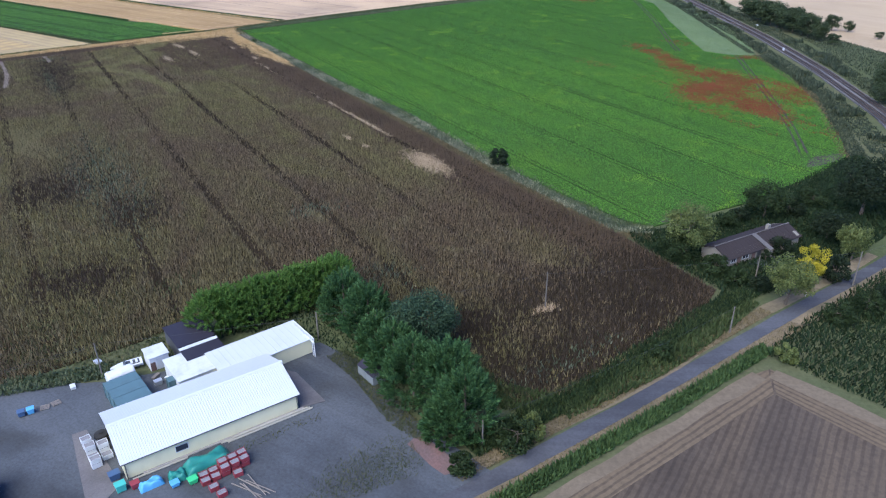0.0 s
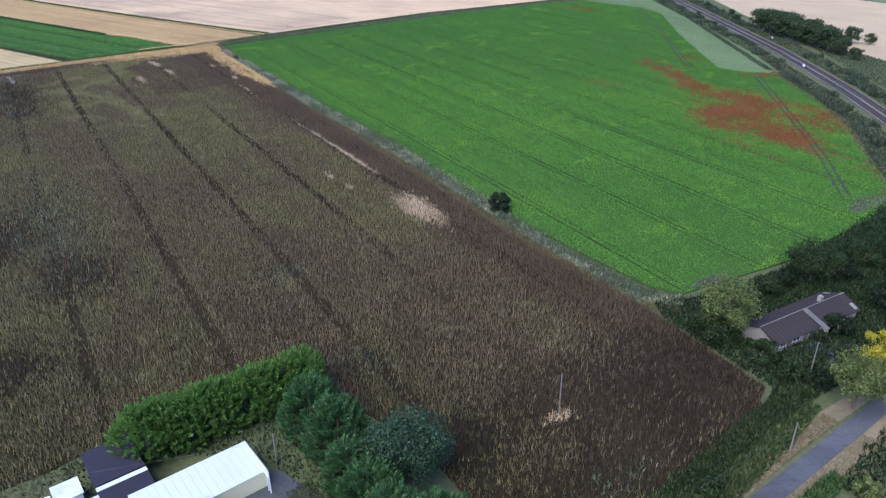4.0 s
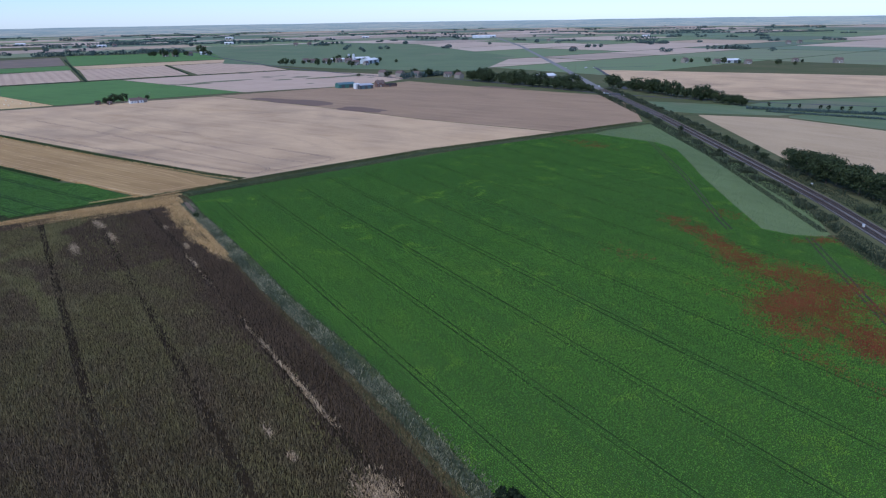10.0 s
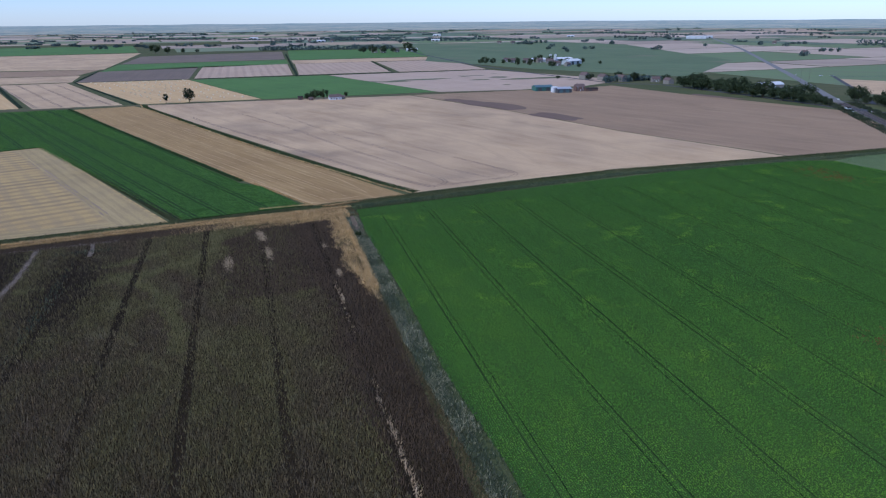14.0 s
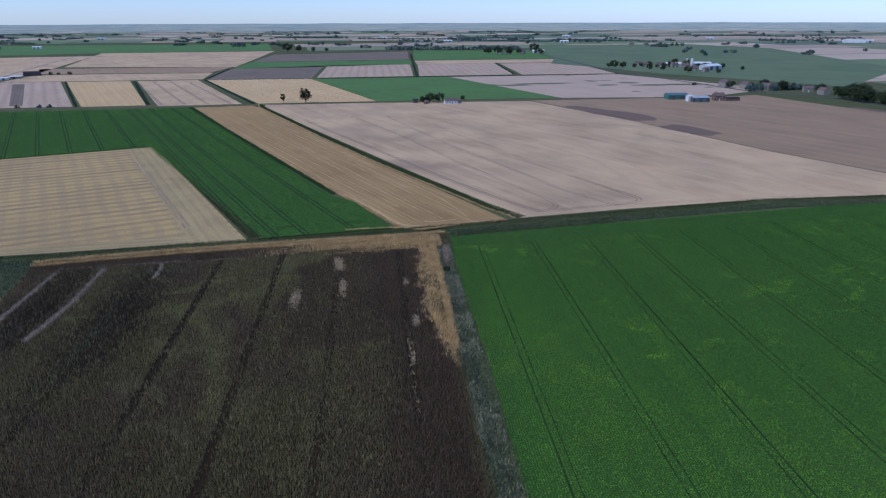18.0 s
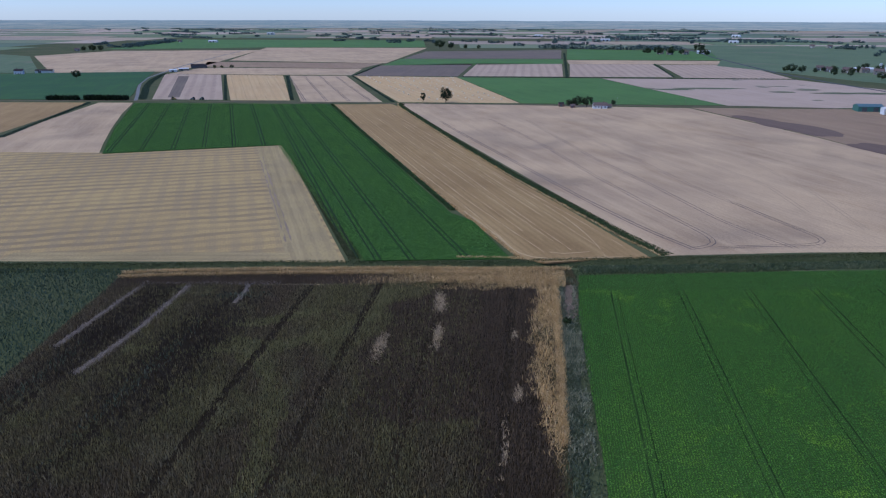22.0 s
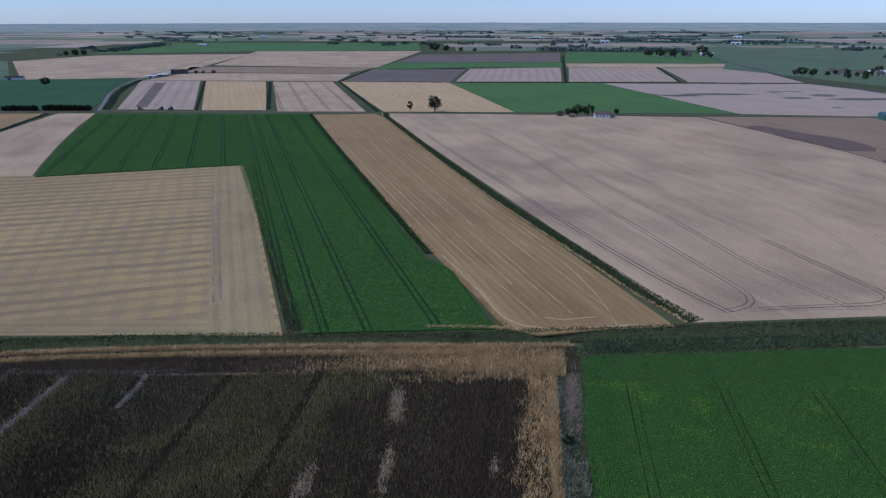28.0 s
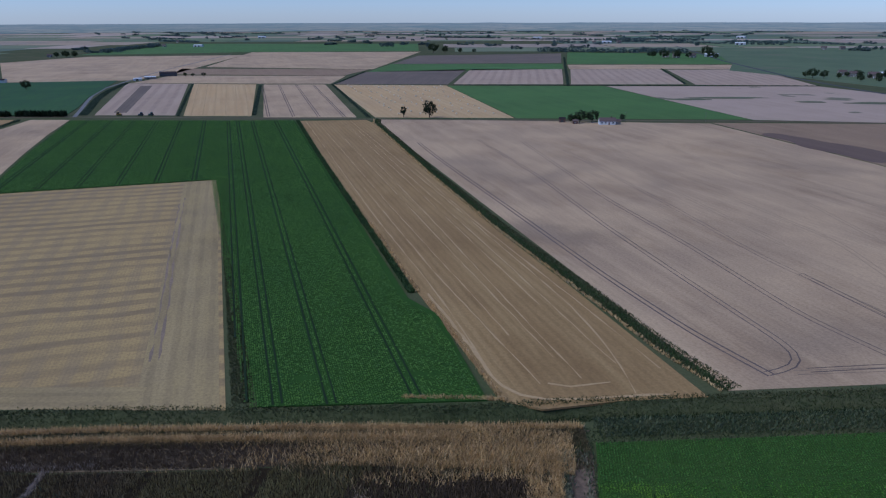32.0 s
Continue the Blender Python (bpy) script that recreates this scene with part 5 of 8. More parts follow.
for i, (x, y, h, q, mt) in enumerate([(67, 101, 3.8, 2.5, LEAF_MID), (73, 104, 5, 3.2, LEAF_MID), (78, 106, 4.2, 2.8, LEAF_DARK), (53, 90, 3.6, 1.8, LEAF_PALE), (34, 90.5, 3.6, 1.8, LEAF_MID), (9.5, 71.5, 5.0, 3.0, LEAF_MID), (12, 73.5, 3.6, 2.0, LEAF_PALE), (2.5, 66.8, 3.0, 1.9, LEAF_MID), (54, 114, 4, 2.2, LEAF_MID), (92, 112, 5.5, 3.6, LEAF_DARK), (100, 104, 6.5, 4.2, LEAF_DARK), (86, 98, 4.5, 3.2, LEAF_MID), (110, 130, 6, 4, LEAF_DARK), (62, 140, 3.6, 2.6, LEAF_MID), (66, 143, 3.2, 2.4, LEAF_DARK), (58, 112, 3.2, 1.8, LEAF_DARK)]):
    tree("lane_bush", x, y, h, q, "bush", mt, "leafy bush beside the lane" if y < 112 else "leafy bush in the garden", 40 + i, 22, 2600, 0.28, "bush")
tree("garden_shrub", 52.0, 118.8, 4.2, 2.6, "bush", LEAF_MID, "leafy shrub against the bungalow gable", 62, 22, 2000, 0.34, "shrub")
tree("ditch_bush", 15, 179.5, 5.0, 3.0, "bush", LEAF_DARK, "single dark round bush on the ditch", 60, 24, 2400, 0.36, "bush")
tree("ditch_bush", -92.6, 359.6, 1.9, 1.2, "bush", LEAF_MID, "small dark bush at the field corner", 61, 14, 900, 0.34, "bush")

# conifers that screen the yard: a clipped-looking row and a line of taller ones
for i in range(10):
    f = i / 9
    tree("hedge_conifer", -38.6 + 19.4 * f, 98.6 + 13.0 * f, 8.4 + 0.35 * math.sin(i * 2.3), 3.6, "cone", LEAF_HEDGE, "bright green conifer grown into a dense hedge", 100 + i, 230, 12000, 0.2, "conifer", "conifer hedge")
PINE = leaf_mat("pine_needles", (0.022, 0.046, 0.026), (0.04, 0.075, 0.038), (0.068, 0.112, 0.058), 0.8)
for i, (x, y, h, q) in enumerate([(-16.6, 103.2, 9.6, 3.7), (-12.4, 98.2, 9.8, 3.9), (-7.2, 87.4, 9.2, 3.6), (-4.2, 82.2, 10.0, 4.2), (0.6, 80.2, 10.8, 4.4), (2.8, 74.6, 10.2, 4.0), (0.2, 73.2, 7.0, 2.8), (-10.2, 92.6, 8.0, 3.0)]):
    tree("screen_conifer", x, y, h, q * 1.1, "cone", LEAF_CONIFER, "tall dense green conifer screening the yard", 120 + i, 280, 17000, 0.23, "conifer", "conifer screen")
tree("screen_pine", -3.2, 93.6, 10.8, 5.4, "round", PINE, "round-headed dark pine among the conifers", 131, 70, 14000, 0.26, "pine")


# trees of the distance: a few kinds, repeated
def plant(src, spots, rng):
    """Copies of a tree at places (x, y, size)."""
    for x, y, s in spots:
        copy_thing(src, Matrix.Translation((x, y, 0)) @ Matrix.Rotation(rng.uniform(0, 6.28), 4, "Z") @ Matrix.Diagonal((s * rng.uniform(0.9, 1.15), s * rng.uniform(0.9, 1.15), s, 1)))


r = np.random.default_rng(21)
RAILTREE = tree("railside_tree", 180, 425, 11, 6.2, "round", LEAF_WOOD, "dense green broadleaf tree in a row by the railway", 70, 40, 3200, 0.55, group="trees by the railway")
plant(RAILTREE, [(181.5, 414, 1.05), (181, 402, 1.1), (183, 391, 1.0), (183, 379, 1.12), (185, 366, 1.05), (180, 436, 0.9), (206, 384, 0.75), (150, 238, 0.7), (162, 255, 0.85), (170, 270, 0.75), (150, 215, 0.8), (157, 225, 0.9), (168, 240, 1.0), (186, 355, 0.7), (187, 345, 0.5), (217, 359, 0.35), (213, 381, 0.5), (176, 455, 0.4), (182, 480, 0.35), (181, 419, 1.1), (182, 408, 1.15), (182.5, 396, 1.1), (184, 385, 1.1), (185, 372, 1.0), (187, 360, 0.8), (158, 440, 0.25), (160, 475, 0.3), (181, 520, 0.3), (166, 560, 0.3)], r)
WOODTREE = tree("wood_tree", 45, 972, 14, 8, "round", LEAF_WOOD, "dark broadleaf tree of a small wood", 71, 30, 1100, 1.05, group="trees of the crossing wood")
plant(WOODTREE, [(45 + 112 * f + r.normal(0, 2), 972 - 150 * f + r.normal(0, 5) + d, r.choice([0.55, 0.75, 0.9, 1.0, 1.25])) for f in np.linspace(0.04, 1, 17) for d in (0, 16)], r)
plant(WOODTREE, [(188 + 70 * f + r.normal(0, 2), 868 - 190 * f + r.normal(0, 4), r.choice([0.4, 0.55, 0.7, 0.85, 1.1])) for f in np.linspace(0, 1, 22)], r)
plant(WOODTREE, [(202 + 60 * f + r.normal(0, 2), 842 - 150 * f + r.normal(0, 4), r.uniform(0.5, 0.8)) for f in np.linspace(0, 1, 12)], r)
POLLARD = tree("pollard", 277, 677, 4.2, 1.5, "round", LEAF_DARK, "small clipped tree on a drain bank", 72, 12, 260, 0.6, group="pollards on the drain")
plant(POLLARD, [(277 + 69 * f, 677 - 49 * f, r.uniform(0.85, 1.1)) for f in (0.18, 0.27, 0.45, 0.52, 0.63, 0.7, 0.89, 1.0)], r)
v = [kites(along([(255, 668), (345, 614), (480, 520)], 6, 5000, r), (1.0, 2.8), 1.0, 0.4, r), kites(along([(262, 648), (330, 590), (420, 500)], 4, 2500, r), (0.8, 2.0), 1.0, 0.4, r)]
stuff("drain_hedge", np.concatenate(v), LEAF_FAR_HAZE, "dark hedge along a distant drain")
tree("lone_tree", -419, 731, 14, 6.2, "round", LEAF_DARK, "tall dark lone tree on the field track", 73, 34, 1500, 0.8)
tree("lone_tree", -437, 720, 9, 2.7, "round", LEAF_DARK, "slim smaller lone tree on the field track", 74, 18, 700, 0.7)
HOMETREE = tree("farmstead_tree", -309, 777, 9.5, 5.0, "round", LEAF_WOOD, "dark tree beside a white cottage", 75, 24, 800, 0.9, group="trees of the farmsteads")
plant(HOMETREE, [(-302, 783, 1.0), (-314, 773, 0.7), (-288, 807, 0.55), (-932, 641, 1.15), (-948, 866, 0.5), (-954, 858, 0.6), (-936, 875, 0.6), (-1620, 991, 1.2), (-1604, 1003, 1.5), (-1612, 1008, 1.4), (-1598, 1018, 1.4), (-258, 1328, 1.35), (-246, 1335, 1.1), (-268, 1338, 0.9), (-138, 1268, 1.1), (-97, 1274, 0.7), (-230, 1345, 0.8), (-180, 1310, 0.7), (-1104, 1596, 2.3), (-1085, 1615, 1.7), (-1060, 1640, 1.2), (-1035, 1660, 1.0), (-592, 1676, 1.8), (-551, 1803, 2.2), (-505, 1715, 1.2), (-575, 1700, 1.7), (-560, 1720, 1.2), (-620, 1690, 1.4), (-530, 1760, 1.3), (-640, 1720, 1.0), (437, 1193, 1.1), (455, 1180, 0.8), (420, 1215, 1.0), (400, 1230, 0.8), (500, 1150, 1.0), (520, 1140, 0.7), (380, 1250, 0.7), (560, 1200, 0.6)] + [(float(a), float(b), float(c)) for a, b, c in zip(r.normal(-20, 45, 16), r.normal(1062, 16, 16), r.uniform(0.5, 1.1, 16))] + [(float(a), float(b), float(c)) for a, b, c in zip(r.normal(-180, 45, 14), r.normal(1375, 28, 14), r.uniform(0.6, 1.3, 14))], r)
v = [kites(along([(-724, 512), (-700, 530)], 5, 900, r), (2, 5), 1.5, 0.3, r), kites(along([(-696, 534), (-664, 558)], 6, 1300, r), (2, 5.5), 1.5, 0.3, r)]
stuff("thick_hedge", np.concatenate(v), LEAF_DARK, "thick dark hedge at the field end")


def far_clump(name, spots, mat, label, rng, leaf=2.2):
    """Distant trees as ragged clumps of leaves in one object."""
    out = []
    for x, y, rad, h in spots:
        k = int(34 + rad * 2.4)
        d = rng.normal(size=(k, 3))
        d /= np.linalg.norm(d, axis=1)[:, None]
        c = d * np.array([rad, rad, h * 0.5]) * rng.uniform(0.6, 1.05, (k, 1)) + np.array([x, y, h * 0.5])
        u, w = rng.normal(size=(k, 3)), rng.normal(size=(k, 3))
        s = leaf * rng.uniform(0.6, 1.3, (k, 1))
        u = u / np.linalg.norm(u, axis=1)[:, None] * s
        w = w / np.linalg.norm(w, axis=1)[:, None] * s
        out.append(np.stack([c - u, c - w, c + u, c + w], 1))
    return stuff(name, np.concatenate(out).astype(np.float32), mat, label, "trees")


r = np.random.default_rng(22)
spots = [(-1786 - 236 * f + r.normal(0, 5), 1189 + 279 * f + r.normal(0, 5), 9, 8) for f in np.linspace(0, 1, 34)]
spots += [(-930 + 300 * f, 1780 + 115 * f + r.normal(0, 6), 9, r.uniform(7, 13)) for f in np.linspace(0, 1, 26)]
spots += [(-1080 + 60 * f, 2500 + 130 * f + r.normal(0, 6), 14, r.uniform(10, 20)) for f in np.linspace(0, 1, 8)]
spots += [(520 + 90 * f, 2200 - 40 * f, 12, 16) for f in np.linspace(0, 1, 8)]
spots += [(20 - 60 * f, 1065 - 40 * f + r.normal(0, 4), 6, r.uniform(4, 8)) for f in np.linspace(0, 1, 9)]
far_clump("distant_spinney", spots, LEAF_FAR_HAZE, "distant dark spinneys between the fields", r)
spots = []
for i in range(260):
    d, a = r.uniform(1500, 4700) ** 1.0, r.uniform(-62, 42)
    x, y = d * math.sin(radians(a)), 150 + d * math.cos(radians(a))
    if abs(x - 215) < 40 or inside([(-2204, 1595), (-1000, 600), (300, 700), (300, 1500), (-600, 1950)], np.array([x]), np.array([y]))[0]:
        continue
    t = r.uniform(0, math.pi)
    for j in range(r.integers(1, 6)):
        spots.append((x + math.cos(t) * j * 16, y + math.sin(t) * j * 9, r.uniform(4, 9), r.uniform(4, 10)))
for i in range(36):
    d, a = r.uniform(2600, 4500), r.uniform(-60, 40)
    t = r.uniform(-0.3, 0.3)
    for j in range(r.integers(8, 26)):
        spots.append((d * math.sin(radians(a)) + math.cos(t) * j * 20, 150 + d * math.cos(radians(a)) + math.sin(t) * j * 20, r.uniform(6, 12), r.uniform(4, 8)))
far_clump("far_woods", spots, LEAF_FAR_HAZE, "far tree lines and copses towards the horizon", r, 2.0)

# ---- far fields towards the horizon ----
def far_fields():
    """Patchwork of distant plots, each its own tone."""
    n = Nodes("far_patchwork", 0.95)
    col = n.colors(n.island(), [(0.0, (0.30, 0.235, 0.18)), (0.15, (0.38, 0.30, 0.23)), (0.3, (0.105, 0.155, 0.095)), (0.42, (0.085, 0.125, 0.08)), (0.54, (0.34, 0.26, 0.175)), (0.66, (0.14, 0.175, 0.095)), (0.78, (0.115, 0.165, 0.075)), (0.88, (0.40, 0.32, 0.25))])
    n.t.nodes[-1].color_ramp.interpolation = "CONSTANT"
    s = n.noise(n.obj((0.2, 1, 1), 35, True), 0.03, 4, 0.6)
    col = n.mix(n.ramp(s, 0.35, 0.7, 0, 0.35), col, (0.12, 0.1, 0.08))
    mat = n.done(col)
    rng = np.random.default_rng(31)
    near = [(-700, 190), (-1000, 380), (-1120, 600), (-1640, 950), (-2210, 1600), (-1522, 2060), (-1200, 1670), (-1060, 1500), (-860, 1820), (-560, 1930), (-420, 1560), (-220, 1220), (0, 1080), (160, 870), (215, 960), (235, 1125), (905, 765), (705, 555), (430, 300), (200, 20), (-200, -100), (-560, 60)]
    c, s = math.cos(radians(38)), math.sin(radians(38))
    v, q = [], []
    y = -1500.0
    while y < 5200:
        dep = rng.uniform(140, 330)
        x = -5200.0
        while x < 5200:
            wid = rng.uniform(120, 480)
            cx, cy = x + wid / 2, y + dep / 2
            sk = rng.uniform(-0.1, 0.1)
            cor = [(x + 4, y + 4), (x + wid - 4, y + 4 + sk * 40), (x + wid - 4 + sk * 60, y + dep - 4), (x + 4 + sk * 60, y + dep - 4)]
            wc = [(a * c - b * s, a * s + b * c) for a, b in cor]
            mx, my = cx * c - cy * s, cx * s + cy * c
            pts = np.array(wc + [(mx, my)])
            if math.hypot(mx, my - 400) < 4550 and my > -300 and not inside(near, pts[:, 0], pts[:, 1]).any():
                k = len(v)
                v += [(a, b, 0.03) for a, b in wc] + [(a, b, -0.3) for a, b in wc]
                q += [(k, k + 1, k + 2, k + 3)] + [(k + i, k + 4 + i, k + 4 + (i + 1) % 4, k + (i + 1) % 4) for i in range(4)]
            x += wid
        y += dep
    return tagged(new("far_fields", raw_mesh("far_fields", v, None, q, [mat])), "patchwork of distant stubble and green fields", "field", kind="stuff")


far_fields()

# ---- the rim of the land: a glowing backdrop with distance haze painted in ----
n = Nodes("hazy_glowing_rim", 1.0)
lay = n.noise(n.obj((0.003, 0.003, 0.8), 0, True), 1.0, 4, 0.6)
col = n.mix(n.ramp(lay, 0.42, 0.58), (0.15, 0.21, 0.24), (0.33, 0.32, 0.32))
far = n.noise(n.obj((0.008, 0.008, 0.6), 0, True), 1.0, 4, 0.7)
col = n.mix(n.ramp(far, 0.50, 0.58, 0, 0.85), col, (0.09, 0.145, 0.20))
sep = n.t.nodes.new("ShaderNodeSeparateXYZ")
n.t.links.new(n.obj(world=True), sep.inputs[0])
# haze blue mixed into the colour, more towards the top
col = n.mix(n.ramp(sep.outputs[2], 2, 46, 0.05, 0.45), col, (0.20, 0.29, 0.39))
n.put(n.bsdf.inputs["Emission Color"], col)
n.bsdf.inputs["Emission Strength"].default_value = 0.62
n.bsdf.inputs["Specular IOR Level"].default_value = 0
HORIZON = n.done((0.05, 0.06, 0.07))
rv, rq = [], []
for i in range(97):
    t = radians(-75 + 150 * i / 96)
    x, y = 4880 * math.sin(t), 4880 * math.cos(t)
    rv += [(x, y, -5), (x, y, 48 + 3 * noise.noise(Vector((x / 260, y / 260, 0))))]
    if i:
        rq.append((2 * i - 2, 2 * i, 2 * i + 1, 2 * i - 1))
tagged(new("backdrop", raw_mesh("backdrop", rv, None, rq, [HORIZON])), "glowing backdrop of land at the horizon with blue-grey haze painted in", "backdrop", kind="structure")

# ---- built things: materials ----
def paint(name, c, rough=0.5, dirt=0.25, metal=0.0, scale=0.8):
    """Painted or bare surface with streaks and grime."""
    n = Nodes(name, rough)
    n.bsdf.inputs["Metallic"].default_value = metal
    d = n.noise(n.obj((1, 1, 0.35)), scale, 5, 0.65)
    f = n.noise(n.obj(), scale * 9, 3, 0.6)
    col = n.mix(n.ramp(d, 0.45, 0.75, 0, dirt), c, tuple(v * 0.45 + 0.02 for v in c))
    col = n.mix(n.ramp(f, 0.5, 0.8, 0, dirt * 0.6), col, tuple(min(1, v * 0.7 + 0.03) for v in c))
    return n.done(col)


WHITE = paint("white_paint", (0.52, 0.54, 0.55), 0.5, 0.25)
ROOFWHITE = paint("white_roof_sheet", (0.43, 0.455, 0.47), 0.4, 0.14, scale=0.3)
CREAM = paint("cream_cladding", (0.62, 0.58, 0.38), 0.55, 0.18, scale=0.4)
DIRTYWHITE = paint("dirty_white", (0.46, 0.48, 0.47), 0.6, 0.45, scale=0.5)
BLACKROOF = paint("black_felt", (0.022, 0.02, 0.028), 0.55, 0.4)
TEAL = paint("blue_grey_steel", (0.07, 0.125, 0.14), 0.5, 0.3)
STEEL = paint("galvanised", (0.45, 0.47, 0.48), 0.45, 0.3, 0.5)
DARKSTEEL = paint("dark_steel", (0.06, 0.065, 0.07), 0.5, 0.3)
TARP = paint("green_tarpaulin", (0.02, 0.16, 0.13), 0.45, 0.35, scale=1.5)
BLUE = paint("blue_plastic", (0.09, 0.3, 0.5), 0.4, 0.25)
GREENP = paint("green_plastic", (0.06, 0.36, 0.3), 0.4, 0.25)
NAVY = paint("navy_plastic", (0.05, 0.09, 0.16), 0.45, 0.3)
RED = paint("maroon_plastic", (0.22, 0.04, 0.05), 0.5, 0.35)
WOOD = paint("weathered_wood", (0.17, 0.15, 0.13), 0.85, 0.5, scale=2)
POLEWOOD = paint("pole_wood", (0.13, 0.118, 0.1), 0.9, 0.4, scale=2)
RUBBER = paint("black_rubber", (0.02, 0.02, 0.02), 0.8, 0.3)
GLASSDARK = paint("window_glass", (0.03, 0.035, 0.045), 0.08, 0.05)
SLATE = paint("brown_roof_tiles", (0.034, 0.028, 0.028), 0.9, 0.4, scale=1.2)
SLATE.node_tree.nodes["Principled BSDF"].inputs["Specular IOR Level"].default_value = 0.1
BRICKRED = paint("red_brick", (0.13, 0.082, 0.068), 0.85, 0.35, scale=1.5)
PLASTER = paint("pale_plaster", (0.189, 0.176, 0.149), 0.85, 0.3)
GREENSTEEL = paint("green_cladding", (0.04, 0.12, 0.1), 0.5, 0.25)
REDROOF = paint("red_roof_tiles", (0.11, 0.08, 0.074), 0.85, 0.35)
RUST = paint("rusty_rail", (0.16, 0.1, 0.075), 0.55, 0.4, 0.6)


def turned(x, y, a, z=0.0):
    return Matrix.Translation((x, y, z)) @ Matrix.Rotation(radians(a), 4, "Z")


def slab(bm, quad, t):
    """A plate of thickness t under four corners."""
    q = [Vector(p) for p in quad]
    nrm = (q[1] - q[0]).cross(q[3] - q[0]).normalized() * t
    vs = [bm.verts.new(p) for p in q] + [bm.verts.new(p - nrm) for p in q]
    bm.faces.new(vs[:4])
    bm.faces.new(vs[:3:-1])
    for i in range(4):
        bm.faces.new((vs[i], vs[i + 4], vs[(i + 1) % 4 + 4], vs[(i + 1) % 4]))
    bmesh.ops.recalc_face_normals(bm, faces=bm.faces[:])
    return bm


def gable_body(L, W, eave, ridge):
    """Walls with pointed ends as one closed body, base at z = 0."""
    bm = bmesh.new()
    pts = [(0, 0), (W, 0), (W, eave), (W / 2, ridge), (0, eave)]
    a = [bm.verts.new((0, y, z)) for y, z in pts]
    b = [bm.verts.new((L, y, z)) for y, z in pts]
    bm.faces.new(a[::-1])
    bm.faces.new(b)
    for i in range(5):
        bm.faces.new((a[i], a[(i + 1) % 5], b[(i + 1) % 5], b[i]))
    bmesh.ops.recalc_face_normals(bm, faces=bm.faces[:])
    return bm


def window(parent, x0, z0, w, h, y=0.0, trim=WHITE, name="window", bar=True):
    """A framed window on the wall y of a building, standing a little proud."""
    bm = bmesh.new()
    for a in ((x0, z0, x0 + w, z0 + 0.08), (x0, z0 + h - 0.08, x0 + w, z0 + h), (x0, z0 + 0.08, x0 + 0.08, z0 + h - 0.08), (x0 + w - 0.08, z0 + 0.08, x0 + w, z0 + h - 0.08), (x0 + w / 2 - 0.03, z0 + 0.08, x0 + w / 2 + 0.03, z0 + h - 0.08))[:5 if bar else 4]:
        box(bm, a[0], y - 0.06, a[1], a[2], y + 0.04, a[3])
    win = part(name, bm, trim, parent)
    bm = bmesh.new()
    box(bm, x0 + 0.08, y - 0.02, z0 + 0.08, x0 + w - 0.08, y + 0.01, z0 + h - 0.08)
    part("pane", bm, GLASSDARK, win)
    return win


def building(name, x, y, ang, L, W, eave, ridge, wall, roof, label, category="building", windows=(), doors=(), chimney=None, over=0.25, group=""):
    """A gabled building; x, y is its near left corner, L along, W deep."""
    ob = thing(name, turned(x, y, ang), label, category, group)
    part("wall", gable_body(L, W, eave, ridge), wall, ob)
    drop = over * (ridge - eave) / (W / 2)
    for q in ([(-over, -over, eave - drop), (L + over, -over, eave - drop), (L + over, W / 2, ridge), (-over, W / 2, ridge)], [(L + over, W + over, eave - drop), (-over, W + over, eave - drop), (-over, W / 2, ridge), (L + over, W / 2, ridge)]):
        bm = bmesh.new()
        slab(bm, [(a, b, c + 0.1) for a, b, c in q], 0.09)
        part("roof", bm, roof, ob)
    for w in windows:
        window(ob, *w)
    for x0, w, h, mt in doors:
        bm = bmesh.new()
        box(bm, x0, -0.05, 0, x0 + w, 0.03, h, 0.01)
        part("door", bm, mt, ob)
    if chimney:
        bm = bmesh.new()
        box(bm, chimney[0] - 0.35, chimney[1] - 0.3, ridge - 0.6, chimney[0] + 0.35, chimney[1] + 0.3, ridge + 0.9)
        box(bm, chimney[0] - 0.42, chimney[1] - 0.37, ridge + 0.9, chimney[0] + 0.42, chimney[1] + 0.37, ridge + 1.02)
        tube(bm, (chimney[0], chimney[1], ridge + 1.0), (chimney[0], chimney[1], ridge + 1.35), 0.14, 0.11, 8)
        part("chimney", bm, chimney[2], ob)
    return ob


# ---- the packing shed ----
A = math.degrees(math.atan2(13.3, 19.0))
SL, SW, SE, SR = 23.2, 11.5, 2.8, 4.8
shed = thing("packing_shed", turned(-39.5, 66.0, A), "long cream-clad shed with a white sheet roof", "shed")
part("wall", gable_body(SL, SW, SE, SR), CREAM, shed)


def sheet(side):
    """One roof sheet, a metre wide, with three raised ribs."""
    bm = bmesh.new()
    rise, run = SR - SE + 0.1, SW / 2 + 0.3
    prof = []
    for k in range(3):
        c = 0.17 + 0.333 * k
        prof += [(c - 0.05, 0.0), (c - 0.02, 0.014), (c + 0.02, 0.014), (c + 0.05, 0.0)]
    prof = [(0.0, 0.0)] + prof + [(1.0, 0.0)]
    lo = [bm.verts.new((a, 0, b)) for a, b in prof]
    hi = [bm.verts.new((a, run, b + rise)) for a, b in prof]
    for i in range(len(prof) - 1):
        bm.faces.new((lo[i], lo[i + 1], hi[i + 1], hi[i]))
    r0 = bmesh.ops.extrude_face_region(bm, geom=bm.faces[:])
    for v in [g for g in r0["geom"] if isinstance(g, bmesh.types.BMVert)]:
        v.co.z -= 0.03
    bmesh.ops.recalc_face_normals(bm, faces=bm.faces[:])
    return bm


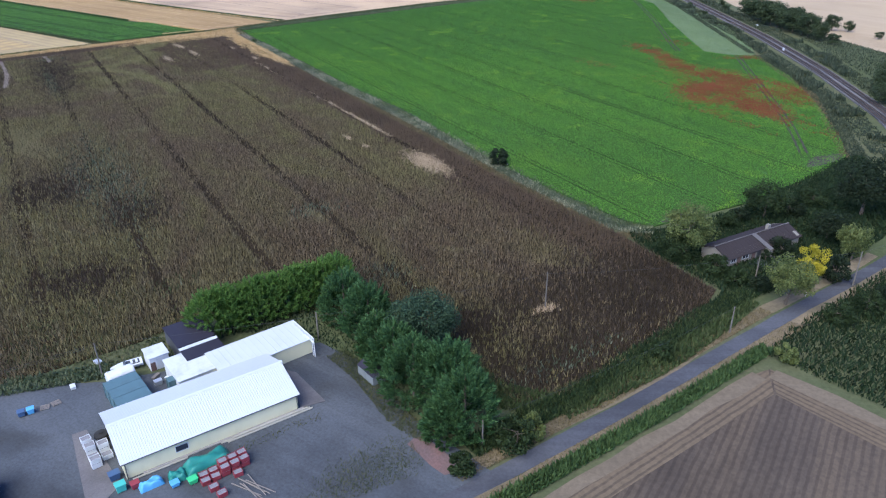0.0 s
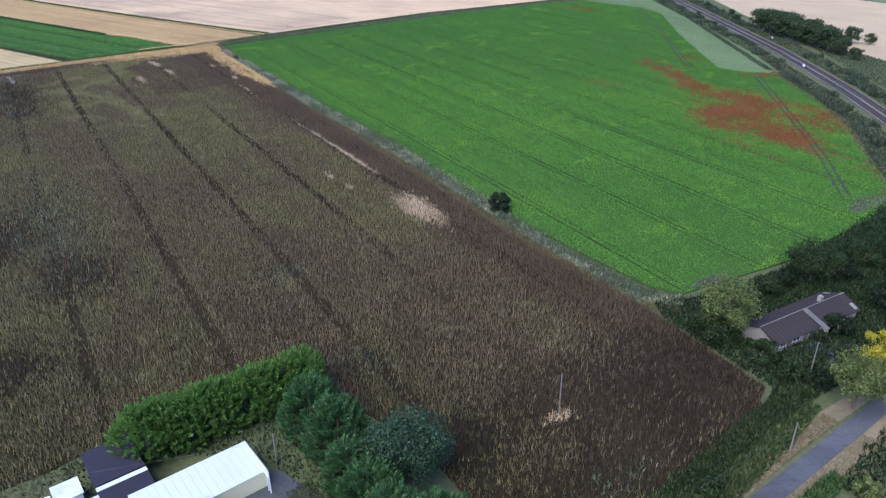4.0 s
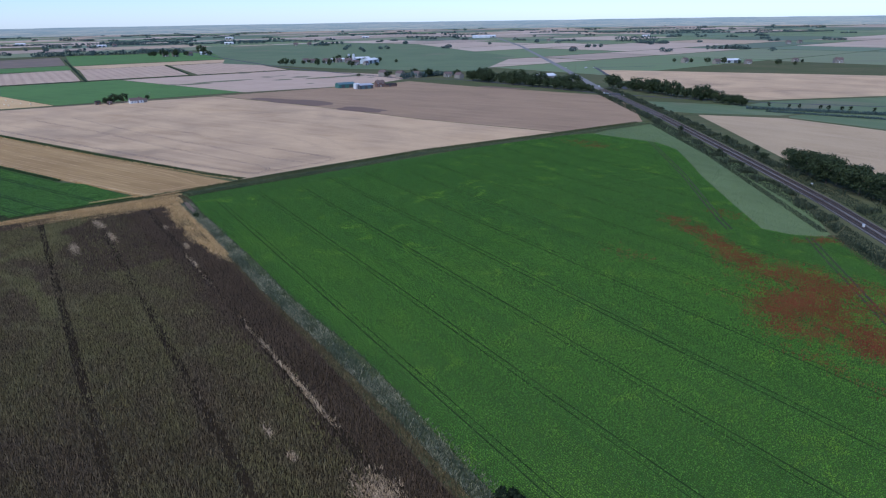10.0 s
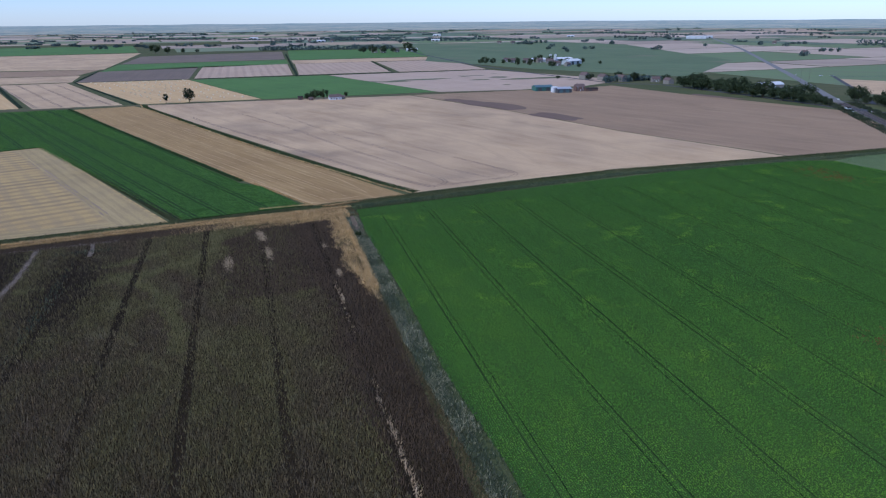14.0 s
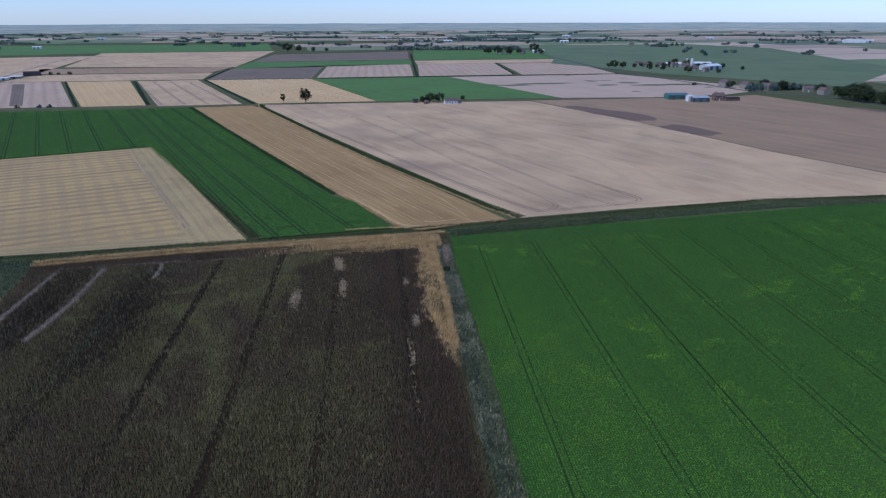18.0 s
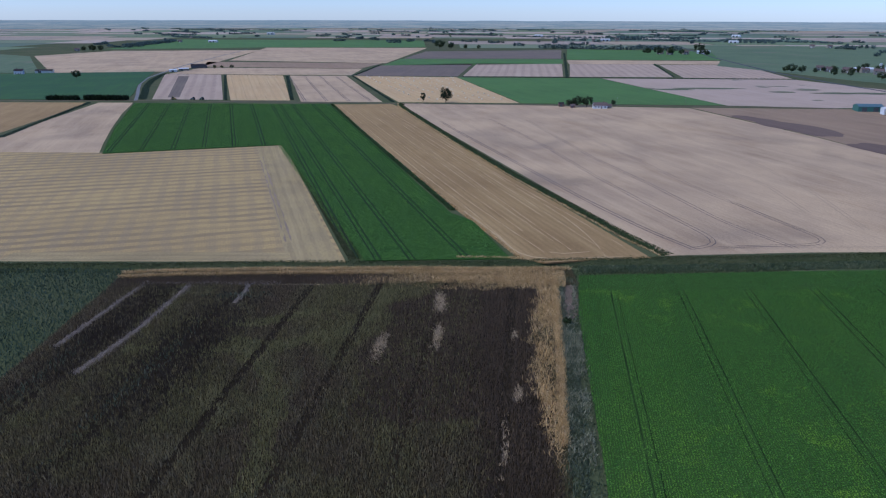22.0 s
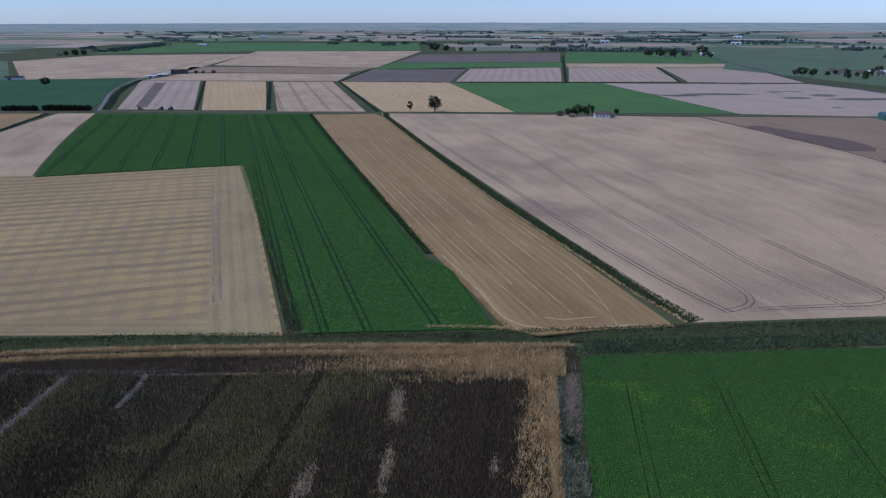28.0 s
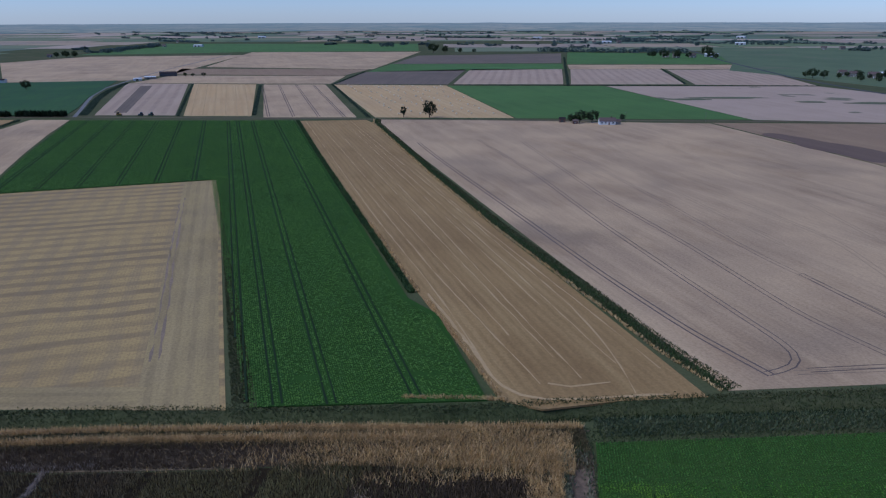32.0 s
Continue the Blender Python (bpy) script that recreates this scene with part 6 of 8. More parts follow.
first = part("roof_sheet", sheet(0), ROOFWHITE, shed)
for k in range(24):
    for back in (0, 1):
        ob = first if k == 0 and not back else new("roof_sheet", first.data)
        ob.parent = shed
        ob.matrix_basis = Matrix.Translation((-0.35 + k * 0.995, -0.3, SE - 0.06)) if not back else Matrix.Translation((-0.35 + (k + 1) * 0.995, SW + 0.3, SE - 0.06)) @ Matrix.Rotation(math.pi, 4, "Z")
bm = bmesh.new()
slab(bm, [(-0.35, SW / 2 - 0.35, SR - 0.03), (SL + 0.5, SW / 2 - 0.35, SR - 0.03), (SL + 0.5, SW / 2, SR + 0.12), (-0.35, SW / 2, SR + 0.12)], 0.03)
slab(bm, [(-0.35, SW / 2, SR + 0.12), (SL + 0.5, SW / 2, SR + 0.12), (SL + 0.5, SW / 2 + 0.35, SR - 0.03), (-0.35, SW / 2 + 0.35, SR - 0.03)], 0.03)
part("ridge_cap", bm, ROOFWHITE, shed)
bm = bmesh.new()
box(bm, -0.35, -0.42, SE - 0.16, SL + 0.4, -0.3, SE - 0.04, 0.02)
part("gutter", bm, DARKSTEEL, shed, "dark roof gutter")
for x in (0.15, SL - 0.15):
    bm = bmesh.new()
    tube(bm, (x, -0.12, 0.05), (x, -0.12, SE - 0.3), 0.06, 0.06, 8)
    tube(bm, (x, -0.12, SE - 0.3), (x, -0.36, SE - 0.1), 0.06, 0.06, 8)
    part("downpipe", bm, DARKSTEEL, shed)
window(shed, 6.2, 1.05, 1.7, 1.05, bar=False)
bm = bmesh.new()
box(bm, 2.0, -0.35, 0.0, SL + 0.7, -0.02, 0.25, 0.02)
part("plinth", bm, CONCRETE, shed)
bm = bmesh.new()
box(bm, SL - 0.02, 3.5, 0, SL + 0.05, 7.5, 2.6, 0.01)
part("door", bm, DIRTYWHITE, shed, "sliding end door")

# pipes laid along the shed wall
for x0, x1, y, z in ((11.8, 24.6, -0.62, 0.22), (12.6, 24.9, -0.95, 0.22), (13.5, 24.2, -0.78, 0.46), (0.6, 7.4, -0.6, 0.2)):
    bm = bmesh.new()
    tube(bm, (x0, y, z), (x1, y - 0.05, z), 0.13, 0.13, 10)
    p = part("pipe", bm, paint("cream_pipe", (0.33, 0.31, 0.25), 0.55, 0.4))
    p.matrix_world = turned(-39.5, 66.0, A)
    tagged(p, "long cream pipe lying along the shed wall", "pipe", "pipes by the shed")

# ---- annex and back sheds ----
annex = thing("annex", turned(-32.2, 84.2, 38.5), "low cream annex with a flat white roof", "shed")
bm = bmesh.new()
box(bm, 0, 0, 0, 14.6, 6.2, 2.6, 0.02)
part("wall", bm, CREAM, annex)
for k in range(15):
    bm = bmesh.new()
    slab(bm, [(-0.2 + k, -0.2, 2.72), (0.78 + k, -0.2, 2.72), (0.78 + k, 6.4, 2.86), (-0.2 + k, 6.4, 2.86)], 0.08)
    part("roof_sheet", bm, ROOFWHITE, annex)
gantry = thing("end_frame", turned(-20.3, 92.2, 128), "white lattice frame across the annex end", "frame")
for z in (2.7, 3.5):
    bm = bmesh.new()
    tube(bm, (-0.3, 0, z), (6.4, 0, z), 0.09, 0.09, 6)
    part("rail", bm, WHITE, gantry)
for k in range(7):
    bm = bmesh.new()
    tube(bm, (k, 0, 2.7), (k + 0.5, 0, 3.5), 0.055, 0.055, 6)
    tube(bm, (k + 0.5, 0, 3.5), (min(k + 1, 6.4), 0, 2.7), 0.055, 0.055, 6)
    part("lattice", bm, WHITE, gantry)
for x in (-0.3, 0.3, 6.4):
    bm = bmesh.new()
    tube(bm, (x, 0, 0), (x, 0, 3.5), 0.09, 0.09, 6)
    part("post", bm, WHITE, gantry)
lean = thing("back_store", turned(-38.1, 82.6, 38.5), "low store with a stained white roof", "shed")
bm = bmesh.new()
box(bm, 0, 0, 0, 6.6, 6.4, 2.4, 0.02)
part("wall", bm, DIRTYWHITE, lean)
bm = bmesh.new()
slab(bm, [(-0.15, -0.15, 2.5), (6.75, -0.15, 2.5), (6.75, 6.5, 2.75), (-0.15, 6.5, 2.75)], 0.1)
part("roof", bm, DIRTYWHITE, lean)
dark = thing("dark_shed", turned(-38.2, 87.4, 38), "black felt-roofed shed with one pale roof strip", "shed")
bm = bmesh.new()
box(bm, 0, 0, 0, 5.6, 11, 2.6, 0.02)
part("wall", bm, DARKSTEEL, dark)
for k, mt in enumerate((BLACKROOF, BLACKROOF, BLACKROOF, DIRTYWHITE, BLACKROOF, BLACKROOF, BLACKROOF, BLACKROOF, BLACKROOF, BLACKROOF, BLACKROOF)):
    w = 1.0 if k != 3 else 0.75
    bm = bmesh.new()
    slab(bm, [(-0.2, k, 2.8 + k * 0.03), (5.8, k, 2.8 + k * 0.03), (5.8, k + w, 2.8 + (k + 1) * 0.03), (-0.2, k + w, 2.8 + (k + 1) * 0.03)], 0.08)
    part("roof_sheet", bm, mt, dark, "pale clear roof strip" if k == 3 else "")
wh = thing("white_hut", turned(-44.6, 88.4, 38), "small flat-roofed white hut with a door", "hut")
bm = bmesh.new()
box(bm, 0, 0, 0, 2.9, 3.0, 2.3, 0.04)
part("wall", bm, WHITE, wh)
bm = bmesh.new()
slab(bm, [(-0.15, -0.15, 2.4), (3.05, -0.15, 2.4), (3.05, 3.15, 2.5), (-0.15, 3.15, 2.5)], 0.1)
part("roof", bm, DIRTYWHITE, wh)
bm = bmesh.new()
box(bm, 1.0, -0.05, 0.02, 2.2, 0.02, 1.9, 0.01)
part("door", bm, ROOFWHITE, wh)
bm = bmesh.new()
box(bm, 0.05, -0.03, 0.0, 0.8, 0.02, 1.5, 0.01)
part("panel", bm, BRICKRED, wh, "brown timber panel")


def loft(name, stations, mat, parent, caps=True):
    """A skin drawn through closed sections."""
    bm = bmesh.new()
    rows = [[bm.verts.new(p) for p in s] for s in stations]
    k = len(rows[0])
    for a, b in zip(rows, rows[1:]):
        for i in range(k):
            bm.faces.new((a[i], a[(i + 1) % k], b[(i + 1) % k], b[i]))
    if caps:
        bm.faces.new(rows[0][::-1])
        bm.faces.new(rows[-1])
    bmesh.ops.recalc_face_normals(bm, faces=bm.faces[:])
    return part(name, bm, mat, parent)


def container(name, x, y, ang, L, W, H, mat, label):
    """A steel box with ribbed sides, corner posts, roof and end doors."""
    ob = thing(name, turned(x, y, ang), label, "container")
    ring = []
    for i in range(int(L / 0.15)):
        ring.append((0.1 + i * 0.15, 0.03 if i // 2 % 2 else 0.0))
    outline = ring + [(x, W - y) for x, y in reversed(ring)]
    loft("body", [[(x, y, z) for x, y in outline] for z in (0.12, H - 0.05)], mat, ob)
    bm = bmesh.new()
    slab(bm, [(0.03, 0.02, H), (L - 0.03, 0.02, H), (L - 0.03, W - 0.02, H), (0.03, W - 0.02, H)], 0.07)
    part("roof", bm, mat, ob)
    for a in (0.0, L - 0.12):
        for b in (0.0, W - 0.12):
            bm = bmesh.new()
            box(bm, a, b, 0, a + 0.12, b + 0.12, H + 0.02, 0.01)
            part("corner_post", bm, mat, ob)
    for s in (0, 1):
        bm = bmesh.new()
        box(bm, L - 0.01, 0.14 + s * (W / 2 - 0.12), 0.15, L + 0.04, W / 2 + s * (W / 2 - 0.14), H - 0.1, 0.01)
        part("door", bm, mat, ob)
    return ob


for x, y in ((-47.5, 80.4), (-46.0, 78.6), (-44.5, 76.8)):
    container("container", x, y, 40, 4.7, 2.3, 2.6, TEAL, "blue-grey steel container in a row behind the shed")
container("container", -51.6, 59.0, 118, 7.0, 2.4, 2.5, DIRTYWHITE, "white ribbed container at the yard edge")
container("generator_box", -39.9, 83.2, 38, 2.4, 1.4, 1.9, TEAL, "grey-blue machine box in the back yard")


boat = thing("boat", turned(-50.6, 88.0, 30), "small white motor boat laid up on the grass", "boat")
st = []
for t in np.linspace(0, 1, 9):
    w = 0.95 * (1 - (1 - min(1, t * 1.9)) ** 2) if t < 0.55 else 0.95
    w, keel = max(0.05, w), 0.15 + 0.45 * (1 - t) ** 3
    st.append([(4.6 * t, -w, 0.95), (4.6 * t, -w * 0.85, 0.5), (4.6 * t, 0, keel), (4.6 * t, w * 0.85, 0.5), (4.6 * t, w, 0.95), (4.6 * t, 0, 1.0)])
loft("hull", st, WHITE, boat)
bm = bmesh.new()
box(bm, 2.0, -0.6, 0.96, 4.2, 0.6, 1.03, 0.02)
part("cockpit", bm, DARKSTEEL, boat, "dark open cockpit")
bm = bmesh.new()
slab(bm, [(1.9, -0.65, 1.0), (1.9, 0.65, 1.0), (2.25, 0.6, 1.35), (2.25, -0.6, 1.35)], 0.03)
part("windscreen", bm, GLASSDARK, boat)
for x in (2.9, 3.6):
    bm = bmesh.new()
    box(bm, x, -0.5, 1.03, x + 0.35, 0.5, 1.2, 0.03)
    part("seat", bm, WHITE, boat)
bm = bmesh.new()
for x in (0.9, 3.7):
    box(bm, x, -0.6, -0.02, x + 0.15, 0.6, 0.4)
part("cradle", bm, WOOD, boat)
van = thing("box_trailer", turned(-48.7, 83.6, 41), "white round-roofed trailer behind the containers", "trailer")
st = []
for t in (0, 0.06, 0.5, 0.94, 1.0):
    s = 0.93 if t in (0, 1.0) else 1.0
    st.append([(3.8 * t, 1.1 + 1.1 * s * math.cos(q), 1.45 + 1.05 * s * math.copysign(abs(math.sin(q)) ** 0.6, math.sin(q))) for q in np.linspace(0, 2 * math.pi, 17)[:-1]])
loft("body", st, WHITE, van)
for a in (1.1, 2.4):
    for b in (0.1, 2.1):
        bm = bmesh.new()
        tube(bm, (a, b - 0.1, 0.32), (a, b + 0.1, 0.32), 0.32, 0.32, 14)
        part("wheel", bm, RUBBER, van)

# ---- yard clutter ----
for name, poly in (("concrete_slab", [(-24.4, 88.6), (-22.4, 87.9), (-16.9, 81.0), (-20.2, 79.6)]), ("concrete_slab", [(-50.2, 74.2), (-48.6, 75.2), (-39.8, 65.0), (-41.0, 62.0), (-43.4, 63.0)])):
    field(name, poly, YARDCONC, (0.82, 0.57), "worn pale concrete apron beside the shed", 0.14, "slab")
field("brick_patch", [(-4.8, 72.0), (-3.9, 73.3), (-2.6, 73.6), (-1.4, 72.2), (0.2, 70.4), (2.0, 68.2), (1.6, 66.9), (0.1, 66.4), (-1.6, 68.0), (-3.4, 70.4)], field_mat("brick_dust", (0.13, 0.09, 0.085), (0.17, 0.1, 0.088), (0.09, 0.08, 0.082), grain=0.6, fine=3, big=0.3), (0.6, -0.8), "reddish crushed brick by the yard entrance", 0.10, "patch")


TRAYGREY = paint("pale_tray", (0.2, 0.195, 0.2), 0.6, 0.4)


def crate(name, x, y, ang, w, d, h, mat, label, group="", z=0.1):
    """An open slatted crate: floor, posts and side slats."""
    ob = thing(name, turned(x, y, ang, z), label, "crate", group)
    bm = bmesh.new()
    box(bm, 0, 0, 0, w, d, 0.06)
    part("floor", bm, mat, ob)
    for a in (0, w - 0.06):
        for b in (0, d - 0.06):
            bm = bmesh.new()
            box(bm, a, b, 0.06, a + 0.06, b + 0.06, h)
            part("post", bm, mat, ob)
    for i in range(3):
        z0 = 0.1 + i * (h - 0.1) / 3
        z1 = z0 + (h - 0.1) / 3 - 0.06
        for q in ((0.06, -0.02, w - 0.06, 0.02), (0.06, d - 0.02, w - 0.06, d + 0.02), (-0.02, 0.06, 0.02, d - 0.06), (w - 0.02, 0.06, w + 0.02, d - 0.06)):
            bm = bmesh.new()
            box(bm, q[0], q[1], z0, q[2], q[3], z1)
            part("slat", bm, mat, ob)
    for i in range(3):
        bm = bmesh.new()
        box(bm, 0.05, 0.06 + i * (d - 0.12) / 3, h - 0.14, w - 0.05, (i + 1) * (d - 0.12) / 3, h - 0.09)
        part("tray", bm, TRAYGREY, ob, "pale grey tray inside the crate")
    return ob


first = crate("white_crate", -47.2, 71.2, 35, 1.2, 1.0, 0.75, WHITE, "white plastic slatted crate stacked outside the shed", "white crates")
for x, y, z in ((-46.2, 70.0, 0.1), (-45.3, 68.8, 0.1), (-44.4, 67.6, 0.1), (-45.7, 71.8, 0.1), (-44.7, 70.5, 0.1), (-43.7, 69.2, 0.1), (-47.2, 71.2, 0.86), (-46.2, 70.0, 0.86), (-44.4, 67.6, 0.86), (-44.7, 70.5, 0.86)):
    copy_thing(first, turned(x, y, 35 + (x * 7) % 5, z))
first = crate("red_crate", -29.6, 64.6, 35, 1.1, 0.9, 0.7, RED, "maroon plastic slatted crate in a stack", "red crates")
for k, (x, y) in enumerate([(-28.6, 65.4), (-27.6, 66.2), (-26.6, 67.0), (-25.6, 67.8), (-30.2, 65.6), (-29.2, 66.4), (-28.2, 67.2), (-27.2, 68.0), (-26.2, 68.8), (-28.3, 63.6), (-27.0, 62.6), (-26.0, 66.0)]):
    copy_thing(first, turned(x, y, 35 + (k * 37) % 7 - 3, 0.1))
    if k in (1, 2, 3, 6, 7, 8):
        copy_thing(first, turned(x + 0.05, y, 36 + (k * 23) % 5 - 2, 0.82))


def heap(name, x, y, ang, L, W, H, mat, label, seed, category="tarpaulin"):
    """A sheet draped over goods: a folded, sagging skin that reaches the ground."""
    k = 15
    gx, gy = np.meshgrid(np.linspace(-1, 1, k), np.linspace(-1, 1, k))
    z = H * np.clip(1.25 - np.maximum(np.abs(gx), np.abs(gy)) ** 5 * 1.25, 0, 1)
    rng = np.random.default_rng(seed)
    z = z * (0.82 + 0.18 * np.sin(gx * 5 + seed) * np.cos(gy * 4)) + rng.normal(0, 0.03, z.shape) * (z > 0.05)
    v = np.stack([gx * L / 2, gy * W / 2, np.maximum(z, 0.0)], -1).reshape(-1, 3)
    q = [(i * k + j, i * k + j + 1, (i + 1) * k + j + 1, (i + 1) * k + j) for i in range(k - 1) for j in range(k - 1)]
    ob = new(name, raw_mesh(name, v, None, q, [mat], True))
    ob.matrix_world = turned(x, y, ang, 0.09)
    return tagged(ob, label, category)


heap("tarpaulin", -30.2, 68.6, 37, 6.0, 2.6, 1.3, TARP, "green tarpaulin draped over stacked goods", 1)
heap("tarpaulin", -33.2, 66.2, 30, 2.2, 1.8, 1.0, TARP, "crumpled green tarpaulin beside the shed", 2)
heap("blue_cover", -36.0, 64.9, 36, 2.9, 1.3, 1.0, BLUE, "light blue sheet over a long bundle", 3, "cover")


def bin_box(name, x, y, ang, w, d, h, mat, label):
    """A plastic bin with a rim, a lid and feet."""
    ob = thing(name, turned(x, y, ang, 0.09), label, "bin")
    bm = bmesh.new()
    r0 = box(bm, 0, 0, 0.08, w, d, h, 0.04)
    for v in bm.verts:
        if v.co.z < h / 2:
            v.co.x, v.co.y = w / 2 + (v.co.x - w / 2) * 0.86, d / 2 + (v.co.y - d / 2) * 0.86
    part("body", bm, mat, ob)
    bm = bmesh.new()
    box(bm, -0.05, -0.05, h, w + 0.05, d + 0.05, h + 0.07, 0.02)
    part("lid", bm, mat, ob)
    for a in (0.12, w - 0.24):
        bm = bmesh.new()
        box(bm, a, 0.1, -0.01, a + 0.12, d - 0.1, 0.08)
        part("foot", bm, DARKSTEEL, ob)
    return ob


bin_box("bin", -39.6, 63.4, 38, 1.2, 1.0, 1.1, GREENP, "mint green plastic bin at the shed corner")
bin_box("bin", -41.2, 65.3, 38, 1.3, 1.0, 1.0, NAVY, "dark navy bin beside the shed wall")
bin_box("bin", -38.0, 64.0, 38, 1.0, 0.9, 0.8, RED, "maroon bin beside the green one")
bin_box("bin", -33.2, 64.2, 38, 1.0, 0.9, 0.6, BLUE, "low blue bin before the tarpaulin")
bin_box("bin", -31.2, 64.7, 38, 1.1, 0.9, 0.7, paint("bright_green_plastic", (0.05, 0.42, 0.16), 0.4, 0.2), "bright green bin before the crates")
bin_box("bin", -59.2, 77.6, 30, 0.9, 0.9, 0.8, NAVY, "navy bin on the far yard edge")
bin_box("bin", -58.2, 78.2, 30, 0.9, 0.9, 0.8, BLUE, "blue bin on the far yard edge")
bm = bmesh.new()
tube(bm, (0, 0, 0.0), (0, 0, 1.1), 0.95, 0.9, 20)
tube(bm, (0, 0, 1.1), (0, 0, 1.25), 0.9, 0.35, 20)
tank = thing("water_tank", turned(-45.6, 73.2, 0, 0.09), "round black plastic tank beside the crates", "tank")
part("body", bm, RUBBER, tank)
bm = bmesh.new()
tube(bm, (0, 0, 1.25), (0, 0, 1.33), 0.3, 0.3, 14)
part("lid", bm, RUBBER, tank)
r = random.Random(5)
for k, (x, y, L, W, H, mt, lb) in enumerate([(-42.6, 84.6, 1.1, 0.8, 0.7, STEEL, "pale metal box"), (-41.4, 86.0, 0.9, 0.6, 0.4, DIRTYWHITE, "dirty white tub"), (-43.4, 86.2, 1.4, 0.5, 0.3, WOOD, "weathered timber box"), (-40.6, 81.6, 0.8, 0.8, 0.9, NAVY, "dark navy box"), (-38.9, 86.0, 1.2, 0.9, 0.6, RUBBER, "black plastic box"), (-54.2, 84.2, 1.0, 0.7, 0.4, DIRTYWHITE, "dirty white tub"), (-53.0, 90.6, 1.3, 0.9, 0.35, STEEL, "pale metal box")]):
    bm = bmesh.new()
    box(bm, 0, 0, 0, L, W, H, 0.04)
    jb = thing("junk_box", turned(x, y, 38 + k * 17, 0.07), lb + " lying behind the shed", "box")
    part("body", bm, mt, jb)
    bm = bmesh.new()
    box(bm, -0.03, -0.03, H, L + 0.03, W + 0.03, H + 0.05, 0.015)
    part("lid", bm, mt, jb)
for k in range(7):
    bm = bmesh.new()
    tube(bm, (-2.3, 0, 0), (2.3, 0, 0), 0.07, 0.06, 7)
    p = part("timber_pole", bm, WOOD)
    p.matrix_world = turned(-23.3 + r.uniform(-0.9, 0.9), 64.2 + r.uniform(-0.8, 0.8), -38 + r.uniform(-14, 14), 0.16 + 0.1 * (k % 2))
    tagged(p, "weathered timber pole in a loose pile", "pole", "loose timber poles")
for k, (x, y) in enumerate([(-57.0, 79.2), (-55.6, 80.1)]):
    bm = bmesh.new()
    for i in range(5):
        box(bm, 0, i * 0.24, 0.1, 1.2, i * 0.24 + 0.16, 0.13)
    for i in range(3):
        box(bm, i * 0.5, 0, 0, i * 0.5 + 0.14, 1.1, 0.1)
    p = part("pallet", bm, WOOD)
    p.matrix_world = turned(x, y, 25 + k * 20, 0.09)
    tagged(p, "weathered wooden pallet at the yard edge", "pallet", "pallets")
hut = thing("small_shed", turned(-12.9, 87.6, -52), "small grey timber shed under the conifers", "shed")
part("wall", gable_body(4.2, 2.2, 1.7, 2.2), paint("grey_boards", (0.14, 0.155, 0.155), 0.85, 0.4), hut)
for q in ([(-0.1, -0.1, 1.72), (4.3, -0.1, 1.72), (4.3, 1.1, 2.28), (-0.1, 1.1, 2.28)], [(4.3, 2.3, 1.72), (-0.1, 2.3, 1.72), (-0.1, 1.1, 2.28), (4.3, 1.1, 2.28)]):
    bm = bmesh.new()
    slab(bm, q, 0.05)
    part("roof", bm, BLACKROOF, hut)

# ---- the bungalow ----
BA = 29.4
bung = thing("bungalow", turned(55.0, 120.5, BA), "low brown-tiled bungalow with pale walls and a gabled cross wall", "house")
BL, BW, BE, BR = 21.3, 6.4, 2.2, 3.5
part("wall", gable_body(BL, BW, BE, BR), PLASTER, bung)
rng = random.Random(9)
rows_n, tiles = 9, 24
bm = bmesh.new()
slab(bm, [(0, 0, 0.05), (0.86, 0, 0.0), (0.86, 0.62, 0.02), (0, 0.62, 0.07)], 0.03)
tile0 = None
pitch = math.atan2(BR - BE, BW / 2)
for s in (0, 1):
    for i in range(rows_n if s == 0 else 7):
        for j in range(tiles):
            if tile0 is None:
                tile0 = part("roof_tile", bm, SLATE, bung)
                ob = tile0
            elif s == 1 and (i % 1 or j % 2):
                continue
            else:
                ob = new("roof_tile", tile0.data)
                ob.parent = bung
            d = -0.45 + i * (BW / 2 + 0.45) / (rows_n if s == 0 else 7)
            m = Matrix.Translation((-0.3 + j * 0.86, d, BE + 0.06 + d * math.tan(pitch))) @ Matrix.Rotation(pitch, 4, "X")
            if s == 1:
                m = Matrix.Translation((-0.3 + j * 0.86 + 1.72, BW - d, BE + 0.06 + d * math.tan(pitch))) @ Matrix.Rotation(math.pi, 4, "Z") @ Matrix.Rotation(pitch, 4, "X") @ Matrix.Diagonal((2, 1.25, 1, 1))
            ob.matrix_basis = m
for q in ([(-0.35, -0.45, BE - 0.2), (BL + 0.35, -0.45, BE - 0.2), (BL + 0.35, BW / 2, BR + 0.02), (-0.35, BW / 2, BR + 0.02)], [(BL + 0.35, BW + 0.45, BE - 0.2), (-0.35, BW + 0.45, BE - 0.2), (-0.35, BW / 2, BR + 0.02), (BL + 0.35, BW / 2, BR + 0.02)]):
    bm = bmesh.new()
    slab(bm, q, 0.06)
    part("roof", bm, SLATE, bung)
bm = bmesh.new()
tube(bm, (-0.35, BW / 2, BR + 0.1), (BL + 0.35, BW / 2, BR + 0.1), 0.13, 0.13, 8)
part("ridge", bm, YARDCONC, bung, "pale ridge tiles")
bm = bmesh.new()
slab(bm, [(10.2, -1.6, 2.2), (11.3, -1.6, 2.2), (11.3, BW / 2, BR + 0.25), (10.2, BW / 2, BR + 0.25)], 0.12)
part("cross_wall_roof", bm, YARDCONC, bung, "pale sloping strip across the roof")
bm = bmesh.new()
box(bm, 10.3, -1.5, 0, 11.2, 0.2, 2.1)
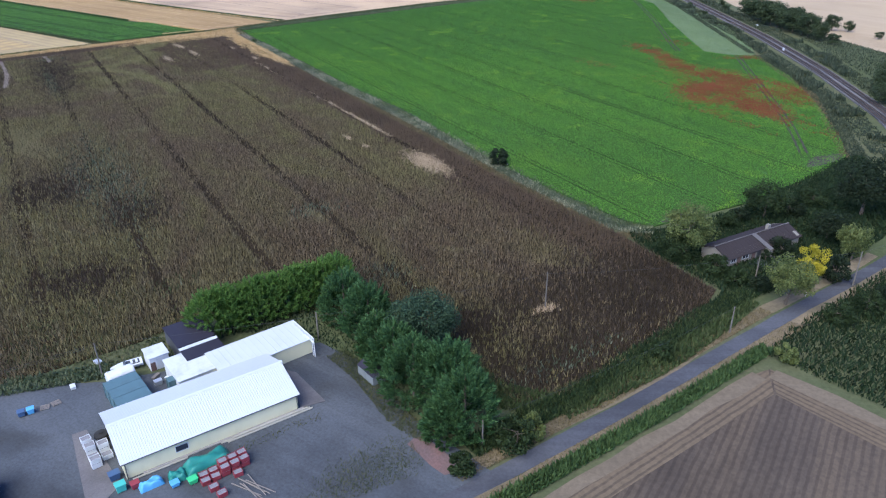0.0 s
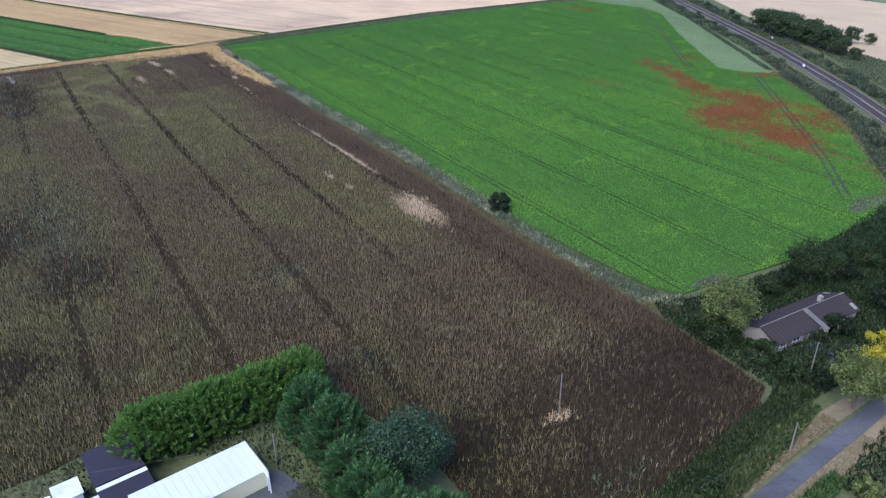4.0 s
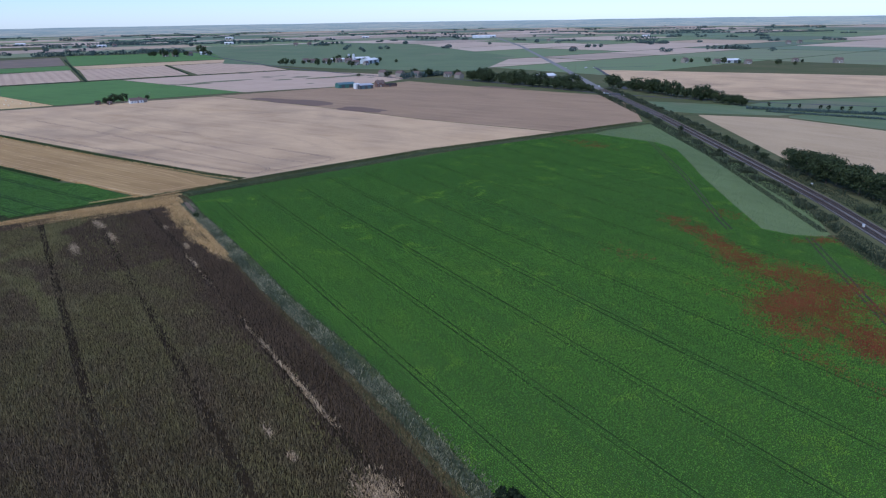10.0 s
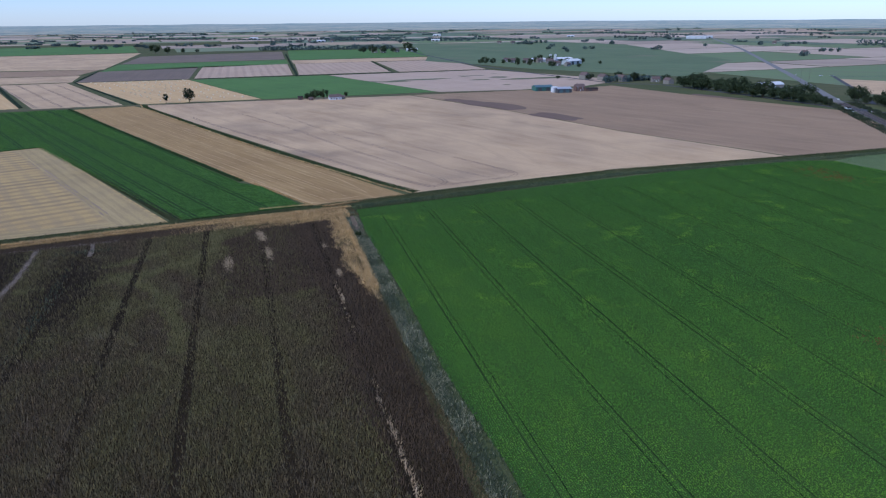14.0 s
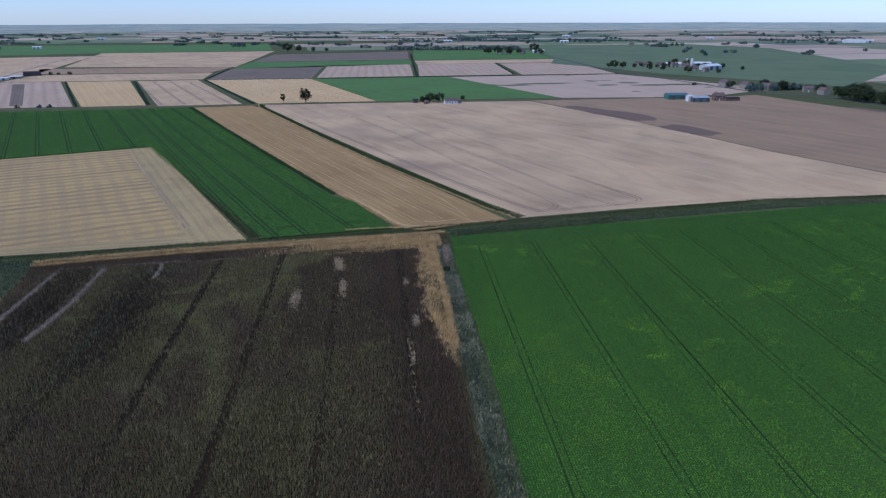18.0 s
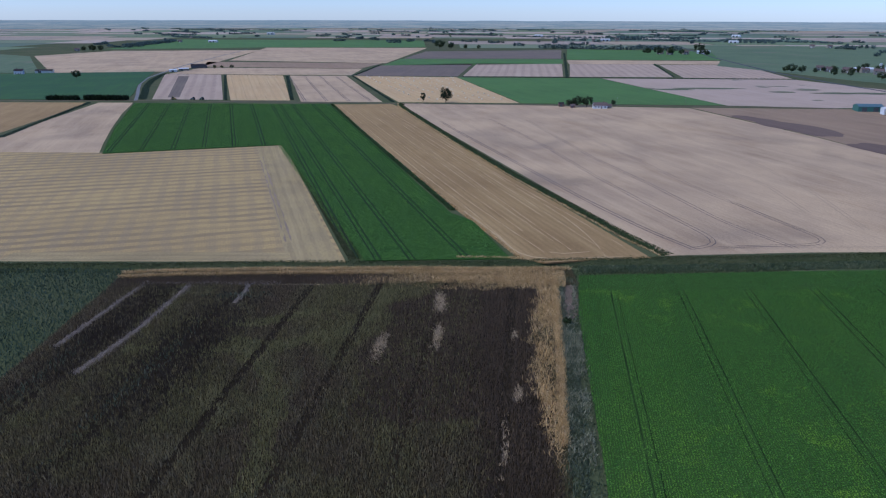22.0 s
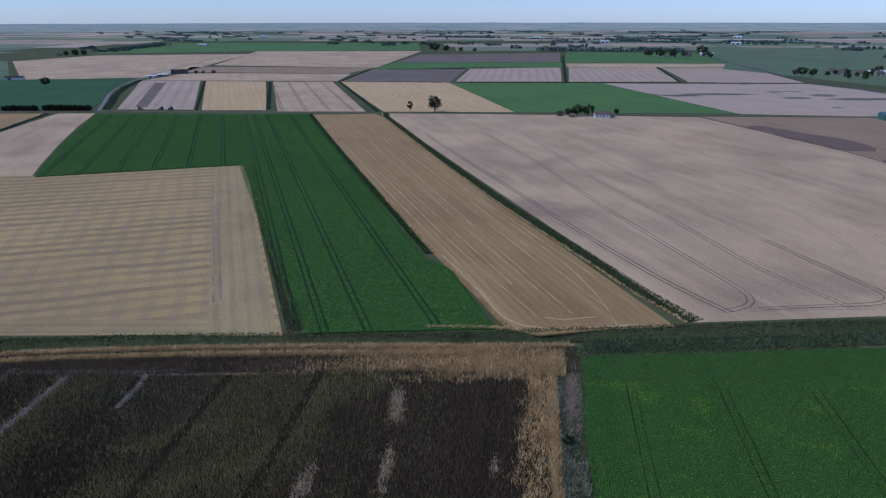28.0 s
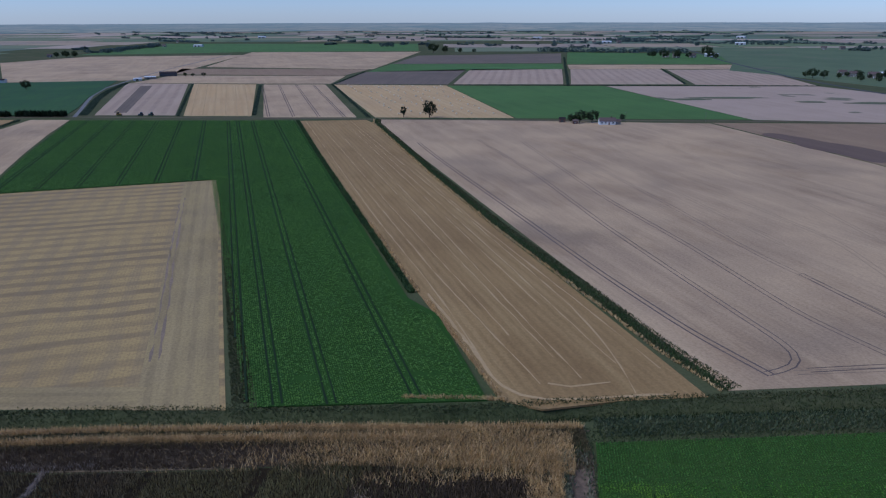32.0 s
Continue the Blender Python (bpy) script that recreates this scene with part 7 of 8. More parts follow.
part("cross_wall", bm, PLASTER, bung)
bm = bmesh.new()
box(bm, 15.6, BW / 2 + 0.3, BR - 0.6, 16.4, BW / 2 + 1.0, BR + 0.8, 0.02)
part("chimney", bm, PLASTER, bung)
for x, z, w, h in ((1.0, 0.9, 1.4, 1.1), (4.2, 0.9, 1.8, 1.1), (12.6, 0.9, 1.8, 1.1), (16.6, 0.9, 1.8, 1.1)):
    window(bung, x, z, w, h)
for x, mt in ((2.8, BRICKRED), (7.0, BRICKRED), (8.6, DARKSTEEL)):
    bm = bmesh.new()
    box(bm, x, -0.05, 0, x + 1.0, 0.03, 2.05, 0.01)
    part("door", bm, mt, bung)
field("driveway", [(60, 124.2), (66, 126), (67.5, 123.5), (63.5, 118), (61.2, 107.5), (64.5, 110), (66, 118), (70, 123)][:6], GRAVEL, (0.8, 0.5), "pale gravel drive before the bungalow", 0.06, "driveway")


# ---- poles and wires ----
def pole(x, y, h, label="weathered wooden power pole beside the crop", arm=True, ang=30):
    ob = thing("power_pole", turned(x, y, ang), label, "pole", "power poles")
    bm = bmesh.new()
    tube(bm, (0, 0, -0.3), (0, 0, h), 0.13, 0.09, 10)
    part("post", bm, POLEWOOD, ob)
    if arm:
        bm = bmesh.new()
        box(bm, -0.8, -0.06, h - 0.5, 0.8, 0.06, h - 0.38, 0.01)
        part("cross_arm", bm, POLEWOOD, ob)
        for q in (-0.7, 0, 0.7):
            bm = bmesh.new()
            tube(bm, (q, 0, h - 0.38), (q, 0, h - 0.2), 0.05, 0.03, 8)
            part("insulator", bm, WHITE, ob)
    return ob


def wire(a, b, sag, label="thin sagging overhead wire"):
    bm = bmesh.new()
    a, b = Vector(a), Vector(b)
    pts = [a.lerp(b, t) - Vector((0, 0, sag * 4 * t * (1 - t))) for t in np.linspace(0, 1, 13)]
    for p, q in zip(pts, pts[1:]):
        tube(bm, p, q, 0.013, 0.013, 4)
    tagged(part("wire", bm, DARKSTEEL), label, "wire", "overhead wires")


for x, y, h, arm in ((18, 106.2, 7.3, False), (47.5, 98.2, 5.0, False), (58.9, 116.2, 5.2, False), (75.8, 113.4, 7.2, False), (5.1, 71.4, 4.6, False), (-51.7, 87.4, 6.0, False), (-20.4, 97.0, 5.2, False), (-96, 62, 6.5, False), (100, 128, 7.0, False)):
    pole(x, y, h, arm=arm)
wire((18, 106.2, 7.0), (58.9, 116.2, 5.0), 0.8)
wire((-51.7, 87.4, 5.8), (18, 106.2, 7.0), 1.2)
wire((-51.7, 87.4, 5.8), (-96, 62, 6.3), 0.7)
wire((-51.2, 87.4, 5.6), (-95.5, 62, 6.1), 0.7)
wire((58.9, 116.2, 5.0), (75.8, 113.4, 7.0), 0.4)
wire((75.8, 113.4, 7.0), (100, 128, 6.8), 0.5)
wire((47.5, 98.2, 4.8), (5.1, 71.4, 4.4), 0.8)
sign = thing("road_sign", turned(65.4, 109.8, 40), "small white sign on a post by the lane", "sign")
bm = bmesh.new()
tube(bm, (0, 0, 0), (0, 0, 1.6), 0.04, 0.04, 8)
part("post", bm, WHITE, sign)
bm = bmesh.new()
box(bm, -0.35, -0.03, 1.1, 0.35, 0.0, 1.6, 0.01)
part("plate", bm, WHITE, sign)

# ---- railway: rails, sleepers, lineside ----
def offset_line(pts, d, step=12.0):
    """Points shifted sideways from a smoothed line."""
    p = np.array(pts, float)
    s = np.concatenate([[0], np.cumsum(np.hypot(*np.diff(p, axis=0).T))])
    u = np.arange(0, s[-1], step)
    q = np.stack([np.interp(u, s, p[:, 0]), np.interp(u, s, p[:, 1])], 1)
    for _ in range(6):
        q[1:-1] = (q[:-2] + 2 * q[1:-1] + q[2:]) / 4
    t = np.gradient(q, axis=0)
    t /= np.hypot(t[:, 0], t[:, 1])[:, None]
    return q + np.stack([-t[:, 1], t[:, 0]], 1) * d


for c in (-1.9, 1.9):
    ribbon("trackbed", offset_line(RAIL[2:], c).tolist(), 2.7, 0.56, field_mat("oily_ballast", (0.06, 0.055, 0.056), (0.05, 0.046, 0.046), (0.075, 0.07, 0.07), grain=0.5, fine=3), "dark oily ballast under the rails", "railway", thick=0.1)
    for g in (-0.72, 0.72):
        ob = ribbon("rail", offset_line(RAIL[2:], c + g).tolist(), 0.09, 0.84, RUST, "steel running rail", "rail", thick=0.16)
sv, sq = [], []
for c in (-1.9, 1.9):
    line = offset_line(RAIL[2:8], c, 0.9)
    t = np.gradient(line, axis=0)
    t /= np.hypot(t[:, 0], t[:, 1])[:, None]
    for (x, y), (a, b) in zip(line, t):
        k = len(sv)
        for h in (0.56, 0.68):
            for i, j in ((-0.13, -1.25), (0.13, -1.25), (0.13, 1.25), (-0.13, 1.25)):
                sv.append((x + a * i - b * j, y + b * i + a * j, h))
        sq += [(k + 4, k + 5, k + 6, k + 7)] + [(k + i, k + (i + 1) % 4, k + 4 + (i + 1) % 4, k + 4 + i) for i in range(4)]
tagged(new("sleepers", raw_mesh("sleepers", sv, None, sq, [field_mat("dark_sleeper", (0.050, 0.046, 0.044), (0.040, 0.037, 0.036), (0.060, 0.055, 0.052), grain=0.4)])), "grey concrete railway sleepers", "railway", kind="stuff")
for x, y in ((157.5, 330), (171.5, 395)):
    ob = thing("lineside_cabinet", turned(x, y, 85), "white lineside equipment cabinet", "cabinet", "lineside cabinets")
    bm = bmesh.new()
    box(bm, 0, 0, 0.0, 0.9, 0.6, 1.6, 0.02)
    part("body", bm, WHITE, ob)
    bm = bmesh.new()
    box(bm, -0.05, -0.05, 1.6, 0.95, 0.65, 1.68, 0.01)
    part("roof", bm, STEEL, ob)

# ---- wheel tracks and field marks ----
def twin(pts, gauge, width, z, mat, label, wob=0.05):
    """A pair of wheel marks along a line."""
    for s in (-gauge / 2, gauge / 2):
        ribbon("wheel_mark", offset_line(pts, s, 5.0).tolist(), width, z, mat, label, "track", wob=wob)


TYREMARK = field_mat("tyre_mark", (0.125, 0.094, 0.078), (0.156, 0.117, 0.098), (0.101, 0.078, 0.066), grain=0.5)
FAINT = field_mat("faint_mark", (0.36, 0.262, 0.162), (0.385, 0.28, 0.172), (0.335, 0.243, 0.152), grain=0.5)
MIDMARK = field_mat("soft_mark", (0.24, 0.178, 0.125), (0.29, 0.212, 0.145), (0.2, 0.15, 0.11), grain=0.6)
STRAWLINE = field_mat("straw_line", (0.42, 0.292, 0.146), (0.37, 0.252, 0.122), (0.47, 0.34, 0.178), grain=0.35)
twin([(-88, 442), (-109, 453), (-145, 478), (-222, 536), (-306, 599), (-350, 634)], 1.8, 0.55, 0.075, TYREMARK, "dark wheel marks in the stubble")
twin([(-89, 442), (-84, 447), (-81, 452), (-83, 456), (-96, 466), (-130, 495), (-169, 529), (-237, 593), (-330, 670)], 1.8, 0.36, 0.078, TYREMARK, "dark wheel marks turning on the headland")
twin([(-98, 517.3), (-71.1, 494), (-53.9, 482.4), (-50.6, 480.2), (-50.6, 477.6), (-54, 474.6), (-63.9, 466.9), (-84, 447.5)], 1.8, 0.34, 0.083, TYREMARK, "wheel marks turning back at the headland")
twin([(-84, 446.5), (-68, 461), (-40, 483), (20, 525)], 1.8, 0.26, 0.081, MIDMARK, "wheel marks along the headland")
for k, line in enumerate([[(-61, 465), (-90, 482), (-135, 524), (-190, 571), (-299, 678)], [(-64, 490), (-113, 528), (-166, 579), (-263, 667)], [(-68, 518), (-95, 561), (-145, 605), (-250, 705)], [(-45, 505), (-75, 560), (-120, 620), (-230, 730)], [(-15, 520), (-60, 590), (-200, 740)], [(15, 530), (-40, 610), (-180, 765)], [(-150, 560), (-340, 715)], [(-110, 545), (-300, 725)], [(30, 540), (-150, 670), (-350, 748)][:2], [(-200, 540), (-400, 690)], [(-175, 610), (-290, 745)]]):
    twin(line, 1.9, 0.34 if k < 2 else 0.5, 0.075, TYREMARK if k < 1 else MIDMARK if k < 2 else FAINT, "faint wheel marks across the stubble")
twin([(-176, 353), (-204, 361.5), (-233, 382), (-272, 409), (-340, 457)][1:], 1.8, 0.45, 0.075, MIDMARK, "dark wheel marks through the straw swathes", 0.4)
HEADSTRAW = field_mat("headland_straw", (0.360, 0.270, 0.123), (0.300, 0.226, 0.111), (0.400, 0.305, 0.153), 4.2, (0.240, 0.180, 0.093), 0.5, 0.5, big=0.05, mottle=0.4)
field("straw_headland", [(-173.5, 357.6), (-358.2, 488.2), (-367.2, 475.6), (-187.5, 346.8)], HEADSTRAW, FARM, "pale straw headland of the stubble field", 0.07)
field("straw_headland", [(-188, 347), (-214, 326.6), (-262, 289), (-267, 296.2), (-219.5, 334), (-194, 353.8)], HEADSTRAW, (0.78, 0.62), "pale straw headland along the drain", 0.072)
for k in range(4):
    twin([(-761 + k * 17 - 5, 840 + k * 12), (-520 + k * 17 - 5, 655 + k * 12)], 1.9, 0.7, 0.07, TYREMARK, "dark tramlines in the pale plot")
for k in range(6):
    ribbon("straw_row", [(-835 + k * 10, 799 + k * 6), (-582 + k * 8, 621 + k * 5.5)], 1.0, 0.07 + 0.002 * k, STRAWLINE, "pale straw row on the golden plot", "track", wob=0.3)
for k, line in enumerate([[(-127, 407), (-190, 449), (-290, 521)], [(-135, 402), (-176, 434), (-250, 486), (-480, 655)], [(-121, 415), (-155, 440), (-223, 492), (-330, 572)], [(-109, 416), (-112, 422), (-139, 448), (-254, 533), (-460, 682)], [(-109, 430), (-129, 445), (-210, 502), (-300, 570)], [(-131, 420), (-200, 470), (-400, 617)], [(-118, 426), (-190, 480), (-420, 650)], [(-146, 424), (-260, 505), (-470, 658)], [(-150, 446), (-300, 557), (-440, 660)]]):
    ribbon("straw_row", offset_line(line, 0, 6).tolist(), 0.36 if k < 5 else 0.28, 0.08 + 0.002 * k, STRAWLINE, "pale straw row left on the stubble", "track", wob=0.2)
HEADROW = [(-180, 433.5), (-150, 413), (-141.4, 406.5), (-136.3, 402.3), (-131.2, 399.6), (-126, 399.4), (-119.8, 403.4), (-110.8, 413), (-101.6, 421)]
ribbon("straw_row", offset_line(HEADROW, 0, 3).tolist(), 0.8, 0.1, STRAWLINE, "pale straw row turning round the headland", "track", wob=0.25)
ribbon("straw_row", [(-125.8, 408.4), (-121, 409.9), (-115.2, 417.2)], 0.7, 0.104, STRAWLINE, "pale straw row along the headland", "track", wob=0.25)
twin(MAINTRACK, 1.9, 0.5, 0.4, SOILTRACK, "muddy wheel track through the green crop", 0.18)
twin(SIDETRACK, 1.8, 0.4, 0.4, SOILTRACK, "wheel track along the grass margin", 0.12)
MUD = field_mat("mud", (0.059, 0.048, 0.042), (0.045, 0.036, 0.032), (0.077, 0.062, 0.055), grain=0.6)
STAIN = field_mat("damp_soil", (0.143, 0.098, 0.071), (0.128, 0.086, 0.064), (0.158, 0.109, 0.079), grain=0.4)


def stain(x, y, rx, ry, turn, z, mat, label, seed):
    """A damp patch with a wandering edge."""
    v = [(0, 0, 0)]
    for i in range(40):
        a = 2 * math.pi * i / 40
        s = 1 + 0.35 * noise.noise(Vector((math.cos(a) * 1.6, math.sin(a) * 1.6, seed * 3.7)))
        v.append((rx * s * math.cos(a), ry * s * math.sin(a), 0))
    ob = new("damp_patch", raw_mesh("damp_patch", v, [(0, 1 + i, 1 + (i + 1) % 40) for i in range(40)], None, [mat]))
    ob.matrix_world = turned(x, y, turn, z)
    return tagged(ob, label, "patch", kind="structure")


for k, (x, y, rx, ry, t) in enumerate([(-125, 765, 48, 15, -38), (-158, 790, 34, 11, -38), (-62, 702, 26, 14, -40), (70, 880, 30, 7, -40)]):
    stain(x, y, rx, ry, t, 0.1 + 0.03 * k, STAIN, "dark damp patch in the brown stubble", k)
stain(104, 182, 8, 2.6, 33, 0.32, MUD, "bare muddy gateway at the field corner", 21)
stain(53, 144.5, 5, 1.3, 30, 0.33, MUD, "bare muddy patch at the crop corner", 22)
GREENSTAIN = field_mat("green_regrowth", (0.1, 0.12, 0.06), (0.13, 0.13, 0.075), (0.085, 0.105, 0.05), grain=0.4)
for k, (x, y, rx, ry, t) in enumerate([(-300, 985, 22, 9, 35), (-275, 1020, 40, 8, 35), (-152, 1053, 26, 9, 35), (-199, 1030, 14, 7, 35), (-120, 1075, 30, 9, 30)]):
    stain(x, y, rx, ry, t, 0.09 + 0.03 * k, GREENSTAIN, "dark green regrowth in the pale stubble", k + 10)

# field tracks and minor roads
ribbon("field_track", [(-900, 370), (-752, 482), (-657, 558), (-493, 670), (-440, 702), (-340, 770), (-222, 853), (-125, 912)], 4.0, 0.09, STRAWGRASS, "grassy field track between the plots", "track", wob=0.3)
ribbon("farm_road", [(-655, 561), (-681, 577), (-719, 600), (-759, 623.6), (-808.5, 654), (-879, 705), (-936, 759), (-1025, 843), (-1120, 940), (-1450, 1300)], 3.2, 0.1, bpy.data.materials["pale_asphalt"], "grey farm road", "road")
ribbon("minor_road", [(172, 795), (104, 897), (23, 1000), (-34, 1010), (-73, 1059), (-183, 1190), (-275, 1316), (-474, 1659), (-800, 2300)], 6.0, 0.12, ASPHALT, "minor road past the farms", "road")
ribbon("minor_road", [(176, 795), (230, 745), (300, 700), (420, 640)], 5.0, 0.12, ASPHALT, "minor road beyond the crossing", "road")
ribbon("side_road", [(178, 860), (200, 840), (215, 950), (236, 1160), (330, 1180)], 5.0, 0.14, ASPHALT, "side road by the crossing", "road")
field("car_park", [(110, 940), (160, 925), (172, 990), (120, 1015)], CONCRETE, FARM, "pale paved works yard behind the wood", 0.1, "yard")
r = np.random.default_rng(41)
v = [kites(along([(-524, 393), (-669, 524)], 3.5, 2500, r), (0.5, 1.2), 0.7, 0.5, r), kites(along([(-544, 655), (-759, 832)], 3.5, 3500, r), (0.5, 1.3), 0.7, 0.4, r), kites(along([(-590, 614), (-841, 795)], 2.5, 1800, r), (0.5, 1.4), 0.9, 0.4, r),
     kites(along([(-458, 702), (-700, 893)], 3, 3000, r), (0.5, 1.3), 0.7, 0.4, r), kites(along([(-460, 1040), (-768, 1597)], 3, 2500, r), (0.8, 2.0), 1.2, 0.4, r), kites(along([(-657, 569), (-709, 602), (-762, 634), (-837, 686), (-918, 752)], 7, 5000, r), (0.5, 1.4), 0.8, 0.5, r),
     kites(along([(-576, 972), (-226, 1210)], 3, 2200, r), (0.6, 1.5), 1.0, 0.4, r), kites(along([(-360, 1146), (-482, 1384)], 3, 1000, r), (0.6, 1.5), 1.0, 0.4, r), kites(along([(-703, 900), (-815, 1070)], 3, 900, r), (0.6, 1.5), 1.0, 0.4, r)]
stuff("plot_hedges", np.concatenate(v), BLUEWEED, "dark grassy ditches and hedges between the plots")

# ---- farmsteads ----
building("cottage", -292, 776, 35, 12, 6.5, 2.6, 5.0, WHITE, REDROOF, "white cottage with a red tiled roof", "house", [(1.2, 0.9, 1.2, 1.2), (4.0, 0.9, 1.2, 1.2), (9.4, 0.9, 1.2, 1.2)], [(6.6, 1.0, 2.05, BRICKRED)], (9, 3.2, BRICKRED))
building("outhouse", -284, 783.5, 35, 5, 4, 2.4, 3.8, PLASTER, REDROOF, "cream gabled outhouse beside the cottage", "house", [(1.5, 0.8, 1.2, 1.1)])
building("field_barn", -322, 769, 35, 4.5, 4, 2.6, 3.8, BRICKRED, SLATE, "small brick barn by the field track", "barn", (), [(1.2, 1.8, 2.1, DARKSTEEL)])
building("outhouse", -310, 768, 35, 4, 3, 2.2, 3.2, BRICKRED, REDROOF, "small red outhouse under the trees", "house", [(1.0, 0.8, 1.0, 0.9)])
building("green_barn", -108, 898, 30, 20, 12, 4.2, 6.0, GREENSTEEL, TEAL, "long dark green steel barn", "barn", (), [(3, 4, 3.6, DARKSTEEL), (12, 4, 3.6, DARKSTEEL)])
building("white_store", -88, 888, 30, 5, 7, 5.0, 6.0, WHITE, WHITE, "tall white farm store", "barn", (), [(1, 2.5, 3.4, STEEL)])
building("blue_barn", -83, 884, 30, 16, 12, 4.0, 5.6, DARKSTEEL, STEEL, "dark barn with a pale metal roof", "barn", (), [(2, 4, 3.4, TEAL), (9, 4, 3.4, TEAL)])
building("farmhouse", -66, 906, 30, 10, 7, 4.6, 7.4, BRICKRED, REDROOF, "brick farmhouse with a red tiled roof", "house", [(1, 0.9, 1.2, 1.3), (7, 0.9, 1.2, 1.3), (1, 3.0, 1.2, 1.2), (7, 3.0, 1.2, 1.2)], [(4.3, 1.0, 2.1, WHITE)], (2, 3.5, BRICKRED))
building("farm_shed", -56, 908, 30, 14, 6, 2.4, 3.6, BRICKRED, SLATE, "low brown farm shed", "barn", (), [(4, 2.5, 2.1, DARKSTEEL)])
building("long_barn", -985, 838, 55, 22, 12, 4.4, 6.2, DARKSTEEL, SLATE, "open dark barn with a dark sheet roof", "barn", (), [(2, 5, 4.2, DARKSTEEL), (10, 5, 4.2, DARKSTEEL), (18, 5, 4.2, DARKSTEEL)])
building("farm_shed", -958, 800, 55, 14, 7, 2.8, 3.9, PLASTER, WHITE, "low pale farm shed", "barn", (), [(3, 3, 2.6, DARKSTEEL)])
building("farm_shed", -950, 780, 55, 10, 6, 2.4, 3.4, WHITE, WHITE, "low white farm shed", "barn", (), [(3, 3, 2.3, DARKSTEEL)])
building("white_farmhouse", -1066, 622, 50, 11, 7, 4.4, 7, WHITE, SLATE, "white farmhouse beyond the green field", "house", [(1.5, 0.9, 1.2, 1.3), (7.5, 0.9, 1.2, 1.3)], [(5, 1, 2.1, DARKSTEEL)], (3, 3.5, BRICKRED))
building("farm_shed", -1064, 648, 50, 22, 9, 3.4, 5, STEEL, SLATE, "long grey farm shed", "barn", (), [(4, 4, 3, DARKSTEEL)])
r = np.random.default_rng(42)
first = building("village_house", -224, 1385, 30, 11, 7, 4.6, 7.2, PLASTER, REDROOF, "distant pale house with a tiled roof", "house", [(1.5, 0.9, 1.4, 1.3), (7.5, 0.9, 1.4, 1.3), (1.5, 3.0, 1.4, 1.2), (7.5, 3.0, 1.4, 1.2)], [(5, 1, 2.1, WHITE)], (3, 3.5, BRICKRED), group="village houses")
for x, y, a in ((-200, 1372, 20), (-178, 1390, 40), (-160, 1365, 15), (-140, 1310, 30), (-118, 1300, 60), (-63, 1060, 130), (-40, 1045, 130), (-18, 1035, 140), (12, 1032, 20), (36, 1010, 125), (-240, 1405, 30), (-585, 1705, 30), (-560, 1735, 50), (-610, 1712, 10), (430, 1206, 30), (470, 1190, 10), (395, 1245, 40), (555, 1215, 20), (600, 1180, 0), (855, 1880, 10), (890, 1890, 30), (-1095, 2380, 20), (-1030, 2420, 50), (-430, 2280, 10), (-390, 2300, 40), (-1650, 985, 60), (-1980, 1450, 30), (-2300, 1700, 20), (330, 2300, 15), (300, 1720, 20)):
    copy_thing(first, turned(x, y, a) @ Matrix.Scale(r.uniform(0.85, 1.2), 4))
first = building("distant_barn", -190, 1402, 25, 26, 13, 4.6, 6.6, STEEL, WHITE, "distant barn with a pale sheet roof", "barn", (), [(4, 5, 4, DARKSTEEL), (15, 5, 4, DARKSTEEL)], group="distant barns")
for x, y, a in ((-150, 1410, 25), (-118, 1340, 60), (-548, 1780, 20), (125, 965, 30), (-1070, 2400, 40), (450, 1220, 10), (-1900, 1500, 30), (-700, 2500, 10), (700, 2600, 5), (-2500, 2200, 40), (150, 2840, 5), (185, 2840, 5), (-1500, 2700, 20), (-300, 3000, 10), (-900, 3200, 0)):
    copy_thing(first, turned(x, y, a) @ Matrix.Scale(r.uniform(0.9, 1.3), 4))
building("white_warehouse", 128, 2775, 2, 62, 30, 8, 9.5, WHITE, WHITE, "long white warehouse beside the main road", "warehouse", (), [(6, 6, 5, STEEL), (26, 6, 5, STEEL), (46, 6, 5, STEEL)])
building("works_office", 118, 958, 30, 34, 14, 4.5, 5.6, PLASTER, STEEL, "low grey works building behind the wood", "building", [(3, 1.4, 3, 1.6), (9, 1.4, 3, 1.6), (15, 1.4, 3, 1.6)], [(22, 4, 3.4, STEEL)])

# silos at the estate
for k, (x, y) in enumerate(((-158, 1402), (-150, 1405))):
    ob = thing("silo", turned(x, y, 0), "tall white farm silo", "silo", "silos")
    bm = bmesh.new()
    tube(bm, (0, 0, 0), (0, 0, 13), 2.2, 2.2, 20)
    part("body", bm, WHITE, ob)
    bm = bmesh.new()
    tube(bm, (0, 0, 13), (0, 0, 14.4), 2.3, 0.4, 20)
    part("roof", bm, STEEL, ob)

# masts and poles on the plain
for x, y, h in ((-281, 798, 8), (-234, 838, 7.5), (160, 958, 22), (168, 958, 22), (164, 900, 9), (158, 815, 8)):
    pole(x, y, h, "tall slim pole standing on the plain", arm=h < 20)

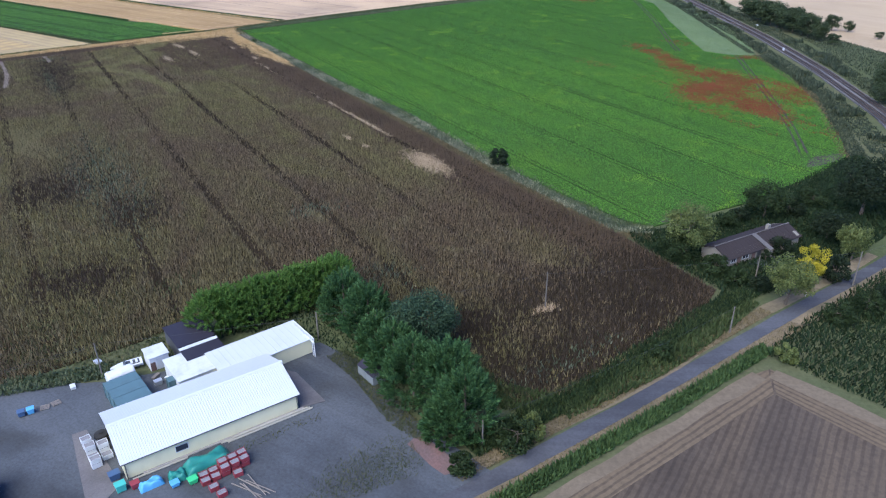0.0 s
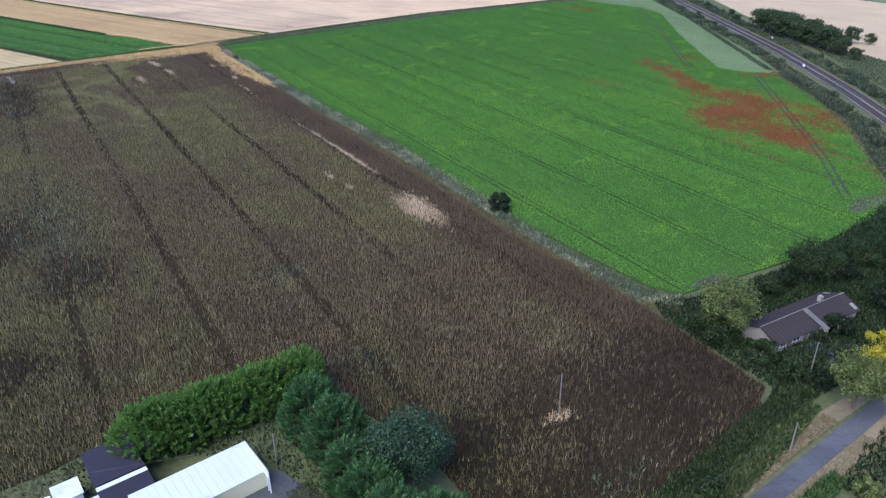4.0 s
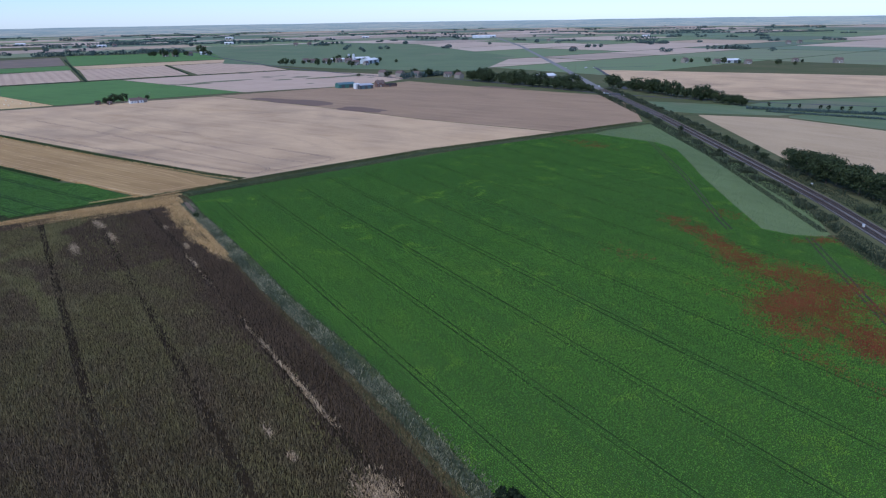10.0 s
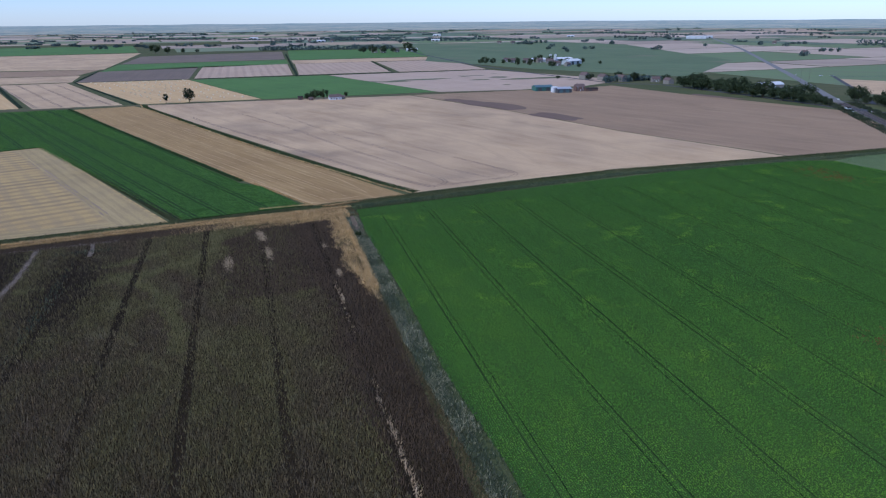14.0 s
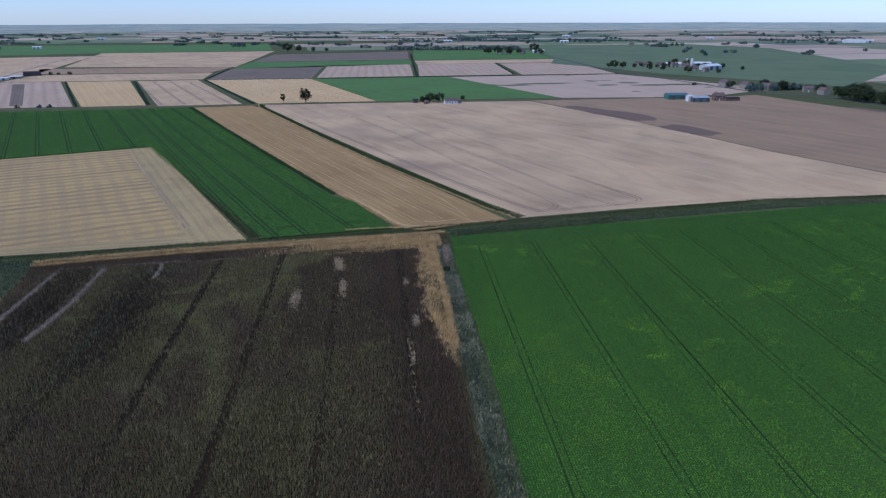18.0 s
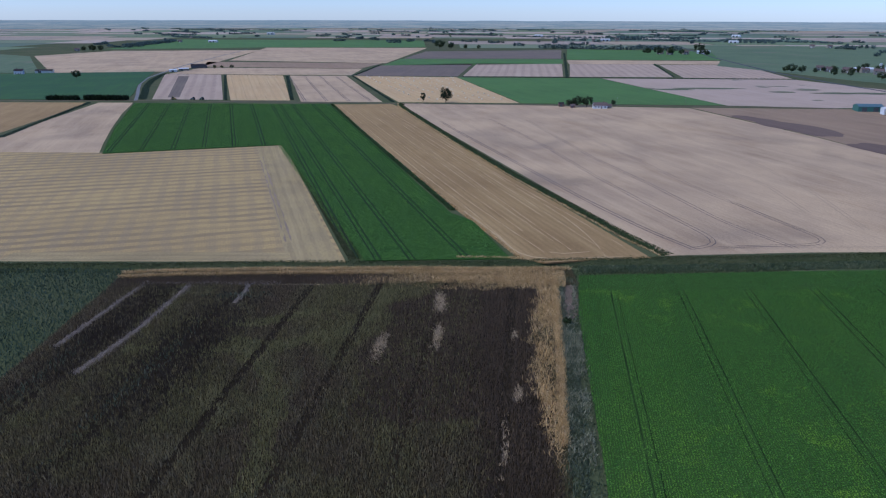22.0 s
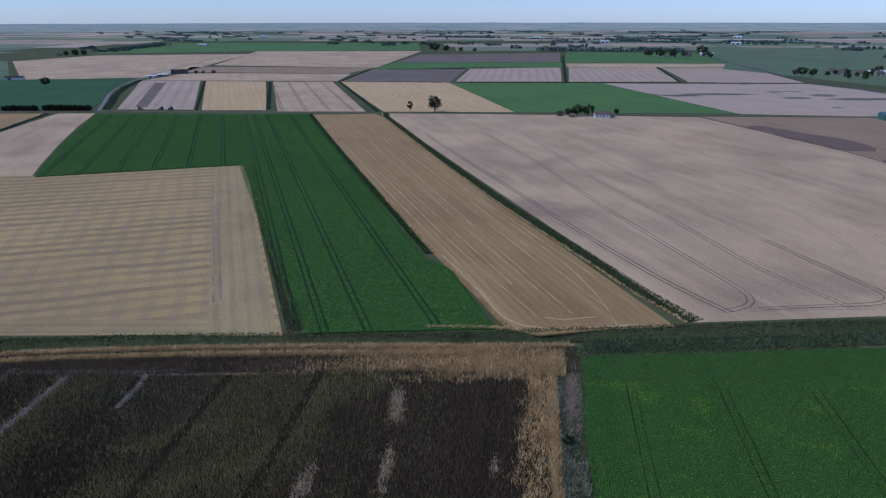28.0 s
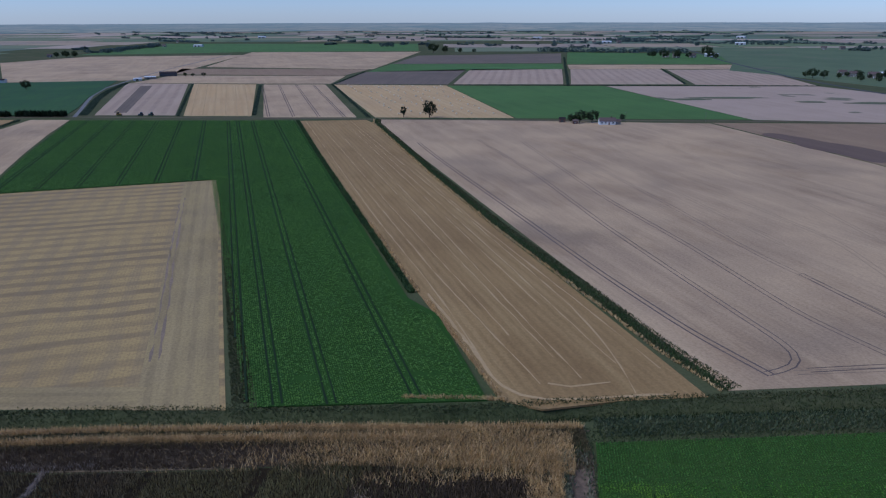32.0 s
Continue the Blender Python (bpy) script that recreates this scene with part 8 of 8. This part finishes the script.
# ---- level crossing ----
cross = thing("crossing_hut", turned(166, 786, 30), "white crossing keeper's hut", "hut")
part("wall", gable_body(4, 3, 2.3, 3.1), WHITE, cross)
for q in ([(-0.2, -0.2, 2.3), (4.2, -0.2, 2.3), (4.2, 1.5, 3.2), (-0.2, 1.5, 3.2)], [(4.2, 3.2, 2.3), (-0.2, 3.2, 2.3), (-0.2, 1.5, 3.2), (4.2, 1.5, 3.2)]):
    bm = bmesh.new()
    slab(bm, q, 0.06)
    part("roof", bm, SLATE, cross)
window(cross, 1.2, 0.9, 1.2, 0.9)
for x, y, a in ((169, 800, 95), (182, 778, 275), (168, 776, 50), (183, 802, 230)):
    ob = thing("crossing_barrier", turned(x, y, a), "red and white level crossing barrier", "barrier", "crossing barriers")
    bm = bmesh.new()
    box(bm, -0.4, -0.3, 0, 0.4, 0.3, 1.2, 0.03)
    part("motor_box", bm, WHITE, ob)
    for k in range(6):
        bm = bmesh.new()
        box(bm, 0.4 + k * 1.1, -0.05, 0.95, 1.5 + k * 1.1, 0.05, 1.1)
        part("boom_section", bm, RED if k % 2 else WHITE, ob)
field("crossing_deck", [(168, 788), (172, 800), (183, 792), (180, 780)], ASPHALT, (0.8, -0.5), "asphalt deck where the road crosses the rails", 0.8, "road")


# ---- vehicles ----
def car(x, y, ang, mat, label):
    """A small car: body, cabin with glass, four wheels."""
    ob = thing("car", turned(x, y, ang), label, "car", "cars at the crossing")
    bm = bmesh.new()
    box(bm, -2.1, -0.85, 0.35, 2.1, 0.85, 0.95, 0.12)
    part("body", bm, mat, ob)
    bm = bmesh.new()
    box(bm, -1.3, -0.75, 0.95, 0.9, 0.75, 1.45, 0.1)
    for v in bm.verts:
        if v.co.z > 1.3:
            v.co.x *= 0.8
    cab = part("cabin", bm, GLASSDARK, ob)
    bm = bmesh.new()
    box(bm, -1.0, -0.68, 1.44, 0.65, 0.68, 1.49, 0.02)
    part("roof", bm, mat, cab)
    for a in (-1.35, 1.35):
        for b in (-0.8, 0.8):
            bm = bmesh.new()
            tube(bm, (a, b - 0.1, 0.33), (a, b + 0.1, 0.33), 0.33, 0.33, 14)
            part("wheel", bm, RUBBER, ob)
    return ob


for x, y, a, mt, lb in ((194, 1172, 80, WHITE, "white car parked by the road"), (221, 1160, 10, WHITE, "white car on the side road"), (234, 1161, 15, STEEL, "silver car on the side road"), (178, 870, 85, WHITE, "white car near the crossing"), (126, 980, 40, WHITE, "white car in the works yard"), (135, 985, 40, STEEL, "silver car in the works yard"), (144, 990, 40, RED, "red car in the works yard"), (150, 950, 40, WHITE, "white car in the works yard")):
    car(x, y, a, mt, lb)


def tractor(x, y, ang, mat, label):
    """A tractor: bonnet, cab, large rear and small front wheels."""
    ob = thing("tractor", turned(x, y, ang), label, "tractor", "tractors")
    bm = bmesh.new()
    box(bm, 0.2, -0.45, 0.9, 2.3, 0.45, 1.7, 0.1)
    box(bm, -0.9, -0.4, 0.7, 0.4, 0.4, 1.3, 0.05)
    part("bonnet", bm, mat, ob)
    bm = bmesh.new()
    box(bm, -1.2, -0.75, 1.3, 0.3, 0.75, 2.75, 0.08)
    cab = part("cab", bm, GLASSDARK, ob)
    bm = bmesh.new()
    box(bm, -1.3, -0.85, 2.75, 0.4, 0.85, 2.9, 0.05)
    part("roof", bm, mat, cab)
    for a, rad, wid in ((-0.8, 0.9, 0.28), (1.7, 0.6, 0.2)):
        for b in (-0.85, 0.85):
            bm = bmesh.new()
            tube(bm, (a, b - wid, rad), (a, b + wid, rad), rad, rad, 18)
            w = part("wheel", bm, RUBBER, ob)
            bm = bmesh.new()
            tube(bm, (a, b - wid - 0.02, rad), (a, b + wid + 0.02, rad), rad * 0.5, rad * 0.5, 12)
            part("rim", bm, mat, w)
    return ob


tractor(-635, 588, 35, paint("combine_yellow", (0.5, 0.35, 0.08), 0.45, 0.3), "yellow tractor working on the brown plot")
tractor(-611, 603, 215, GREENSTEEL, "dark green tractor on the brown plot")
tractor(-618, 598, 215, TEAL, "blue-grey tractor beside the track")

# bales on the golden field
bm = bmesh.new()
tube(bm, (-0.6, 0, 0.6), (0.6, 0, 0.6), 0.6, 0.6, 16)
bmesh.ops.bevel(bm, geom=[e for e in bm.edges if abs(abs(e.verts[0].co.x) - 0.6) < 1e-4 and abs(e.verts[0].co.x - e.verts[1].co.x) < 1e-4], offset=0.06, segments=1, affect="EDGES")
bale = part("bale", bm, paint("wrapped_bale", (0.62, 0.55, 0.4), 0.6, 0.2))
tagged(bale, "pale round straw bale on the stubble", "bale", "bales on the golden field")
spots = in_poly([(-690, 892), (-584, 957), (-375, 772), (-452, 716)], 19, np.random.default_rng(43), FARM, 15)
bale.matrix_world = turned(float(spots[0][0]), float(spots[0][1]), 30, 0.05)
for k, (x, y) in enumerate(spots[1:110]):
    copy_thing(bale, turned(float(x), float(y), (k * 53) % 180, 0.05))
